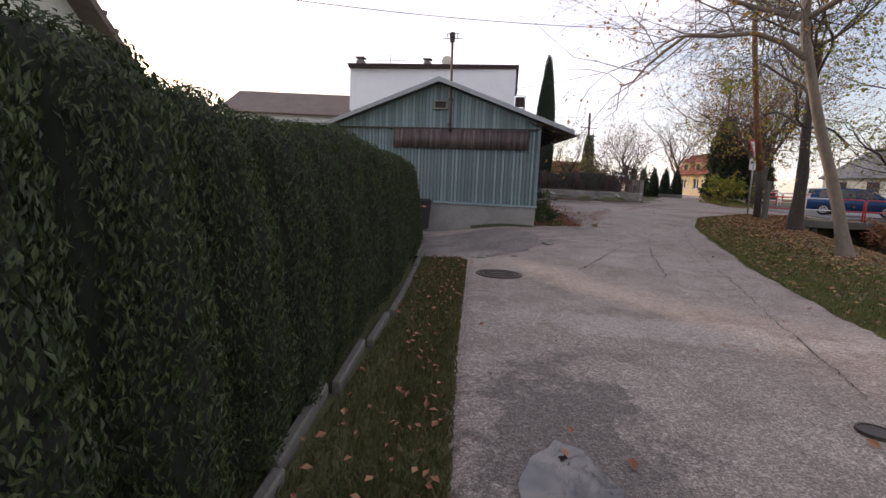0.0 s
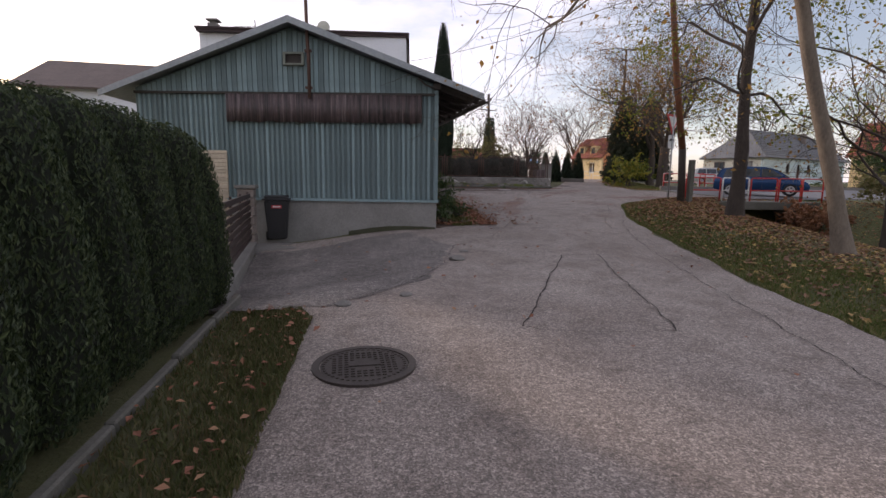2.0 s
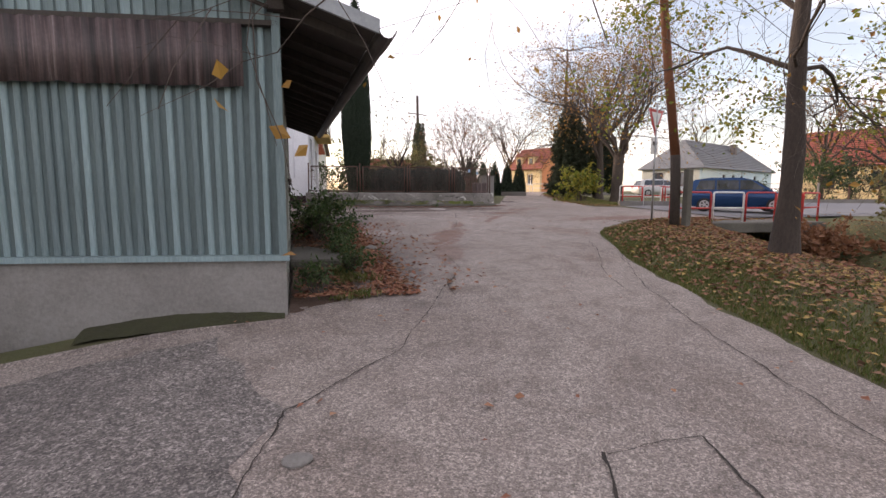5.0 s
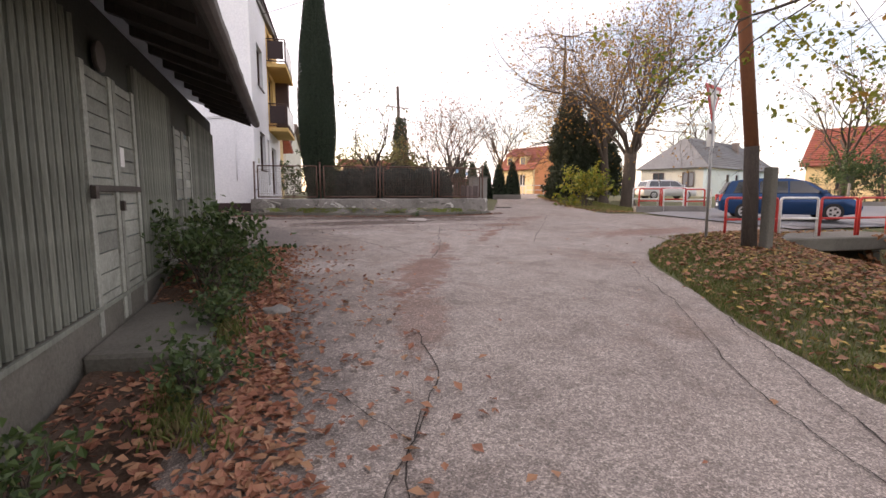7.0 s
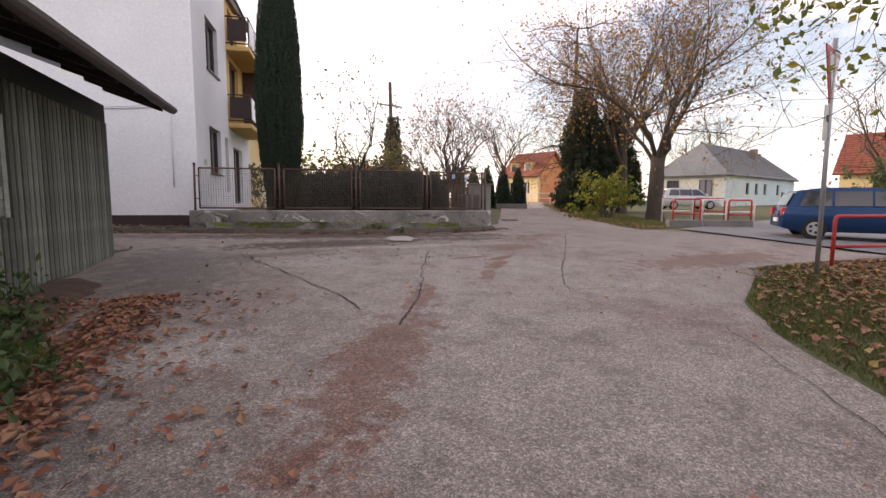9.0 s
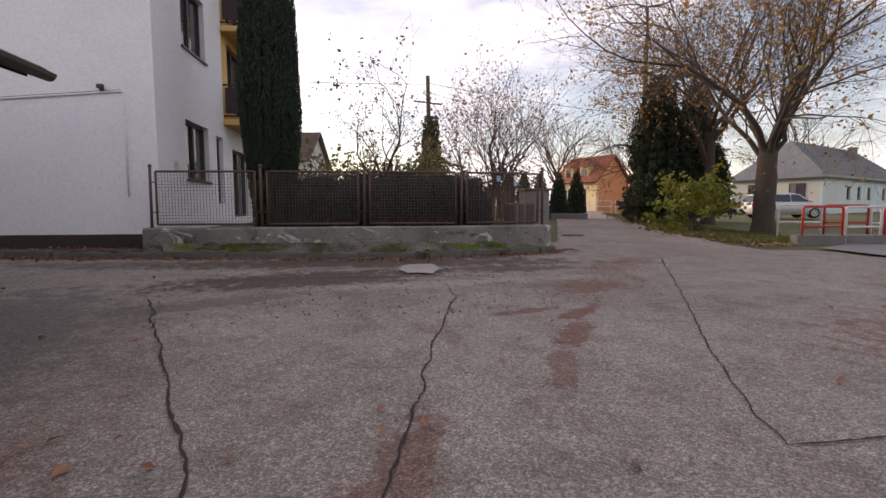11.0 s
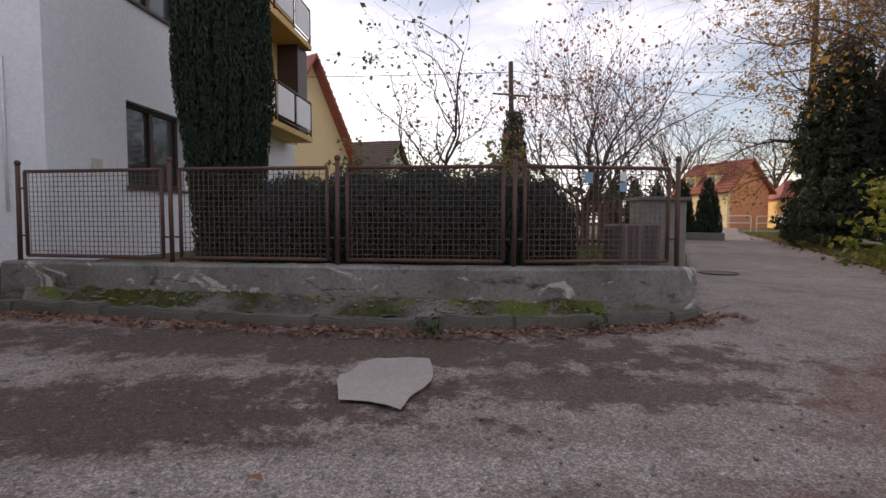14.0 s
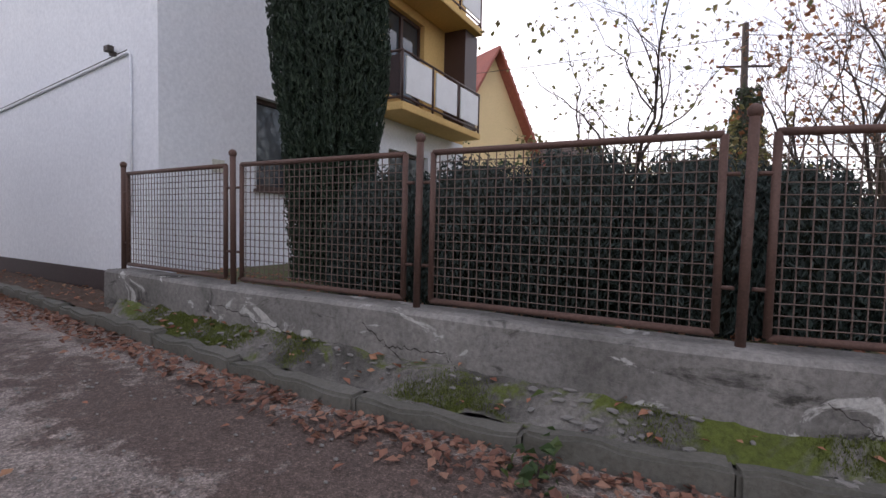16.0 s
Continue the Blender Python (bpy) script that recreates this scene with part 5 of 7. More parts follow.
grass_patch("moss", 28000, 33, mossy, (4.7, 12.5, 29.7, 31.2), "bright green moss cushions on the concrete strip", 0.022, MOSSLEAF, lambda x, y: strip_z(x, y) + 0.004)
leaves_on("fallen_leaves", 340, 34, lambda x, y: near_strip(x, y), (-1.0, 0.45, -0.5, 9.7), "scattered brown leaves on the hedge strip", 0.05, LITTER, lambda x, y: level(x, y) + 0.02)


# ---- trees ----
def grow(r, p, d, length, radius, depth, spec, out, tips):
    """Branch polylines with radii; twig ends are collected for leaves."""
    segs = 5 if depth == 0 else (4 if depth < 3 else 3)
    pts, rad = [Vector(p)], [radius]
    d = Vector(d).normalized()
    end = radius * spec.get("taper", 0.55)
    for s in range(segs):
        wob = spec.get("wob", 0.16) * (0.5 if depth == 0 else 1)
        d = (d + Vector((r.gauss(0, wob), r.gauss(0, wob), r.gauss(0, wob) + spec.get("up", 0.06)))).normalized()
        pts.append(pts[-1] + d * length / segs)
        rad.append(radius + (end - radius) * (s + 1) / segs)
    out.append((depth, pts, rad))
    if depth >= spec["levels"]:
        tips += pts[1:]
        return
    kids = spec["kids"][min(depth, len(spec["kids"]) - 1)]
    for k in range(kids):
        f = r.uniform(spec.get("from", 0.35), 1.0) if k else 1.0
        i = min(segs - 1, int(f * segs))
        q = pts[i].lerp(pts[i + 1], f * segs - i) if f < 1 else pts[-1]
        ang = radians(r.uniform(*spec.get("angle", (25, 55)))) * (0.6 if k == 0 else 1)
        side = d.orthogonal().normalized()
        side.rotate(Matrix.Rotation(r.uniform(0, 2 * math.pi), 3, d))
        nd = d * math.cos(ang) + side * math.sin(ang)
        grow(r, q, nd, length * r.uniform(*spec.get("len", (0.6, 0.85))), max(0.0035, end * r.uniform(0.5, 0.8) if k else end * 0.95), depth + 1, spec, out, tips)


def tubes_mesh(name, lines, material, sides_for):
    verts, faces = [], []
    for depth, pts, rad in lines:
        n = sides_for(depth)
        side = None
        base = len(verts)
        for k, p in enumerate(pts):
            d = (pts[min(k + 1, len(pts) - 1)] - pts[max(k - 1, 0)]).normalized()
            side = d.orthogonal().normalized() if side is None else (side - d * side.dot(d)).normalized()
            u = d.cross(side)
            for a in range(n):
                t = 2 * math.pi * a / n
                verts.append(tuple(p + (side * math.cos(t) + u * math.sin(t)) * rad[k]))
        for k in range(len(pts) - 1):
            for a in range(n):
                b = (a + 1) % n
                faces.append((base + k * n + a, base + k * n + b, base + (k + 1) * n + b, base + (k + 1) * n + a))
    return raw_mesh(name, verts, faces, material, True)


def tree(name, place, trunk, spec, seed, label, bark, twig, leaf=None, leaves=0, leaf_size=0.1, trunk_r=(0.2, 0.14), category="tree", leaf_zone=None):
    """A tree from a trunk line (local points), limbs grown from its upper part, and leaves on the twigs."""
    r = random.Random(seed)
    t = thing(name, Matrix.Translation((place[0], place[1], place[2])), label, category)
    pts = [Vector(p) for p in trunk]
    fine = []
    for a, b in zip(pts, pts[1:]):
        fine += [a.lerp(b, k / 4) for k in range(4)]
    fine.append(pts[-1])
    L = len(fine) - 1
    rad = [trunk_r[0] + (trunk_r[1] - trunk_r[0]) * k / L + (trunk_r[0] * 0.45 * max(0, 1 - k / (0.12 * L + 0.01))) for k in range(L + 1)]
    bm = bmesh.new()
    tube(bm, fine, rad, 14, False)
    for v in bm.verts:
        v.co += Vector((noise.noise(v.co * 3), noise.noise(v.co * 3 + Vector((9, 0, 0))), 0)) * trunk_r[0] * 0.14
    part("trunk", bm, bark, t)
    lines, tips = [], []
    d_end = (fine[-1] - fine[-3]).normalized()
    for start, direction, length, radius in spec["limbs"](r, fine, d_end):
        grow(r, start, direction, length, radius, 1, spec, lines, tips)
    limbs = [x for x in lines if x[0] <= 2]
    twigs = [x for x in lines if x[0] > 2]
    cr = new("crown", tubes_mesh("limbs", limbs, bark, lambda d: 7 if d < 2 else 5))
    cr.parent = t
    if twigs:
        tw = new("twig_mass", tubes_mesh("twigs", twigs, twig, lambda d: 4 if d < 4 else 3))
        tw.parent = t
        tagged(tw, kind='stuff')
    if leaf and leaves and tips:
        rn = np.random.default_rng(seed)
        pool = [p for p in tips if leaf_zone is None or leaf_zone(p)] or tips
        pick = rn.integers(0, len(pool), leaves)
        p = np.array([tuple(pool[i]) for i in pick]) + rn.normal(size=(leaves, 3)) * 0.12
        lf = new("leafage", cards("leaves", p, rn.normal(size=(leaves, 3)), leaf_size * (0.6 + 0.8 * rn.random(leaves)), leaf, rn))
        lf.parent = t
        tagged(lf, kind='stuff')
    return t


def up_limbs(n, lo, spread, length, radius, up=1.0):
    def f(r, fine, d):
        out = []
        for k in range(n):
            q = fine[int(len(fine) * r.uniform(lo, 0.98))] if k else fine[-1]
            a = 2 * math.pi * (k + r.random() * 0.6) / n
            out.append((q, Vector((math.cos(a) * spread, math.sin(a) * spread, up)), length * r.uniform(0.75, 1.15), radius * r.uniform(0.7, 1.0)))
        return out
    return f


SP = lambda **k: dict({"levels": 5, "kids": [4, 4, 3, 3, 2], "wob": 0.14, "up": 0.05}, **k)
gz = lambda x, y: level(x, y) + ditch(x, y) - 0.08
# leaning pale-barked tree on the verge
tree("leaning_tree", (9.5, 10.9, gz(9.5, 10.9)), [(0, 0, 0), (-0.28, 0.1, 1.2), (-0.9, 0.2, 3.0), (-1.5, 0.25, 5.0), (-1.65, 0.2, 6.6)],
     SP(limbs=up_limbs(9, 0.62, 1.35, 2.6, 0.085, 0.55), kids=[5, 5, 4, 3], up=-0.01, wob=0.2, angle=(25, 65)), 3, "leaning pale-barked roadside tree, almost bare, on the verge", BARK_PALE, TWIG, LEAF_GOLD, 900, 0.09, (0.14, 0.085))
tree("roadside_tree", (12.2, 16.3, gz(12.2, 16.3)), [(0, 0, 0), (0.02, 0, 2), (-0.05, 0.05, 4), (0, 0, 6.2)],
     SP(limbs=up_limbs(12, 0.5, 1.2, 2.5, 0.06, 0.75), kids=[5, 4, 4, 3], up=0.0, wob=0.2), 5, "dark-trunked tree with thin yellow-green autumn leaves", BARK_DARK, TWIG, LEAF_GREEN, 9000, 0.1, (0.2, 0.12), leaf_zone=lambda p: p.z > 2.3 and p.x > -1.6)
tree("linden_tree", (22.1, 33.3, gz(22.1, 33.3)), [(0, 0, 0), (-0.03, 0, 1.2), (0.05, 0.05, 2.2), (0.12, 0.1, 2.9)],
     SP(limbs=up_limbs(10, 0.72, 0.62, 3.9, 0.13, 1.0), kids=[5, 5, 5, 4], up=0.05, wob=0.17, angle=(18, 52), taper=0.45, **{"from": 0.2}), 7, "big pollarded linden with many upright bare limbs", BARK, TWIG, LEAF_GOLD, 3800, 0.12, (0.33, 0.29))
tree("linden_tree", (24.9, 38.6, gz(24.9, 38.6)), [(0, 0, 0), (0, 0, 2.0), (-0.1, 0, 4.2)],
     SP(limbs=up_limbs(9, 0.55, 0.8, 3.2, 0.12, 1.0), kids=[5, 4, 4, 3], up=0.05), 8, "bare linden with a few golden leaves behind the big one", BARK, TWIG, LEAF_GOLD, 4600, 0.13, (0.26, 0.2))
tree("larch_tree", (25.0, 43.5, gz(25, 43.5)), [(0, 0, 0), (0, 0, 4), (0.1, 0, 8), (0.1, 0, 11.5)],
     SP(limbs=up_limbs(38, 0.22, 1.5, 2.1, 0.05, 0.1), kids=[5, 4, 3], levels=4, up=-0.03), 9, "tall larch with thin rusty golden needles", BARK, TWIG, LEAF_GOLD, 5200, 0.11, (0.22, 0.06))
tree("apple_tree", (9.9, 37.6, gz(9.9, 37.6)), [(0, 0, 0), (0.05, 0, 0.8), (0, 0.1, 1.9)],
     SP(limbs=up_limbs(8, 0.6, 0.7, 1.75, 0.05, 1.0), kids=[4, 4, 3, 2], levels=5, up=0.05, wob=0.22), 10, "small fruit tree with few large olive leaves", BARK_DARK, BARK_DARK, LEAF_OLIVE, 600, 0.12, (0.13, 0.1))
tree("cherry_tree", (13.3, 36.2, gz(13.3, 36.2)), [(0, 0, 0), (0.1, 0, 0.8), (0.15, 0.1, 1.6)],
     SP(limbs=up_limbs(10, 0.5, 0.65, 1.75, 0.045, 1.0), kids=[5, 4, 3, 3], levels=5, up=0.06, wob=0.16), 11, "twiggy garden tree with a few red leaves", BARK_DARK, BARK_DARK, LEAF_RUST, 1100, 0.09, (0.12, 0.09))
tree("garden_tree", (15.6, 41.0, gz(15.6, 41)), [(0, 0, 0), (0.1, 0, 0.8), (0.0, 0.1, 1.6)],
     SP(limbs=up_limbs(10, 0.5, 0.6, 2.4, 0.06, 1.0), kids=[5, 4, 3], levels=4, up=0.06), 12, "bare twiggy garden tree", BARK, TWIG, LEAF_RUST, 650, 0.1, (0.12, 0.09))
tree("round_tree", (33.0, 68.0, gz(33, 68)), [(0, 0, 0), (0, 0, 2), (0, 0, 4)],
     SP(limbs=up_limbs(12, 0.5, 0.7, 3.4, 0.12, 1.0), kids=[5, 4, 4], levels=4, up=0.05), 13, "distant bare round-crowned tree", BARK, TWIG, None, 0, 0.1, (0.3, 0.2))
tree("verge_tree", (20.0, 16.5, level(20, 16.5) - 0.3), [(0, 0, 0), (0.2, 0, 1.2), (0.5, 0.1, 2.4), (0.9, 0.1, 3.6)],
     SP(limbs=up_limbs(8, 0.4, 1.1, 2.0, 0.06, 0.8), kids=[4, 4, 3], up=0.02, levels=4), 14, "thin tree with yellow-green leaves by the stream", BARK, TWIG, LEAF_GREEN, 1500, 0.12, (0.15, 0.1))
tree("verge_tree", (14.6, 13.9, gz(14.6, 13.9)), [(0, 0, 0), (0.05, 0, 2.2), (-0.1, 0.1, 4.5), (-0.15, 0, 6.5)],
     SP(limbs=up_limbs(10, 0.35, 1.1, 2.2, 0.05, 0.7), kids=[4, 4, 3], up=0.0, wob=0.2, levels=4), 15, "thin dark-trunked tree, nearly bare, on the stream bank", BARK_DARK, TWIG, LEAF_GOLD, 900, 0.1, (0.12, 0.07))
for k, (x, y, s, lf, seed) in enumerate(((31, 24, 1.0, LEAF_RUST, 21), (44, 36, 1.2, LEAF_GOLD, 22), (58, 62, 1.5, None, 23), (70, 40, 1.5, LEAF_OLIVE, 24), (28, 12, 1.0, LEAF_GOLD, 25), (36, 5, 1.2, None, 26), (48, 75, 1.6, LEAF_GOLD, 27))):
    tree("background_tree", (x, y, level(x, y) - 0.2), [(0, 0, 0), (0, 0, 1.6 * s), (0.1, 0, 3.2 * s)],
         SP(limbs=up_limbs(9, 0.5, 0.85, 2.6 * s, 0.09 * s, 1.0), kids=[4, 4, 4], levels=4, up=0.04), seed, "thin leafless tree in the gardens behind", BARK, TWIG, lf, 700 if lf else 0, 0.16, (0.2 * s, 0.14 * s))


# ---- evergreens and bushes ----
def lobed(profile, seed, lumps=0.12, rings=26, sides=22, freq=1.6):
    """A body of revolution with an uneven outline: profile(f) gives (radius, z)."""
    verts, faces = [], []
    for k in range(rings + 1):
        rr, z = profile(k / rings)
        for a in range(sides):
            t = 2 * math.pi * a / sides
            q = Vector((math.cos(t) * freq, math.sin(t) * freq, z * 0.7 + seed))
            s = 1 + lumps * noise.noise(q) + lumps * 0.6 * noise.noise(q * 3)
            verts.append((math.cos(t) * rr * s, math.sin(t) * rr * s, z))
    for k in range(rings):
        for a in range(sides):
            b = (a + 1) % sides
            faces.append((k * sides + a, k * sides + b, (k + 1) * sides + b, (k + 1) * sides + a))
    return verts, faces


def evergreen(name, place, profile, n, size, material, seed, label, category="tree", lumps=0.12, up=(0, 0, 1), group="", spread=0.08, shape="spray", trunk=True):
    t = thing(name, Matrix.Translation(place), label, category, group)
    vs, fs = lobed(profile, seed, lumps)
    ci = 0.9 if lumps < 0.5 else 0.5
    # shrunken near-black body, painted shade behind the sprays
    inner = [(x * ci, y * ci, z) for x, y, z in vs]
    c = new("core", raw_mesh("core", inner, fs, CORE_SHADE, True))
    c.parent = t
    f = new("foliage", foliage_on("foliage", tris_of(vs, fs), n, size, material, seed, up, shape, spread))
    f.parent = t
    tagged(f, kind='stuff')
    if trunk:
        bm = bmesh.new()
        tube(bm, [(0, 0, -0.1), (0, 0, 0.6)], [0.12, 0.1], 8)
        part("trunk", bm, BARK_DARK, t)
    return t


evergreen("cypress", (6.55, 32.25, 1.3), lambda f: (0.54 * (0.55 + 0.45 * smooth(f * 3.0)) * (1 - max(0, (f - 0.35) / 0.65) ** 1.7) + 0.03, 0.3 + f * 8.8), 90000, 0.07, CYPRESS, 3, "tall narrow dark green columnar cypress", lumps=0.14, spread=0.1)
for k in range(5):
    x, y = ((19.0, 48.2), (19.7, 47.3), (20.4, 46.5), (21.15, 45.7), (21.9, 45.0))[k]
    evergreen("thuja", (x, y, level(x, y) - 0.05), lambda f: (0.42 * (1 - f ** 2.2) + 0.02, f * 2.75), 2600, 0.16, CYPRESS, 30 + k, "small dark pointed thuja in a row", group="row of thujas by the lane")
for k, (x, y, rx, h) in enumerate(((7.7, 31.75, 0.62, 1.55), (8.6, 31.65, 0.7, 1.62), (9.5, 31.45, 0.68, 1.66), (10.35, 31.3, 0.55, 1.58), (10.95, 31.2, 0.42, 1.5), (7.1, 32.2, 0.5, 1.5))):
    evergreen("juniper_bush", (x, y, 1.3), lambda f, rx=rx, h=h: (rx * (0.8 + 0.2 * smooth(f * 3)) * (1 - max(0, (f - 0.55) / 0.45) ** 2 * 0.75), f * h), 16000, 0.055, JUNIPER if k != 5 else CYPRESS, 50 + k, "dense blue-green juniper bush behind the fence", "bush", 0.16, spread=0.1, group="junipers behind the fence")


def spruce_profile(f):
    return ((1.3 * (1 - f) ** 0.75 + 0.08) * (0.82 + 0.3 * abs(math.sin(f * 26))), 0.5 + f * 6.4)


evergreen("spruce", (23.4, 40.2, level(23.4, 40.2)), spruce_profile, 30000, 0.2, SPRUCE, 61, "dark drooping spruce beside the lane", lumps=0.6, up=(0, 0, -0.6), spread=0.35)
evergreen("spruce", (26.4, 41.2, level(26.4, 41.2)), lambda f: spruce_profile(f), 24000, 0.2, SPRUCE, 62, "dark drooping spruce beside the lane", lumps=0.6, up=(0, 0, -0.6), spread=0.35)


def bush(name, place, r, h, n, size, material, seed, label, stems=14):
    t = thing(name, Matrix.Translation(place), label, "bush")
    rr = random.Random(seed)
    rn = np.random.default_rng(seed)
    lines, tips = [], []
    for k in range(stems):
        a = 2 * math.pi * rr.random()
        grow(rr, (rr.gauss(0, r * 0.2), rr.gauss(0, r * 0.2), 0), (math.cos(a) * 0.6, math.sin(a) * 0.6, 1.2), h * rr.uniform(0.5, 0.8), 0.016, 1, {"levels": 3, "kids": [3, 3, 2], "wob": 0.25, "up": 0.02}, lines, tips)
    s = new("stem_mass", tubes_mesh("stems", lines, TWIG, lambda d: 4))
    s.parent = t
    tagged(s, kind='stuff')
    pick = rn.integers(0, len(tips), n)
    p = np.array([tuple(tips[i]) for i in pick]) + rn.normal(size=(n, 3)) * 0.09
    lf = new("leafage", cards("leaves", p, rn.normal(size=(n, 3)) + np.array([0, 0, 0.6]), size * (0.6 + 0.8 * rn.random(n)), material, rn))
    lf.parent = t
    tagged(lf, kind='stuff')
    return t


bush("elder_bush", (3.75, 20.6, level(3.75, 20.6)), 0.32, 0.82, 1900, 0.085, BUSHG, 71, "leafy green elder bush beside the shed wall")
bush("elder_bush", (3.8, 21.6, level(3.8, 21.6)), 0.3, 0.45, 900, 0.07, BUSHG, 72, "low leafy weeds beside the shed wall")
bush("weed_clump", (3.95, 17.3, level(3.95, 17.3) + 0.08), 0.3, 0.21, 420, 0.06, BUSHG, 73, "low green weeds by the door step", 8)
bush("weed_clump", (4.0, 18.9, level(4, 18.9) + 0.08), 0.4, 0.18, 420, 0.06, BUSHG, 74, "low green weeds by the door step", 8)
bush("weed_clump", (4.1, 19.8, level(4.1, 19.8) + 0.06), 0.4, 0.24, 420, 0.06, BUSHG, 75, "low green weeds by the door step", 8)
bush("weed_clump", (3.3, 16.2, level(3.3, 16.2) + 0.1), 0.3, 0.27, 320, 0.06, BUSHG, 76, "low straggly weeds at the shed corner", 8)
bush("dandelion_clump", (9.55, 29.62, level(9.55, 29.62)), 0.06, 0.1, 50, 0.08, BUSHG, 77, "dandelion clump growing at the kerb", 5)
bush("dandelion_clump", (11.2, 29.7, level(11.2, 29.7)), 0.06, 0.09, 50, 0.06, BUSHG, 78, "grassy clump growing at the kerb", 5)
for k, (x, y, r, h, n, m, lab) in enumerate(((11.6, 41.5, 1.3, 2.6, 2600, LEAF_OLIVE, "yellowing olive garden shrub"), (9.2, 43, 1.5, 2.8, 2600, LEAF_OLIVE, "dense brown-green garden shrub"), (13.6, 43, 1.2, 2.2, 2200, LEAF_OLIVE, "dense brown-green garden shrub"), (6.0, 42, 1.0, 2.2, 1500, BUSHG, "dense green garden shrub"), (17.2, 44.5, 1.1, 2.2, 2000, IVY, "dark evergreen garden shrub"),
        (20.6, 34.6, 0.8, 1.6, 1600, LEAF_GREEN, "yellow-green suckers at the foot of the linden"), (19.5, 20.2, 1.2, 1.2, 1400, LEAF_RUST, "brambles on the far stream bank"), (21.5, 18.5, 1.3, 1.3, 1400, LEAF_OLIVE, "brambles on the far stream bank"), (17.6, 14.5, 1.2, 1.1, 1300, LEAF_RUST, "brambles on the far stream bank"), (40, 34, 1.8, 2.6, 2400, BUSHG, "green garden shrub by the street"), (44, 33, 1.6, 2.8, 2400, IVY, "dark garden conifer by the street"), (33.5, 22, 1.4, 2.2, 2000, LEAF_RUST, "rusty garden shrub by the street"))):
    bush("garden_shrub", (x, y, level(x, y) + (ditch(x, y) if y < 23 else 0) - 0.1), r, h, n, 0.17, m, 90 + k, lab, 18)


# ---- yard entrance: gate, pillar, stone wall, bin ----
gate = thing("slatted_gate", Matrix.Translation((-1.2, 15.2, 0.0)) @ Matrix.Rotation(radians(5), 4, "Z"), "dark brown horizontal slat gate on a low concrete base", "gate")
GL = 5.2
for k in range(8):
    bm = bmesh.new()
    box(bm, -0.02, 0.02, -GL, -0.1, 0.26 + k * 0.128, 0.26 + k * 0.128 + 0.085)
    part("slat", bevelled(bm, 0.004), GATEBROWN, gate)
for yy in (-0.12, -1.5, -2.9, -4.3, -5.15):
    bm = bmesh.new()
    box(bm, -0.05, -0.015, yy - 0.03, yy + 0.03, 0.2, 1.28)
    part("post", bevelled(bm, 0.004), GATEBROWN, gate)
bm = bmesh.new()
box(bm, -0.1, 0.12, -GL, -0.15, -0.3, 0.2)
part("base", bevelled(bm, 0.02), CONCRETE, gate, "low concrete gate base")
pillar = thing("gate_pillar", Matrix.Translation((-1.3, 15.42, 0.0)), "grey-brown split-block gate pillar with cap", "pillar")
for k in range(7):
    bm = bmesh.new()
    box(bm, -0.17, 0.17, -0.17, 0.17, -0.05 + k * 0.2, 0.14 + k * 0.2)
    bmesh.ops.bevel(bm, geom=bm.edges[:], offset=0.014, segments=1, affect="EDGES")
    bmesh.ops.subdivide_edges(bm, edges=bm.edges[:], cuts=2, use_grid_fill=True)
    for v in bm.verts:
        v.co += Vector((noise.noise(v.co * 9), noise.noise(v.co * 9 + Vector((5, 5, 5))), 0)) * 0.014
    part("block", bm, PILLAR, pillar)
bm = bmesh.new()
box(bm, -0.22, 0.22, -0.22, 0.22, 1.345, 1.42)
part("cap", bevelled(bm, 0.012, 2), CONCRETE, pillar, "flat concrete cap")
bm = bmesh.new()
box(bm, -0.3, 0.75, -0.9, -0.05, -0.1, 0.13)
solid("entrance_slab", bevelled(bm, 0.015), CONCRETE, "flat concrete slab beside the bin", "slab", m=Matrix.Translation((-0.95, 15.4, 0.0)))

# cream split-stone wall, coursed stones
swall = thing("stone_wall", Matrix.Translation((-1.85, 16.25, 0.0)), "cream split-stone garden wall with thin courses", "wall", kind="structure")
bm = bmesh.new()
box(bm, -6.0, -0.02, 0.06, 0.28, -0.1, 2.16)
part("backing", bm, STONECREAM, swall)
rs = random.Random(2)
z = 0.9
stones = []
while z < 2.16:
    h = rs.uniform(0.06, 0.11)
    x = 0.0
    while x > -4.2:
        w = rs.uniform(0.22, 0.5)
        if len(stones) < 290:
            bm = bmesh.new()
            box(bm, x - w + 0.006, x, 0.0 - rs.uniform(0, 0.025), 0.07, z, min(z + h - 0.007, 2.2))
            bmesh.ops.bevel(bm, geom=bm.edges[:], offset=0.008, segments=1, affect="EDGES")
            stones.append(part("stone", bm, STONECREAM, swall))
        x -= w
    z += h


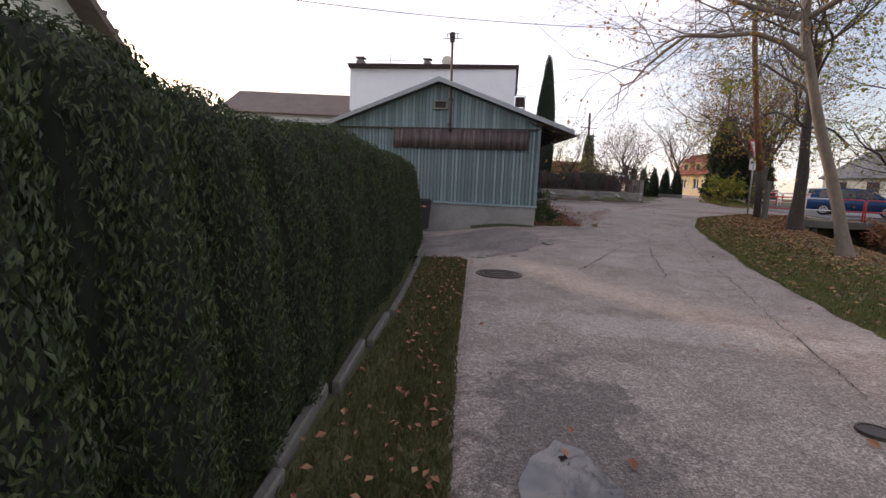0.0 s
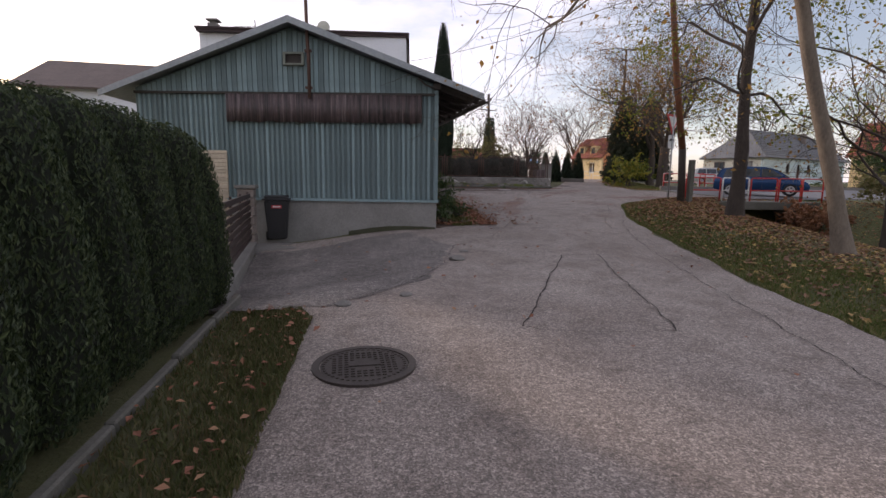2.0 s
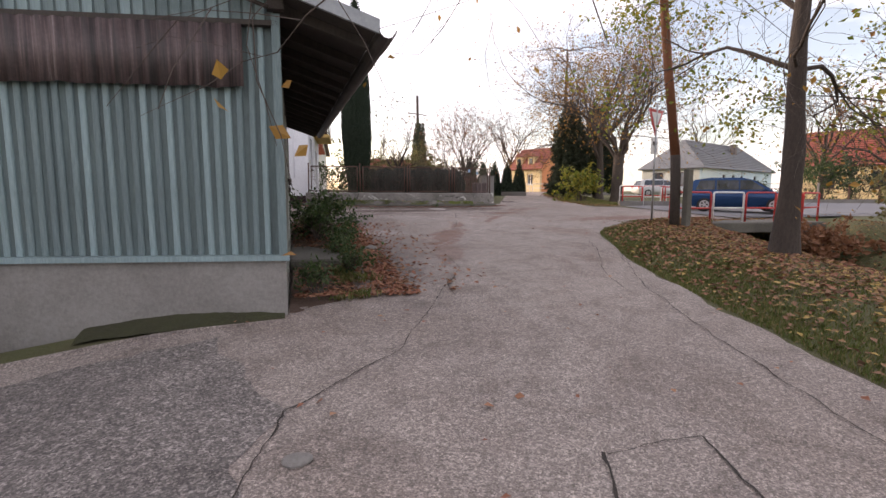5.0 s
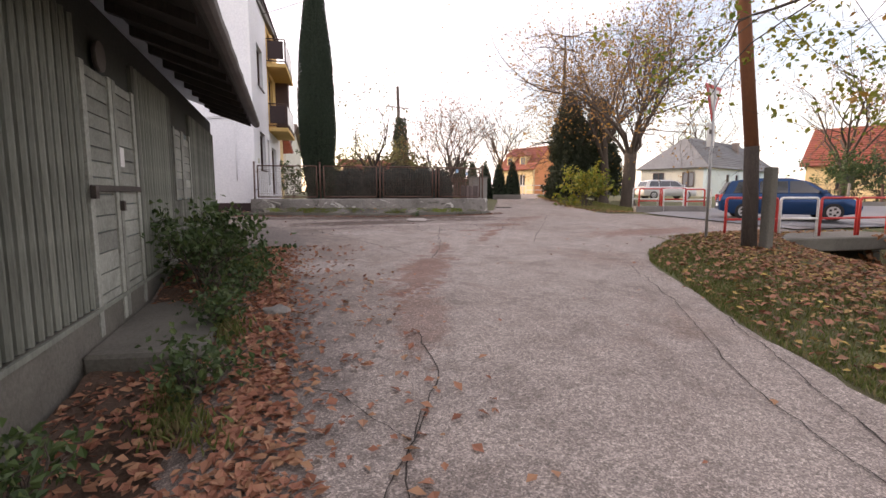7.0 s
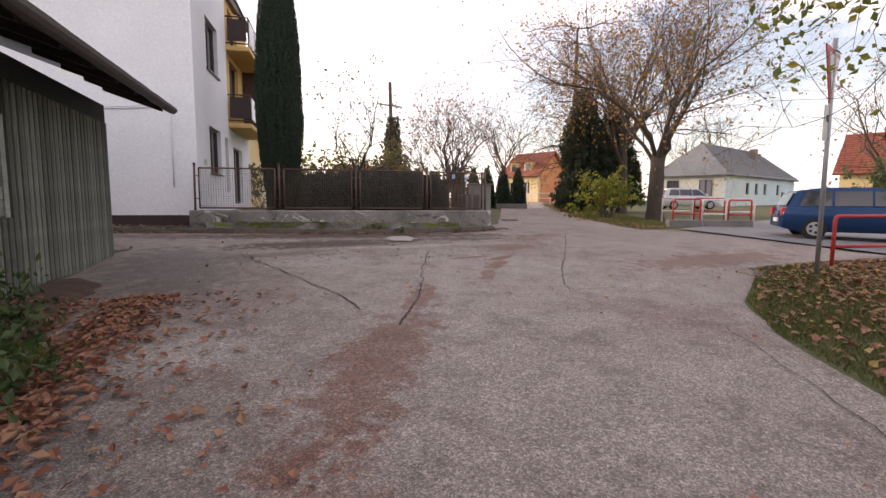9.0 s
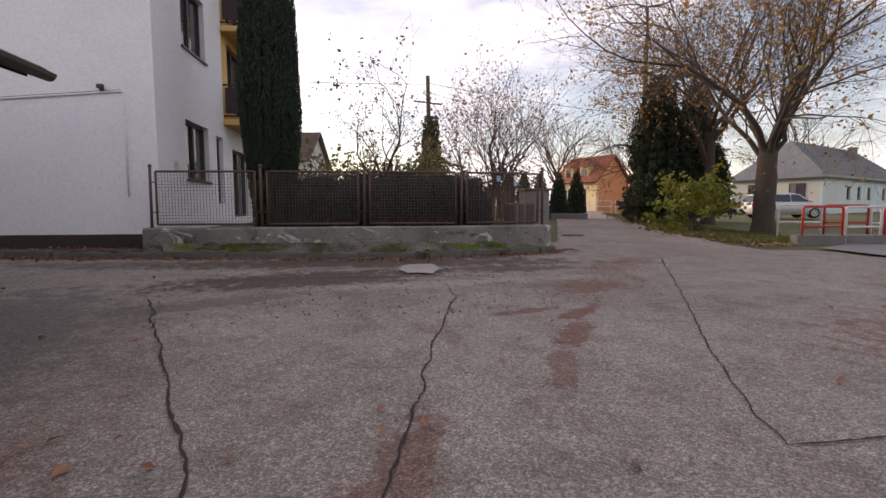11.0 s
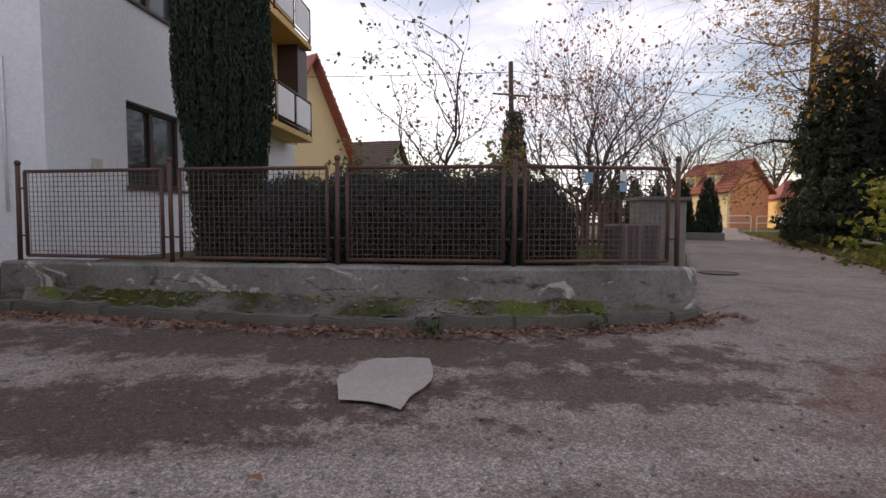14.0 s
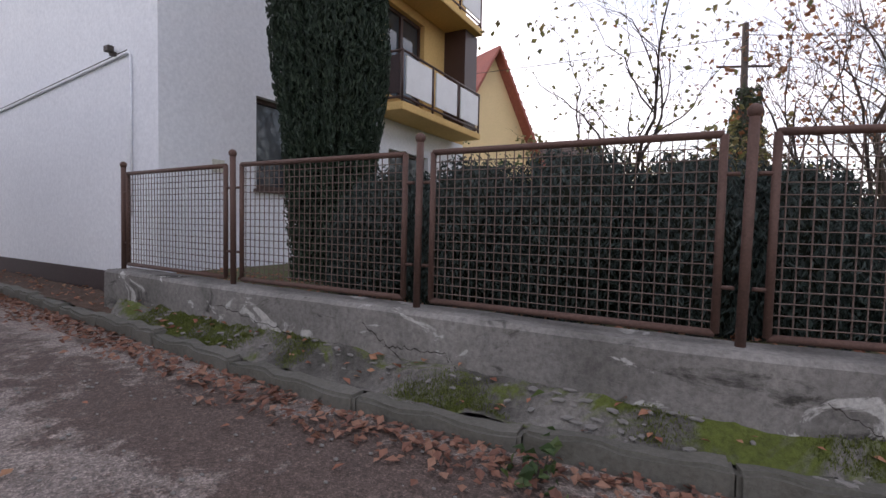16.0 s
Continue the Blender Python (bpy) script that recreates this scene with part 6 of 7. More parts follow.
def wheelie_bin(m):
    b = thing("wheelie_bin", m, "black plastic wheelie bin with a red label", "bin")
    bm = bmesh.new()
    lo = [(-0.2, -0.22), (0.2, -0.22), (0.2, 0.22), (-0.2, 0.22)]
    hi = [(-0.27, -0.3), (0.27, -0.3), (0.27, 0.3), (-0.27, 0.3)]
    a, c = [bm.verts.new((x, y, 0.06)) for x, y in lo], [bm.verts.new((x, y, 0.96)) for x, y in hi]
    for i in range(4):
        bm.faces.new((a[i], a[(i + 1) % 4], c[(i + 1) % 4], c[i]))
    bm.faces.new(a[::-1]), bm.faces.new(c)
    bmesh.ops.bevel(bm, geom=bm.edges[:], offset=0.03, segments=2, affect="EDGES")
    part("body", bm, BINBLACK, b)
    bm = bmesh.new()
    box(bm, -0.31, 0.31, -0.34, 0.36, 0.96, 1.0)
    box(bm, -0.26, 0.26, -0.28, 0.3, 1.0, 1.06)
    lid = part("lid", bevelled(bm, 0.012, 2), BINBLACK, b)
    bm = bmesh.new()
    tube(bm, [(-0.25, 0.38, 0.95), (0.25, 0.38, 0.95)], 0.018, 8)
    part("handle", bm, BINBLACK, b)
    for x in (-0.25, 0.25):
        bm = bmesh.new()
        tube(bm, [(x - 0.03, 0.24, 0.1), (x + 0.03, 0.24, 0.1)], 0.1, 14)
        part("wheel", bm, TYRE, b)
    bm = bmesh.new()
    box(bm, -0.11, 0.11, -0.294, -0.286, 0.78, 0.85)
    lab = part("label", bm, REDLABEL, b, "small red label")
    bm = bmesh.new()
    for k in range(4):
        box(bm, -0.075 + k * 0.04, -0.045 + k * 0.04, -0.298, -0.294, 0.8, 0.83)
    part("lettering", bm, WHITE, lab)
    return b


wheelie_bin(Matrix.Translation((-0.72, 15.85, 0.12)) @ Matrix.Rotation(radians(4), 4, "Z"))


# ---- things in the road surface ----
def ground_disc(name, x, y, r, material, label, studs=True):
    t = thing(name, Matrix.Translation((x, y, level(x, y) + 0.012)), label, "manhole cover")
    bm = bmesh.new()
    for r0_, r1_, z0, z1 in ((r * 0.86, r, -0.05, 0.008),):
        n = 40
        ring = [[bm.verts.new((math.cos(2 * math.pi * a / n) * q, math.sin(2 * math.pi * a / n) * q, z)) for a in range(n)] for q, z in ((r0_, z0), (r0_, z1), (r1_, z1), (r1_, z0))]
        for A, B in zip(ring, ring[1:]):
            for a in range(n):
                bm.faces.new((A[a], A[(a + 1) % n], B[(a + 1) % n], B[a]))
    part("rim", bm, material, t)
    bm = bmesh.new()
    bmesh.ops.create_cone(bm, cap_ends=True, segments=40, radius1=r * 0.84, radius2=r * 0.84, depth=0.05, matrix=Matrix.Translation((0, 0, -0.022)))
    cover = part("cover", bm, material, t)
    if studs:
        bm = bmesh.new()
        s = r * 0.115
        k = int(r / s)
        for i in range(-k, k + 1):
            for j in range(-k, k + 1):
                x0, y0 = i * s, j * s
                if 0.3 * r < math.hypot(x0, y0) < 0.68 * r:
                    q = s * 0.33
                    box(bm, x0 - q, x0 + q, y0 - q * 0.6, y0 + q * 0.6, 0.002, 0.012)
        for a in range(44):
            t0 = 2 * math.pi * a / 44
            c = Vector((math.cos(t0), math.sin(t0), 0)) * r * 0.78
            box(bm, c.x - 0.012, c.x + 0.012, c.y - 0.012, c.y + 0.012, 0.002, 0.01)
        box(bm, -0.12, 0.12, -0.045, 0.045, 0.002, 0.013)
        tagged(part("studs", bm, material, cover), "raised studs", kind="stuff")
    return t


ground_disc("manhole_cover", 0.91, 7.64, 0.39, IRON, "round studded cast-iron manhole cover in the asphalt")
ground_disc("valve_cover", 2.77, 2.66, 0.11, IRON, "small round cast-iron valve cover in the asphalt", False)
ground_disc("manhole_cover", 15.3, 34.0, 0.36, IRON, "round cast-iron manhole cover in the far lane", False)

sheet("concrete_slab", [(8.83, 28.48), (8.92, 28.7), (9.1, 28.9), (9.35, 28.9), (9.54, 28.8), (9.5, 28.4), (9.42, 28.15), (9.28, 27.9), (9.1, 27.95), (8.91, 28.05)], SLABPALE, 0.024, None, "broken pale concrete slab sunk in the dirt", "slab", "", 0.1, 0.04)


def patch(outline, material, lift=0.006, rough=0.14, name="patch"):
    return sheet(name, outline, material, lift, road, "", "", "", rough, 0.1)


WATER = glass("puddle_water", (0.03, 0.03, 0.035))
patch([(0.3, 1.3), (0.33, 1.95), (0.42, 2.25), (0.6, 2.4), (0.78, 2.3), (0.85, 1.95), (0.8, 1.3)], WATER, 0.011, 0.1, "puddle")
patch([(-0.9, 9.6), (-0.9, 14.2), (0.5, 14.3), (2.2, 14.6), (2.8, 13.0), (2.2, 11.2), (1.75, 10.4), (1.07, 9.85), (0.6, 9.5), (0.0, 9.4)], PATCH_DARK, 0.005, 0.2)


def crack(line, w=0.02):
    """A ragged dark crack line lying in the road."""
    pts = along(line, 0.07)
    verts, faces = [], []
    for k, p in enumerate(pts):
        d = (pts[min(k + 1, len(pts) - 1)] - pts[max(k - 1, 0)]).normalized()
        nr = Vector((-d.y, d.x, 0))
        q = p + nr * (0.05 * noise.noise(Vector((p.x * 2.5, p.y * 2.5, 3))) + 0.02 * noise.noise(Vector((p.x * 11, p.y * 11, 3))))
        ww = 0.62 * w * (0.4 + 1.2 * abs(noise.noise(Vector((p.x * 6, p.y * 6, 8)))))
        for s in (-1, 1):
            v = q + nr * s * ww
            verts.append((v.x, v.y, level(v.x, v.y) + 0.012 * noise.noise(Vector((v.x * 0.9, v.y * 0.9, 1))) + 0.004 * noise.noise(Vector((v.x * 5, v.y * 5, 1))) + 0.011))
    for k in range(len(pts) - 1):
        faces.append((2 * k, 2 * k + 1, 2 * k + 3, 2 * k + 2))
    ob = new("crack", raw_mesh("crack", verts, faces, CRACK))
    ob.parent = road
    return ob


for line, w in (([(4.6, 11.95), (3.55, 10.2), (2.7, 8.75), (2.44, 8.34)], 0.02), ([(2.44, 8.34), (2.56, 8.2), (3.28, 8.03), (3.86, 7.95)], 0.009), ([(3.86, 7.95), (4.25, 9.0), (4.7, 10.4), (5.3, 11.9)], 0.017), ([(4.6, 11.95), (5.3, 11.9)], 0.007),
        ([(9.2, 17.37), (7.82, 15.17), (6.6, 12.3), (5.6, 9.6), (5.2, 8.4), (4.85, 7.48), (4.0, 5.4), (3.2, 3.2)], 0.014), ([(2.86, 13.0), (2.3, 11.4), (1.8, 10.5), (1.07, 9.9), (0.5, 9.4)], 0.012), ([(5.37, 16.5), (3.87, 13.9), (2.86, 13.0)], 0.01),
        ([(5.8, 17.92), (5.68, 17.05), (5.41, 16.49), (5.15, 16.12), (5.0, 15.5)], 0.012), ([(4.41, 17.2), (4.89, 16.91), (5.16, 16.18)], 0.008), ([(10.48, 20.49), (9.07, 17.91), (7.85, 16.13), (7.4, 15.0)], 0.012), ([(5.49, 27.0), (6.33, 24.5), (6.8, 23.1), (7.0, 22.2)], 0.022), ([(9.25, 26.8), (9.16, 26.2), (8.9, 25.6), (8.4, 24.4), (8.2, 23.75), (7.77, 22.55), (7.2, 21.5)], 0.019),
        ([(14.67, 29.3), (12.42, 26.1), (10.58, 23.56), (10.03, 22.71), (9.9, 22.4), (10.6, 22.3)], 0.016), ([(12.0, 30.0), (14.2, 31.3), (16.2, 31.6)], 0.012), ([(6.9, 9.9), (6.4, 10.4), (6.2, 11.0)], 0.01)):
    crack(line, w)
# loose stones and twigs on the asphalt
rp = random.Random(9)
bm = bmesh.new()
for k in range(900):
    y = rp.uniform(25.5, 29.8)
    x = rp.uniform(5.5, 12.3)
    s = rp.uniform(0.004, 0.017)
    q = level(x, y) + 0.012
    bmesh.ops.create_icosphere(bm, subdivisions=1, radius=s, matrix=Matrix.Translation((x, y, q)) @ Matrix.Diagonal((1, rp.uniform(0.6, 1), 0.6, 1)))
solid("gravel", bm, CONCRETE, "loose grey gravel on the broken asphalt", "gravel", "stuff")
for k, (x, y, s) in enumerate(((2.62, 11.75, 0.14), (2.9, 12.4, 0.09), (0.75, 9.45, 0.1), (4.55, 18.9, 0.16), (1.5, 9.7, 0.08))):
    bm = bmesh.new()
    bmesh.ops.create_icosphere(bm, subdivisions=2, radius=s)
    for v in bm.verts:
        v.co = Vector((v.co.x, v.co.y * 0.75, v.co.z * 0.4)) + v.co * 0.25 * noise.noise(v.co * 9 + Vector((k, 0, 0)))
    solid("stone", bm, CONCRETE, "small grey stone lying on the asphalt", "stone", m=Matrix.Translation((x, y, level(x, y) + s * 0.18)))

# flaked render and cracks on the fence wall
def wall_point(s):
    """Point on the front of the fence wall s metres along it, and its outward normal."""
    acc = 0.0
    for a, b in zip(FP, FP[1:]):
        a, b = Vector((*a, 0)), Vector((*b, 0))
        L = (b - a).length
        if acc + L >= s:
            d = (b - a) / L
            return a + d * (s - acc) + Vector((d.y, -d.x, 0)) * 0.178, Vector((d.y, -d.x, 0)), d
        acc += L
    return Vector((*FP[-1], 0)), Vector((0, -1, 0)), Vector((1, 0, 0))


PALE = surf("pale_lime_render", (0.5, 0.49, 0.46), (0.35, 0.34, 0.32), (0.6, 0.58, 0.55), 4, 30, 0.95, 0, 0.5, 0.01)
rw = random.Random(31)
for s0, z0, s1, z1 in ((3.9, 1.64, 4.45, 1.3), (4.45, 1.3, 5.3, 1.27), (2.2, 1.6, 3.2, 1.45), (5.3, 1.27, 8.0, 1.26), (4.1, 1.5, 4.6, 1.52), (1.0, 1.26, 3.9, 1.27), (6.6, 1.6, 7.0, 1.3), (4.6, 1.52, 4.75, 1.36)):
    bm = bmesh.new()
    prev = None
    n = 26
    for k in range(n + 1):
        c, nr, d = wall_point(s0 + (s1 - s0) * k / n)
        z = z0 + (z1 - z0) * k / n + 0.04 * noise.noise(Vector((k * 0.6, s0, 0)))
        w = 0.002 + 0.006 * abs(noise.noise(Vector((k * 0.9, s1, 2))))
        a, b = bm.verts.new(c + nr * 0.011 + Vector((0, 0, z - w))), bm.verts.new(c + nr * 0.011 + Vector((0, 0, z + w)))
        if prev:
            bm.faces.new((prev[0], a, b, prev[1]))
        prev = (a, b)
    part("crack", bm, CRACK, fwall)
# tags wired to the fence
for x, y, z, w, h, m in ((11.31, 30.2, 2.77, 0.09, 0.12, "blue"), (11.71, 30.22, 2.79, 0.07, 0.1, "white"), (11.71, 30.215, 2.67, 0.08, 0.1, "blue")):
    bm = bmesh.new()
    box(bm, -w / 2, w / 2, -0.004, 0.004, -h / 2, h / 2)
    BL = plain("pale_blue_tag", (0.22, 0.38, 0.55), 0.5) if m == "blue" else WHITE
    t = solid("fence_tag", bm, BL, "small plastic sign wired to the fence", "sign", m=Matrix.Translation((x, y, z)), group="signs on the fence")
# raised garden behind the wall
bm = bmesh.new()
edge = [(4.62, 31.5), (6.5, 31.02), (8.5, 30.7), (10.5, 30.38), (12.4, 30.47), (12.75, 31.2), (13.2, 32.6), (16.3, 40.0), (5.7, 40.0)]
hi, lo = [bm.verts.new((x, y, 1.7)) for x, y in edge], [bm.verts.new((x, y, 0.9)) for x, y in edge]
bm.faces.new(hi)
for i in range(len(edge)):
    j = (i + 1) % len(edge)
    bm.faces.new((lo[i], lo[j], hi[j], hi[i]))
solid("garden_ground", bm, SOIL, "raised grassy garden ground behind the fence wall", "ground", "structure")
grass_patch("grass", 5000, 29, lambda x, y: 1.0 if x < 12.6 + (y - 31) * 0.42 else 0.0, (10.9, 14.5, 31.0, 36.0), "green lawn behind the fence", 0.08, None, lambda x, y: 1.69)
leaves_on("fallen_leaves", 900, 30, lambda x, y: 1.0 if 0.2 < y - float(np.interp(x, [p[0] for p in FP], [p[1] for p in FP])) < 1.2 else 0.0, (4.8, 12.3, 30.4, 32.6), "dry leaves on the garden soil behind the fence", 0.06, LITTER, lambda x, y: 1.695)
# garden: box, shed panel, rail fence
bm = bmesh.new()
box(bm, -0.28, 0.28, -0.25, 0.25, 0, 0.54)
solid("garden_box", bevelled(bm, 0.02), SHEET_BROWN, "dark brown wooden garden box behind the fence", "box", m=Matrix.Translation((12.2, 31.05, 1.71)))
bm = bmesh.new()
box(bm, -0.3, 0.3, -0.3, 0.3, -0.5, 0.0)
solid("garden_plinth", bevelled(bm, 0.02), CONCRETE_DARK, "concrete base under the garden box", "base", m=Matrix.Translation((12.2, 31.05, 1.705)))
gs = thing("meter_cabinet", Matrix.Translation((12.85, 31.65, 1.2)), "grey concrete meter cabinet at the end of the fence", "cabinet")
bm = bmesh.new()
box(bm, -0.33, 0.33, -0.18, 0.2, 0, 1.38)
part("body", bevelled(bm, 0.015), CONCRETE, gs)
bm = bmesh.new()
box(bm, -0.37, 0.37, -0.24, 0.26, 1.38, 1.43)
part("cover", bevelled(bm, 0.01), CONCRETE_DARK, gs)
lf = thing("lath_fence", Matrix.Translation((12.9, 33.0, 1.62)), "low brown lath fence in the garden", "fence")
for k in range(22):
    bm = bmesh.new()
    box(bm, -0.02, 0.02, k * 0.32, k * 0.32 + 0.07, 0, 1.05)
    part("lath", bm, RUST, lf)
for z in (0.25, 0.85):
    bm = bmesh.new()
    box(bm, 0.02, 0.05, 0, 6.9, z, z + 0.06)
    part("rail", bm, RUST, lf)

# ---- bridge, railings, sign, pole ----
bm = bmesh.new()
v = []
for z in (0.5, 0.85):
    for x, y in ((14.6, 21.85), (20.8, 20.9), (21.2, 23.6), (14.8, 23.6)):
        v.append(bm.verts.new((x, y, z + 0.0)))
for q in ((3, 2, 1, 0), (4, 5, 6, 7), (0, 1, 5, 4), (1, 2, 6, 5), (2, 3, 7, 6), (3, 0, 4, 7)):
    bm.faces.new([v[i] for i in q])
bridge = thing("bridge", Matrix(), "small concrete road bridge over the stream", "bridge", kind="structure")
part("deck", bevelled(bm, 0.03), CONCRETE_DARK, bridge)
for x in (14.9, 20.6):
    bm = bmesh.new()
    box(bm, x - 0.4, x + 0.4, 21.9, 23.4, -1.3, 0.5)
    part("abutment", bm, CONCRETE_DARK, bridge)
bm = bmesh.new()
box(bm, 17.0, 17.3, 21.7, 23.2, -1.3, 0.5)
part("pier", bm, CONCRETE_DARK, bridge)
bm = bmesh.new()
box(bm, 14.6, 21.0, 23.4, 23.6, -1.5, 0.5)
part("back_wall", bm, TIMBER_DARK, bridge)


def rail_loop(p0, p1, material, colour, h=0.98, low=0.45, z=None):
    a, b = Vector((p0[0], p0[1], 0)), Vector((p1[0], p1[1], 0))
    L = (b - a).length
    d = (b - a) / L
    z = level(a.x, a.y) if z is None else z
    t = thing("guard_rail", Matrix.Translation((a.x, a.y, z)) @ Matrix.Rotation(math.atan2(d.y, d.x), 4, "Z"), colour + " painted tubular steel guard rail by the bridge", "railing", "painted guard rails")
    bm = bmesh.new()
    c = 0.07
    tube(bm, [(0, 0, -0.15), (0, 0, h - c), (c * 0.3, 0, h - c * 0.3), (c, 0, h), (L - c, 0, h), (L - c * 0.3, 0, h - c * 0.3), (L, 0, h - c), (L, 0, -0.15)], 0.032, 8)
    part("hoop", bm, material, t)
    bm = bmesh.new()
    tube(bm, [(0, 0, low), (L, 0, low)], 0.028, 8)
    part("lower_bar", bm, material, t)
    return t


SR = [(15.15, 22.25), (16.75, 22.0), (18.0, 21.8), (19.25, 21.6), (20.4, 21.5), (22.5, 22.3)]
for k, (a, b) in enumerate(zip(SR, SR[1:])):
    d = (Vector(b) - Vector(a)).normalized() * 0.05
    rail_loop((a[0] + d.x, a[1] + d.y), (b[0] - d.x, b[1] - d.y), RAILWHITE if k in (1,) else RAILRED, "white" if k == 1 else "red", z=0.86)
NR = [(20.1, 30.4), (21.15, 30.05), (22.1, 29.75), (23.0, 29.45)]
for k, (a, b) in enumerate(zip(NR, NR[1:])):
    rail_loop(a, (b[0] - 0.08, b[1] + 0.03), RAILWHITE if k == 1 else RAILRED, "white" if k == 1 else "red")
NR2 = [(21.4, 32.2), (22.6, 31.7), (23.8, 31.2), (25.0, 30.8)]
for k, (a, b) in enumerate(zip(NR2, NR2[1:])):
    rail_loop(a, (b[0] - 0.08, b[1] + 0.03), RAILRED if k == 1 else RAILWHITE, "red" if k == 1 else "white")
bm = bmesh.new()
box(bm, 0, 3.2, -0.15, 0.15, -0.4, 0.22)
solid("culvert_wall", bevelled(bm, 0.02), CONCRETE, "low pale concrete culvert wall by the rails", "wall", "structure", Matrix.Translation((20.0, 30.55, level(20, 30.5))) @ Matrix.Rotation(radians(-18), 4, "Z"))

sp = thing("give_way_sign", Matrix.Translation((14.0, 21.75, gz(14.0, 21.75))), "give way sign on a grey steel post, seen edge on", "road sign")
bm = bmesh.new()
tube(bm, [(0, 0, 0), (-0.02, 0, 3.6)], 0.033, 10)
part("post", bm, STEEL, sp)
TRI = Matrix.Translation((-0.05, 0, 0)) @ Matrix.Rotation(radians(20), 4, "Z")
for s, y0, m, nm in ((0.45, 0.0, RAILRED, "border"), (0.3, -0.012, RAILWHITE, "face")):
    bm = bmesh.new()
    c = Vector((0, 0, 3.18))
    pts = [Vector((-s, 0, s * 0.577)), Vector((s, 0, s * 0.577)), Vector((0, 0, -s * 1.155))]
    a = [bm.verts.new(c + p + Vector((0, y0 - 0.008, 0))) for p in pts]
    b = [bm.verts.new(c + p + Vector((0, y0 + 0.008, 0))) for p in pts]
    bm.faces.new(a), bm.faces.new(b[::-1])
    for i in range(3):
        bm.faces.new((a[i], b[i], b[(i + 1) % 3], a[(i + 1) % 3]))
    part(nm, on(TRI, bm), m, sp)
bm = bmesh.new()
box(bm, -0.2, 0.2, -0.01, 0.01, 2.1, 2.62)
pl = part("lower_plate", on(TRI, bm), RAILWHITE, sp)
bm = bmesh.new()
box(bm, -0.13, 0.13, -0.016, -0.01, 2.38, 2.48)
part("plate_mark", on(TRI, bm), IRON, pl)

# orange-brown wood with the warm sunlight on the shaft mixed into its colour
POLEWOOD = surf("sunlit_orange_weathered_pole", (0.22, 0.085, 0.04), (0.13, 0.05, 0.028), (0.3, 0.13, 0.065), 1.5, 20, 0.85, 0, 0.4, 0.005, 0, (4, 4, 0.4))
up = thing("utility_pole", Matrix.Translation((13.45, 20.35, gz(13.4, 20.3))), "leaning wooden utility pole strapped to a concrete stub", "pole")
bm = bmesh.new()
tube(bm, [(-0.05, 0, 2.0), (-0.5, 0, 4.4), (-0.85, 0, 6.6), (-1.1, 0, 8.4)], [0.125, 0.115, 0.105, 0.095], 14)
part("shaft", bm, POLEWOOD, up)
# lower length coloured dark as the unlit part of the pole
bm = bmesh.new()
tube(bm, [(0.08, 0, -0.3), (0.02, 0, 1.0), (-0.052, 0, 2.02)], [0.14, 0.135, 0.13], 14)
part("shaded_foot", bm, BARK_DARK, up, "foot of the pole, coloured dark where the sun misses it")
bm = bmesh.new()
box(bm, 0.16, 0.34, -0.3, -0.12, -0.5, 1.62)
part("concrete_stub", bevelled(bm, 0.015), CONCRETE_DARK, up)

ip = thing("ivy_pole", Matrix.Translation((13.42, 45.15, level(13.4, 45))), "grey utility pole overgrown with ivy", "pole")
bm = bmesh.new()
tube(bm, [(0, 0, 0), (-0.15, 0, 7.4)], [0.14, 0.1], 10)
part("shaft", bm, TWIG, ip)
bm = bmesh.new()
tube(bm, [(-0.9, 0, 6.1), (0.6, 0, 6.0)], 0.04, 6)
part("crossarm", bm, TWIG, ip)
vs, fs = lobed(lambda f: (0.5 * (1 - f) ** 0.6 + 0.12, f * 5.4), 8, 0.4)
iv = new("ivy", foliage_on("ivy", tris_of(vs, fs), 5200, 0.17, IVY, 44, spread=0.14, shape="leaf"))
iv.parent = ip


def wire(a, b, sag, r=0.012):
    c = bpy.data.curves.new("wire", "CURVE")
    c.dimensions, c.bevel_depth = "3D", r
    s = c.splines.new("POLY")
    s.points.add(20)
    for k in range(21):
        f = k / 20
        p = Vector(a).lerp(Vector(b), f)
        s.points[k].co = (p.x, p.y, p.z - sag * 4 * f * (1 - f), 1)
    c.materials.append(IRON)
    return tagged(new("overhead_wire", c), "thin dark overhead wire", "wire", "overhead wires")


wire((13.3, 45.15, 8.6), (45, 48, 8.4), 0.7)
wire((13.3, 45.15, 8.55), (-30, 46, 9.2), 0.7)
wire((13.0, 45.15, 8.2), (60, 72, 9.0), 0.9)
wire((-12, 14, 7.4), (12.6, 20.4, 8.6), 0.6)
wire((12.4, 20.35, 8.7), (40, 30, 8.0), 0.6)
wire((12.4, 20.35, 8.6), (4.8, 33, 8.4), 0.3)


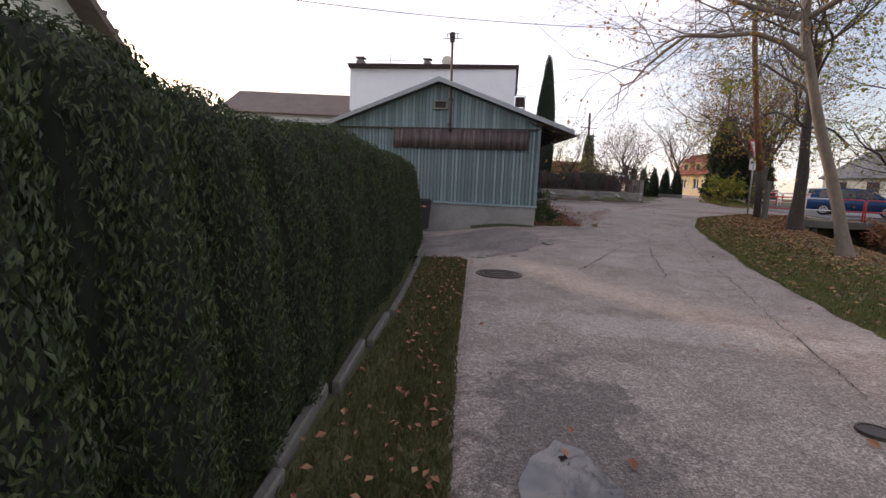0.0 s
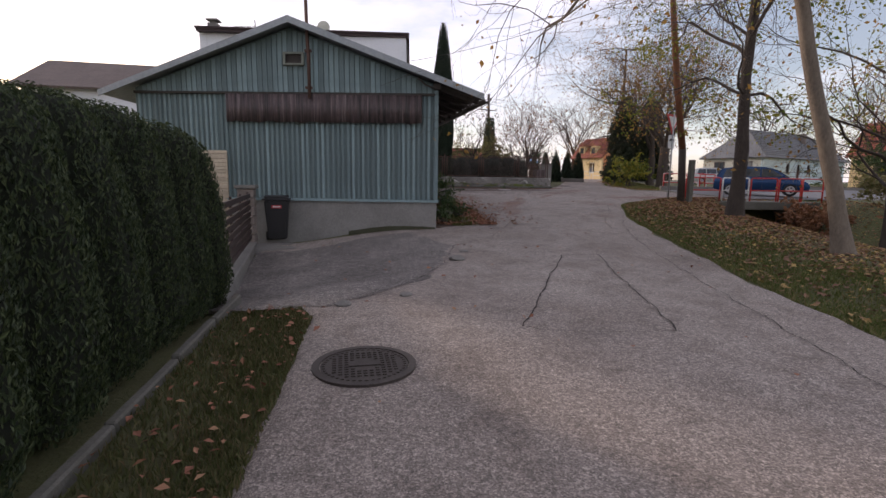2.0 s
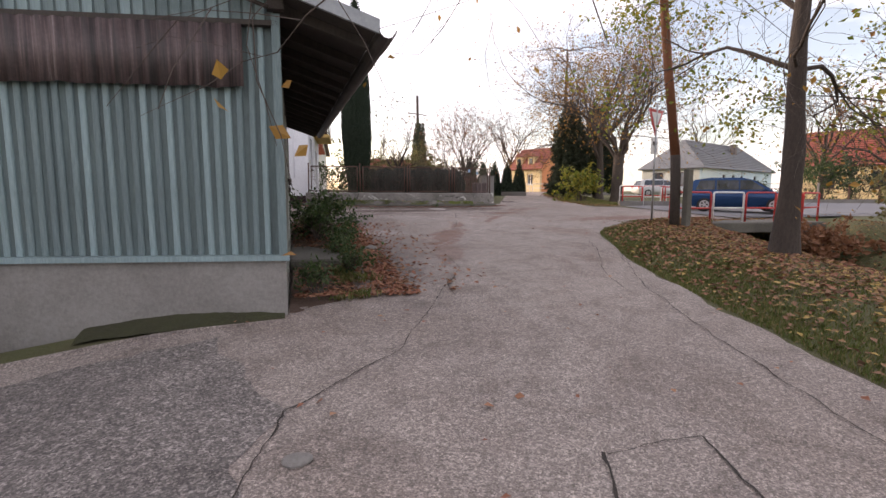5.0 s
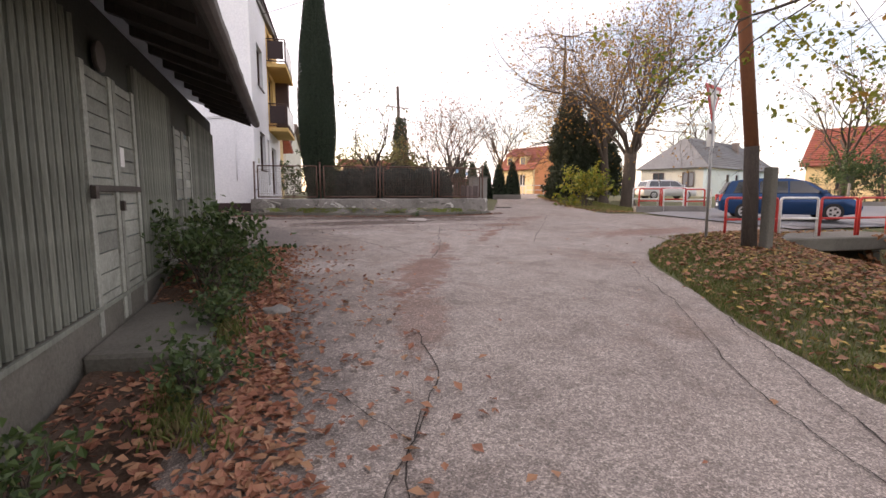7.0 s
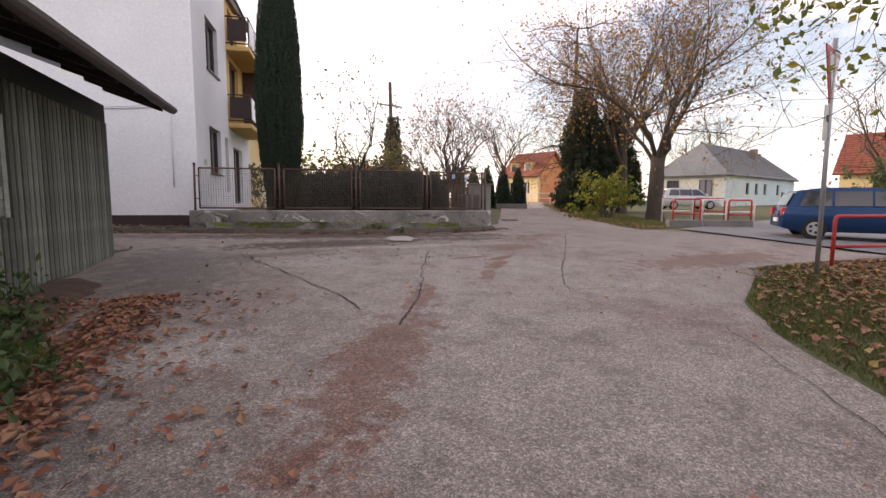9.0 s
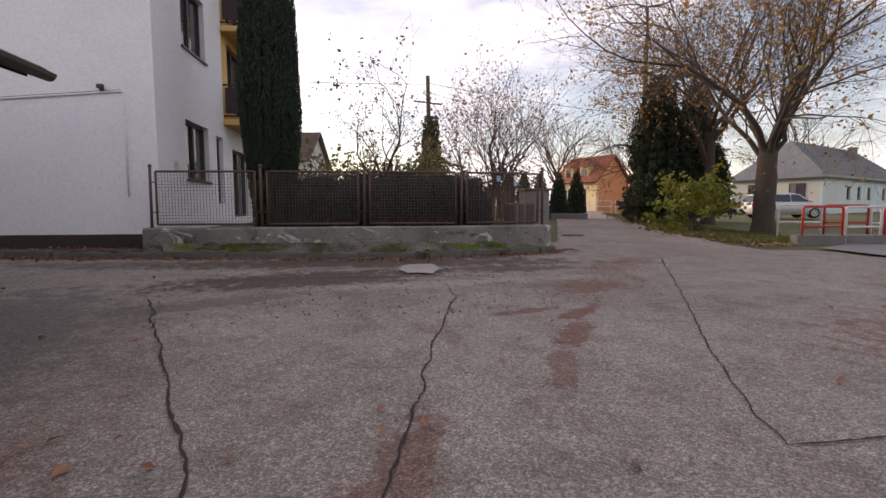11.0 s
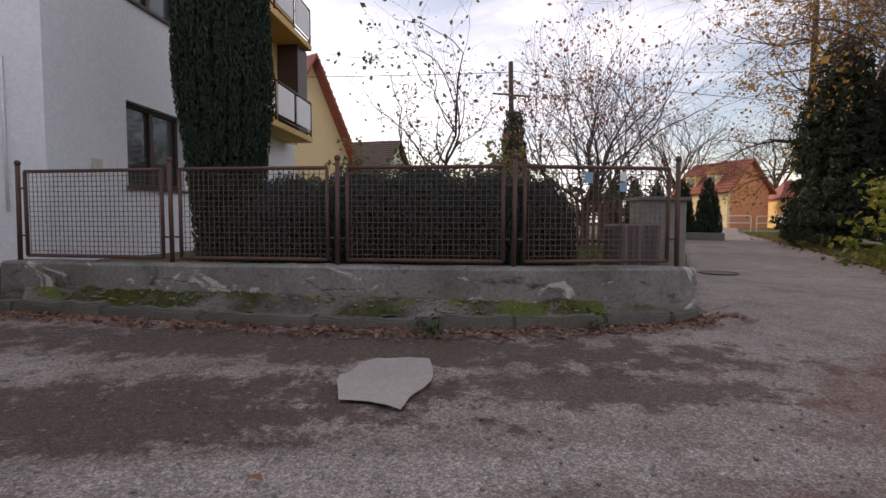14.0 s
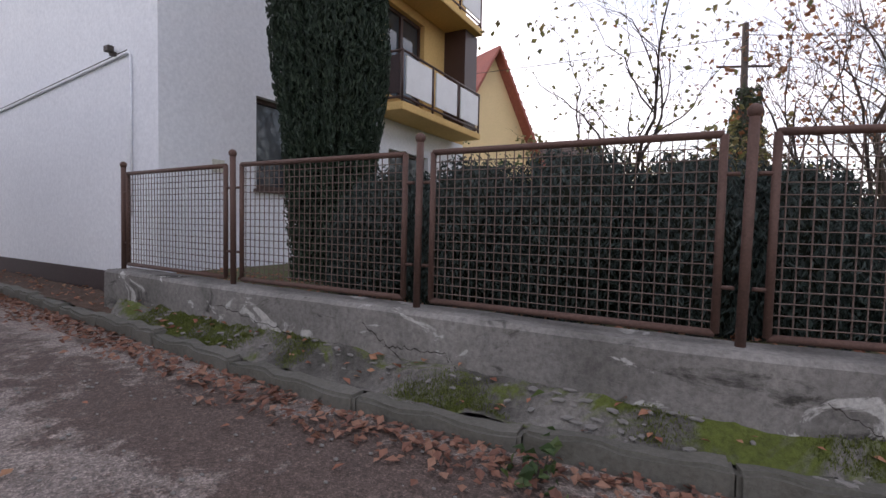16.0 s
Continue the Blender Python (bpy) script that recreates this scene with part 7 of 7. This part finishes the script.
# ---- vehicles ----
def car(m, paint, label, name="car", L=4.15, W=1.7, H=1.5, estate=0.0):
    """A hatchback, front towards +x, wheels on z = 0."""
    t = thing(name, m, label, "car")
    half = W / 2
    side = [(-L / 2, 0.35), (-L / 2 + 0.02, 0.75), (-L / 2 + 0.1, 0.92), (-0.2, 0.95), (L * 0.22, 0.93), (L * 0.36, 0.86), (L / 2 - 0.12, 0.7), (L / 2, 0.5), (L / 2 - 0.05, 0.28), (L * 0.4, 0.22), (-L * 0.4, 0.22)]
    bm = bmesh.new()
    rows = []
    for y, s in ((-half, 0.0), (-half * 0.97, 0.03), (half * 0.97, 0.03), (half, 0.0)):
        inset = 0.04 if abs(y) > half * 0.98 else 0.0
        rows.append([bm.verts.new((x * (1 - inset * 0.5), y, 0.22 + (z - 0.22) * (1 - inset))) for x, z in side])
    for a, b in zip(rows, rows[1:]):
        for i in range(len(side)):
            bm.faces.new((a[i], a[(i + 1) % len(side)], b[(i + 1) % len(side)], b[i]))
    bm.faces.new(rows[0][::-1]), bm.faces.new(rows[-1])
    bmesh.ops.bevel(bm, geom=bm.edges[:], offset=0.03, segments=2, affect="EDGES", clamp_overlap=True)
    for f in bm.faces:
        f.smooth = True
    part("body", bm, paint, t)
    roof = [(-L / 2 + 0.12, 0.9), (-L / 2 + 0.35, H - 0.1), (-L * 0.25, H), (L * 0.02, H - 0.01), (L * 0.13, H - 0.12), (L * 0.3, 0.9)]
    bm = bmesh.new()
    ins = [0.04, 0.16, 0.2, 0.2, 0.17, 0.05]
    A = [bm.verts.new((x, -half + i, z)) for (x, z), i in zip(roof, ins)]
    B = [bm.verts.new((x, half - i, z)) for (x, z), i in zip(roof, ins)]
    bm.faces.new(A), bm.faces.new(B[::-1])
    for i in range(5):
        bm.faces.new((A[i], B[i], B[i + 1], A[i + 1]))
    bmesh.ops.bevel(bm, geom=bm.edges[:], offset=0.035, segments=2, affect="EDGES", clamp_overlap=True)
    part("cabin", bm, paint, t)
    for sy in (-1, 1):
        for x0, x1, u0, u1 in ((-L * 0.4, -L * 0.22, -L * 0.36, -L * 0.22), (-L * 0.205, -0.02, -L * 0.205, -0.02), (0.03, L * 0.235, 0.03, L * 0.1)):
            bm = bmesh.new()
            q = [bm.verts.new(c) for c in ((x0, sy * (half - 0.045), 0.97), (x1, sy * (half - 0.045), 0.97), (u1, sy * (half - 0.16), H - 0.12), (u0, sy * (half - 0.16), H - 0.12))]
            bm.faces.new(q)
            w = part("side_window", bm, CARGLASS, t)
            w.modifiers.new("thick", "SOLIDIFY").thickness = 0.014
    for pts in (((-L / 2 + 0.12, 0.98), (-L / 2 + 0.31, H - 0.14), -0.02), ((L * 0.285, 0.96), (L * 0.145, H - 0.14), 0.03)):
        bm = bmesh.new()
        (xa, za), (xb, zb), o = pts
        q = [bm.verts.new(c) for c in ((xa + o, -half + 0.16, za), (xa + o, half - 0.16, za), (xb + o, half - 0.25, zb), (xb + o, -half + 0.25, zb))]
        bm.faces.new(q)
        w = part("windscreen", bm, CARGLASS, t)
        w.modifiers.new("thick", "SOLIDIFY").thickness = 0.02
    for x in (-L * 0.31, L * 0.31):
        for sy in (-1, 1):
            bm = bmesh.new()
            tube(bm, [(x, sy * (half - 0.2), 0.31), (x, sy * (half - 0.03), 0.31), (x, sy * (half + 0.015), 0.31)], [0.31, 0.31, 0.29], 22)
            wh = part("wheel", bm, TYRE, t)
            bm = bmesh.new()
            tube(bm, [(x, sy * (half + 0.012), 0.31), (x, sy * (half + 0.024), 0.31)], [0.2, 0.19], 18)
            part("rim", bm, RIM, wh)
            for k in range(5):
                a = 2 * math.pi * k / 5
                c, s = math.cos(a), math.sin(a)
                bm = bmesh.new()
                box(bm, x + c * 0.11 - 0.035, x + c * 0.11 + 0.035, sy * (half + 0.026) - 0.002, sy * (half + 0.026) + 0.002, 0.31 + s * 0.11 - 0.035, 0.31 + s * 0.11 + 0.035)
                part("rim_opening", bm, TYRE, wh)
    for sy in (-1, 1):
        bm = bmesh.new()
        box(bm, L / 2 - 0.3, L / 2 - 0.05, sy * (half - 0.2) - 0.18, sy * (half - 0.2) + 0.18, 0.6, 0.74)
        part("headlight", bevelled(bm, 0.03, 2), LAMPGLASS, t)
        bm = bmesh.new()
        box(bm, -L / 2 - 0.01, -L / 2 + 0.1, sy * (half - 0.13) - 0.1, sy * (half - 0.13) + 0.1, 0.68, 0.92)
        part("tail_light", bevelled(bm, 0.02), RAILRED, t)
        bm = bmesh.new()
        box(bm, L * 0.21, L * 0.25, sy * (half + 0.08) - 0.1, sy * (half + 0.08) + 0.1, 0.95, 1.07)
        part("mirror", bevelled(bm, 0.02), paint, t)
    bm = bmesh.new()
    box(bm, -L / 2 - 0.02, -L / 2 + 0.03, -0.26, 0.26, 0.48, 0.6)
    part("number_plate", bm, WHITE, t, "blank white number plate")
    return t


car(Matrix.Translation((22.4, 25.7, level(22.4, 25.7) + 0.02)) @ Matrix.Rotation(math.atan2(-0.71, 0.7), 4, "Z"), CARBLUE, "dark blue five-door hatchback on the street by the bridge", L=4.2)
car(Matrix.Translation((34.5, 43.0, level(34.5, 43))) @ Matrix.Rotation(radians(-20), 4, "Z"), CARWHITE, "white parked car in front of the pale blue house")
van = car(Matrix.Translation((36.2, 56.5, level(36.2, 56.5))) @ Matrix.Rotation(radians(215), 4, "Z"), CARWHITE, "white van parked by the orange house", "van", 5.2, 1.95, 2.3)


# ---- houses around ----
def gable_house(name, place, angle, L, D, zw, zr, wallm, gablem, roofm, label, wins=(), gwins=(), chimney=None, hip=0.0, over=0.4, frame_m=None, dormers=()):
    """Local x along the front, y to the back, ridge along x. Openings in the front wall and in the far-end gable (x = L)."""
    h = thing(name, Matrix.Translation(place) @ Matrix.Rotation(angle, 4, "Z"), label, "house")
    bm = walled(bmesh.new(), 0, L, -0.5, zw, 0.3, [w for w in wins])
    part("wall", bm, wallm, h)
    GM = Matrix(((0, -1, 0, L), (1, 0, 0, 0), (0, 0, 1, 0), (0, 0, 0, 1)))
    GM0 = Matrix(((0, 1, 0, 0), (1, 0, 0, 0), (0, 0, 1, 0), (0, 0, 0, 1)))
    bm = walled(bmesh.new(), 0.3, D, -0.5, zw, 0.3, [w for w in gwins])
    part("wall", on(GM, bm), gablem, h)
    bm = walled(bmesh.new(), 0.3, D, -0.5, zw, 0.3, [])
    part("wall", on(GM0, bm), gablem, h)
    bm = bmesh.new()
    box(bm, 0.3, L - 0.3, D - 0.3, D, -0.5, zw)
    part("wall", bm, wallm, h)
    if not hip:
        for x0, x1 in ((0.0, 0.3), (L - 0.3, L)):
            bm = bmesh.new()
            v = [bm.verts.new((x, y, z)) for x in (x0, x1) for y, z in ((0, zw), (D, zw), (D / 2, zr - 0.1))]
            bm.faces.new(v[:3]), bm.faces.new(v[3:])
            for i in range(3):
                bm.faces.new((v[i], v[(i + 1) % 3], v[3 + (i + 1) % 3], v[3 + i]))
            part("gable", bm, gablem, h)
    s = (zr - zw) / (D / 2)
    ze = zw - over * s
    bm = bmesh.new()
    o = over
    f = [bm.verts.new(c) for c in ((-o, -o, ze), (L + o, -o, ze), (L + o - hip, D / 2, zr), (-o + hip, D / 2, zr), (L + o, D + o, ze), (-o, D + o, ze))]
    bm.faces.new((f[0], f[1], f[2], f[3])), bm.faces.new((f[3], f[2], f[4], f[5]))
    if hip:
        bm.faces.new((f[1], f[4], f[2])), bm.faces.new((f[0], f[3], f[5]))
    rf = part("roof", bm, roofm, h)
    rf.modifiers.new("thick", "SOLIDIFY").thickness = 0.14
    # tile courses as battens on the slope facing the front
    bm = bmesh.new()
    n = int(math.hypot(D / 2 + o, zr - ze) / 0.34)
    for k in range(1, n):
        q = k / n
        y, z = -o + (D / 2 + o) * q, ze + (zr - ze) * q
        x0, x1 = -o + hip * q, L + o - hip * q
        box(bm, x0, x1, y - 0.02, y + 0.05, z + 0.02, z + 0.09)
    tagged(part("tile_relief", bm, roofm, rf), kind="stuff")
    for w in wins:
        window_in(h, Matrix(), *w, frame_m or BROWNFRAME, bars=1)
    for w in gwins:
        window_in(h, GM, *w, frame_m or BROWNFRAME, bars=0)
    if chimney:
        bm = bmesh.new()
        box(bm, chimney[0] - 0.3, chimney[0] + 0.3, chimney[1] - 0.3, chimney[1] + 0.3, zw, chimney[2])
        box(bm, chimney[0] - 0.36, chimney[0] + 0.36, chimney[1] - 0.36, chimney[1] + 0.36, chimney[2], chimney[2] + 0.12)
        part("chimney", bm, PILLAR, h)
    for dx in dormers:
        bm = bmesh.new()
        box(bm, dx - 0.5, dx + 0.5, 0.2, 2.2, zw - 0.1, zw + 1.2)
        dm = part("dormer", bm, wallm, h)
        bm = bmesh.new()
        v = [bm.verts.new(c) for y in (0.0, 2.4) for c in ((dx - 0.65, y, zw + 1.15), (dx + 0.65, y, zw + 1.15), (dx, y, zw + 1.75))]
        bm.faces.new(v[:3]), bm.faces.new(v[3:])
        for i in range(3):
            bm.faces.new((v[i], v[(i + 1) % 3], v[3 + (i + 1) % 3], v[3 + i]))
        part("dormer_roof", bm, roofm, dm)
        bm = bmesh.new()
        box(bm, dx - 0.3, dx + 0.3, 0.16, 0.2, zw + 0.2, zw + 0.95)
        part("dormer_window", bm, GLASS, dm)
    return h


YEL2 = surf("soft_yellow_render", (0.76, 0.6, 0.34), (0.66, 0.52, 0.28), None, 0.5, 20, 0.9)
gable_house("orange_house", (32.0, 65.7, level(30, 60) - 0.1), math.atan2(-0.95, 0.31), 4.8, 4.6, 3.3, 5.6, YEL2, ORANGE, REDTILE, "yellow and orange house with red tiled roof and dormers", [(0.6, 1.5, 1.0, 2.3), (2.7, 3.6, 1.0, 2.3)], (), frame_m=WHITEFRAME, dormers=(1.1, 3.1))
gable_house("orange_garage", (38.6, 61.8, level(38, 61)), radians(-20), 3.4, 4.0, 2.6, 3.9, YELLOW, YELLOW, REDTILE, "low orange annexe with a red tiled roof", [(1.2, 2.1, 1.0, 2.0)], (), None, 1.0, 0.3)
gable_house("blue_house", (47.0, 50.0, level(45, 50)), math.atan2(0.31, 0.95), 20, 7.0, 3.3, 6.4, PALEBLUE, CREAM, GREYTILE, "long pale blue bungalow with grey hipped roof", [(5.0, 5.8, 1.2, 2.3), (7.5, 8.3, 1.2, 2.3), (10.0, 10.8, 1.2, 2.3), (14.0, 14.8, 1.2, 2.3)], (), (13.0, 2.2, 6.2), hip=3.0)
for q in (1.2, 4.4):
    window_in(bpy.data.objects["blue_house"], Matrix(((0, 1, 0, 0), (1, 0, 0, 0), (0, 0, 1, 0), (0, 0, 0, 1))), q, q + 1.2, 1.0, 2.5, BROWNFRAME, depth=-0.06, bars=1, curtain=False)
gable_house("yellow_house", (47.0, 40.5, level(47, 38)), radians(-68), 8.5, 9.0, 3.1, 6.2, YEL2, YEL2, REDTILE, "pale yellow house with red-brown gable roof", [(2.0, 3.2, 0.9, 2.3), (5.5, 6.7, 0.9, 2.3)], [(2.0, 3.0, 0.9, 2.3)])
# gable end turned to the lane
RR = Vector((0.6, 0.8, 0))
gable_house("red_roof_house", (4.7 + 0.6 * 2.3, 46.3 + 0.8 * 2.3, level(5, 45)), math.atan2(0.8, 0.6) + radians(90), 9.0, 4.6, 4.0, 7.9, YEL2, YEL2, REDTILE, "yellow gabled house with red metal-tile roof", (), (), None, 0.0, 0.5)
gable_house("grey_roof_house", (2.0, 60, level(3, 60)), radians(-15), 5.0, 7.0, 4.2, 6.6, CREAM, CREAM, BROWNTILE, "small pale house with dark grey tiled roof", [(1.5, 2.5, 1.2, 2.6)], (), None)
gable_house("far_house", (-4, 76, level(0, 76)), radians(-10), 12, 8, 3.5, 6.2, CREAM, YEL2, BROWNTILE, "distant house with brown tiled roof", [(2, 3, 1.2, 2.4), (6, 7, 1.2, 2.4)], ())
gable_house("far_house", (18, 92, level(18, 92)), radians(5), 12, 8, 3.0, 5.5, CREAM, YEL2, REDTILE, "distant house with red tiled roof", [(2, 3, 1.2, 2.4), (8, 9, 1.2, 2.4)], ())
# far garden walls and rails
bm = bmesh.new()
box(bm, 0, 6.0, 0, 0.25, -0.3, 0.75)
solid("garden_wall", bevelled(bm, 0.02), CONCRETE, "low grey garden wall by the far lane", "wall", "structure", Matrix.Translation((28.5, 48.0, level(29, 48))) @ Matrix.Rotation(radians(12), 4, "Z"))
bm = bmesh.new()
box(bm, 0, 2.0, 0, 0.5, -0.2, 0.3)
solid("thuja_planter", bevelled(bm, 0.02), CONCRETE, "low concrete edging below the thujas", "planter", "structure", Matrix.Translation((20.3, 45.0, level(20, 45))) @ Matrix.Rotation(radians(-30), 4, "Z"))
for a, b in (((27.0, 55.5), (28.6, 55.0)), ((28.9, 54.9), (30.6, 54.4)), ((30.9, 54.3), (32.6, 53.8))):
    rail_loop(a, b, RAILWHITE, "white", 0.95, 0.5)
# street fence in front of the yellow house
yf = thing("street_fence", Matrix.Translation((30.5, 33.5, level(30, 33))) @ Matrix.Rotation(radians(-12), 4, "Z"), "rusty red wire fence along the street", "fence")
for k in range(9):
    bm = bmesh.new()
    box(bm, k * 2.4 - 0.05, k * 2.4 + 0.05, -0.05, 0.05, -0.2, 1.3)
    part("post", bm, RUST if k % 3 else CONCRETE, yf)
for z in (0.2, 0.55, 0.9, 1.2):
    bm = bmesh.new()
    tube(bm, [(0, 0, z), (19.2, 0, z)], 0.015, 5)
    part("rail", bm, RUST, yf)
bm = bmesh.new()
box(bm, 0, 19.2, -0.12, 0.12, -0.3, 0.18)
part("base", bm, CONCRETE, yf)

# neighbour's tiled roof behind the hedge
gable_house("neighbour_house", (-6.4, 9.2, level(-8, 8) - 0.1), math.pi, 10.0, 9.0, 3.6, 6.9, CREAM, CREAM, BROWNTILE, "neighbouring house with brown tiled roof behind the hedge", (), (), None, 0.0, 0.4)
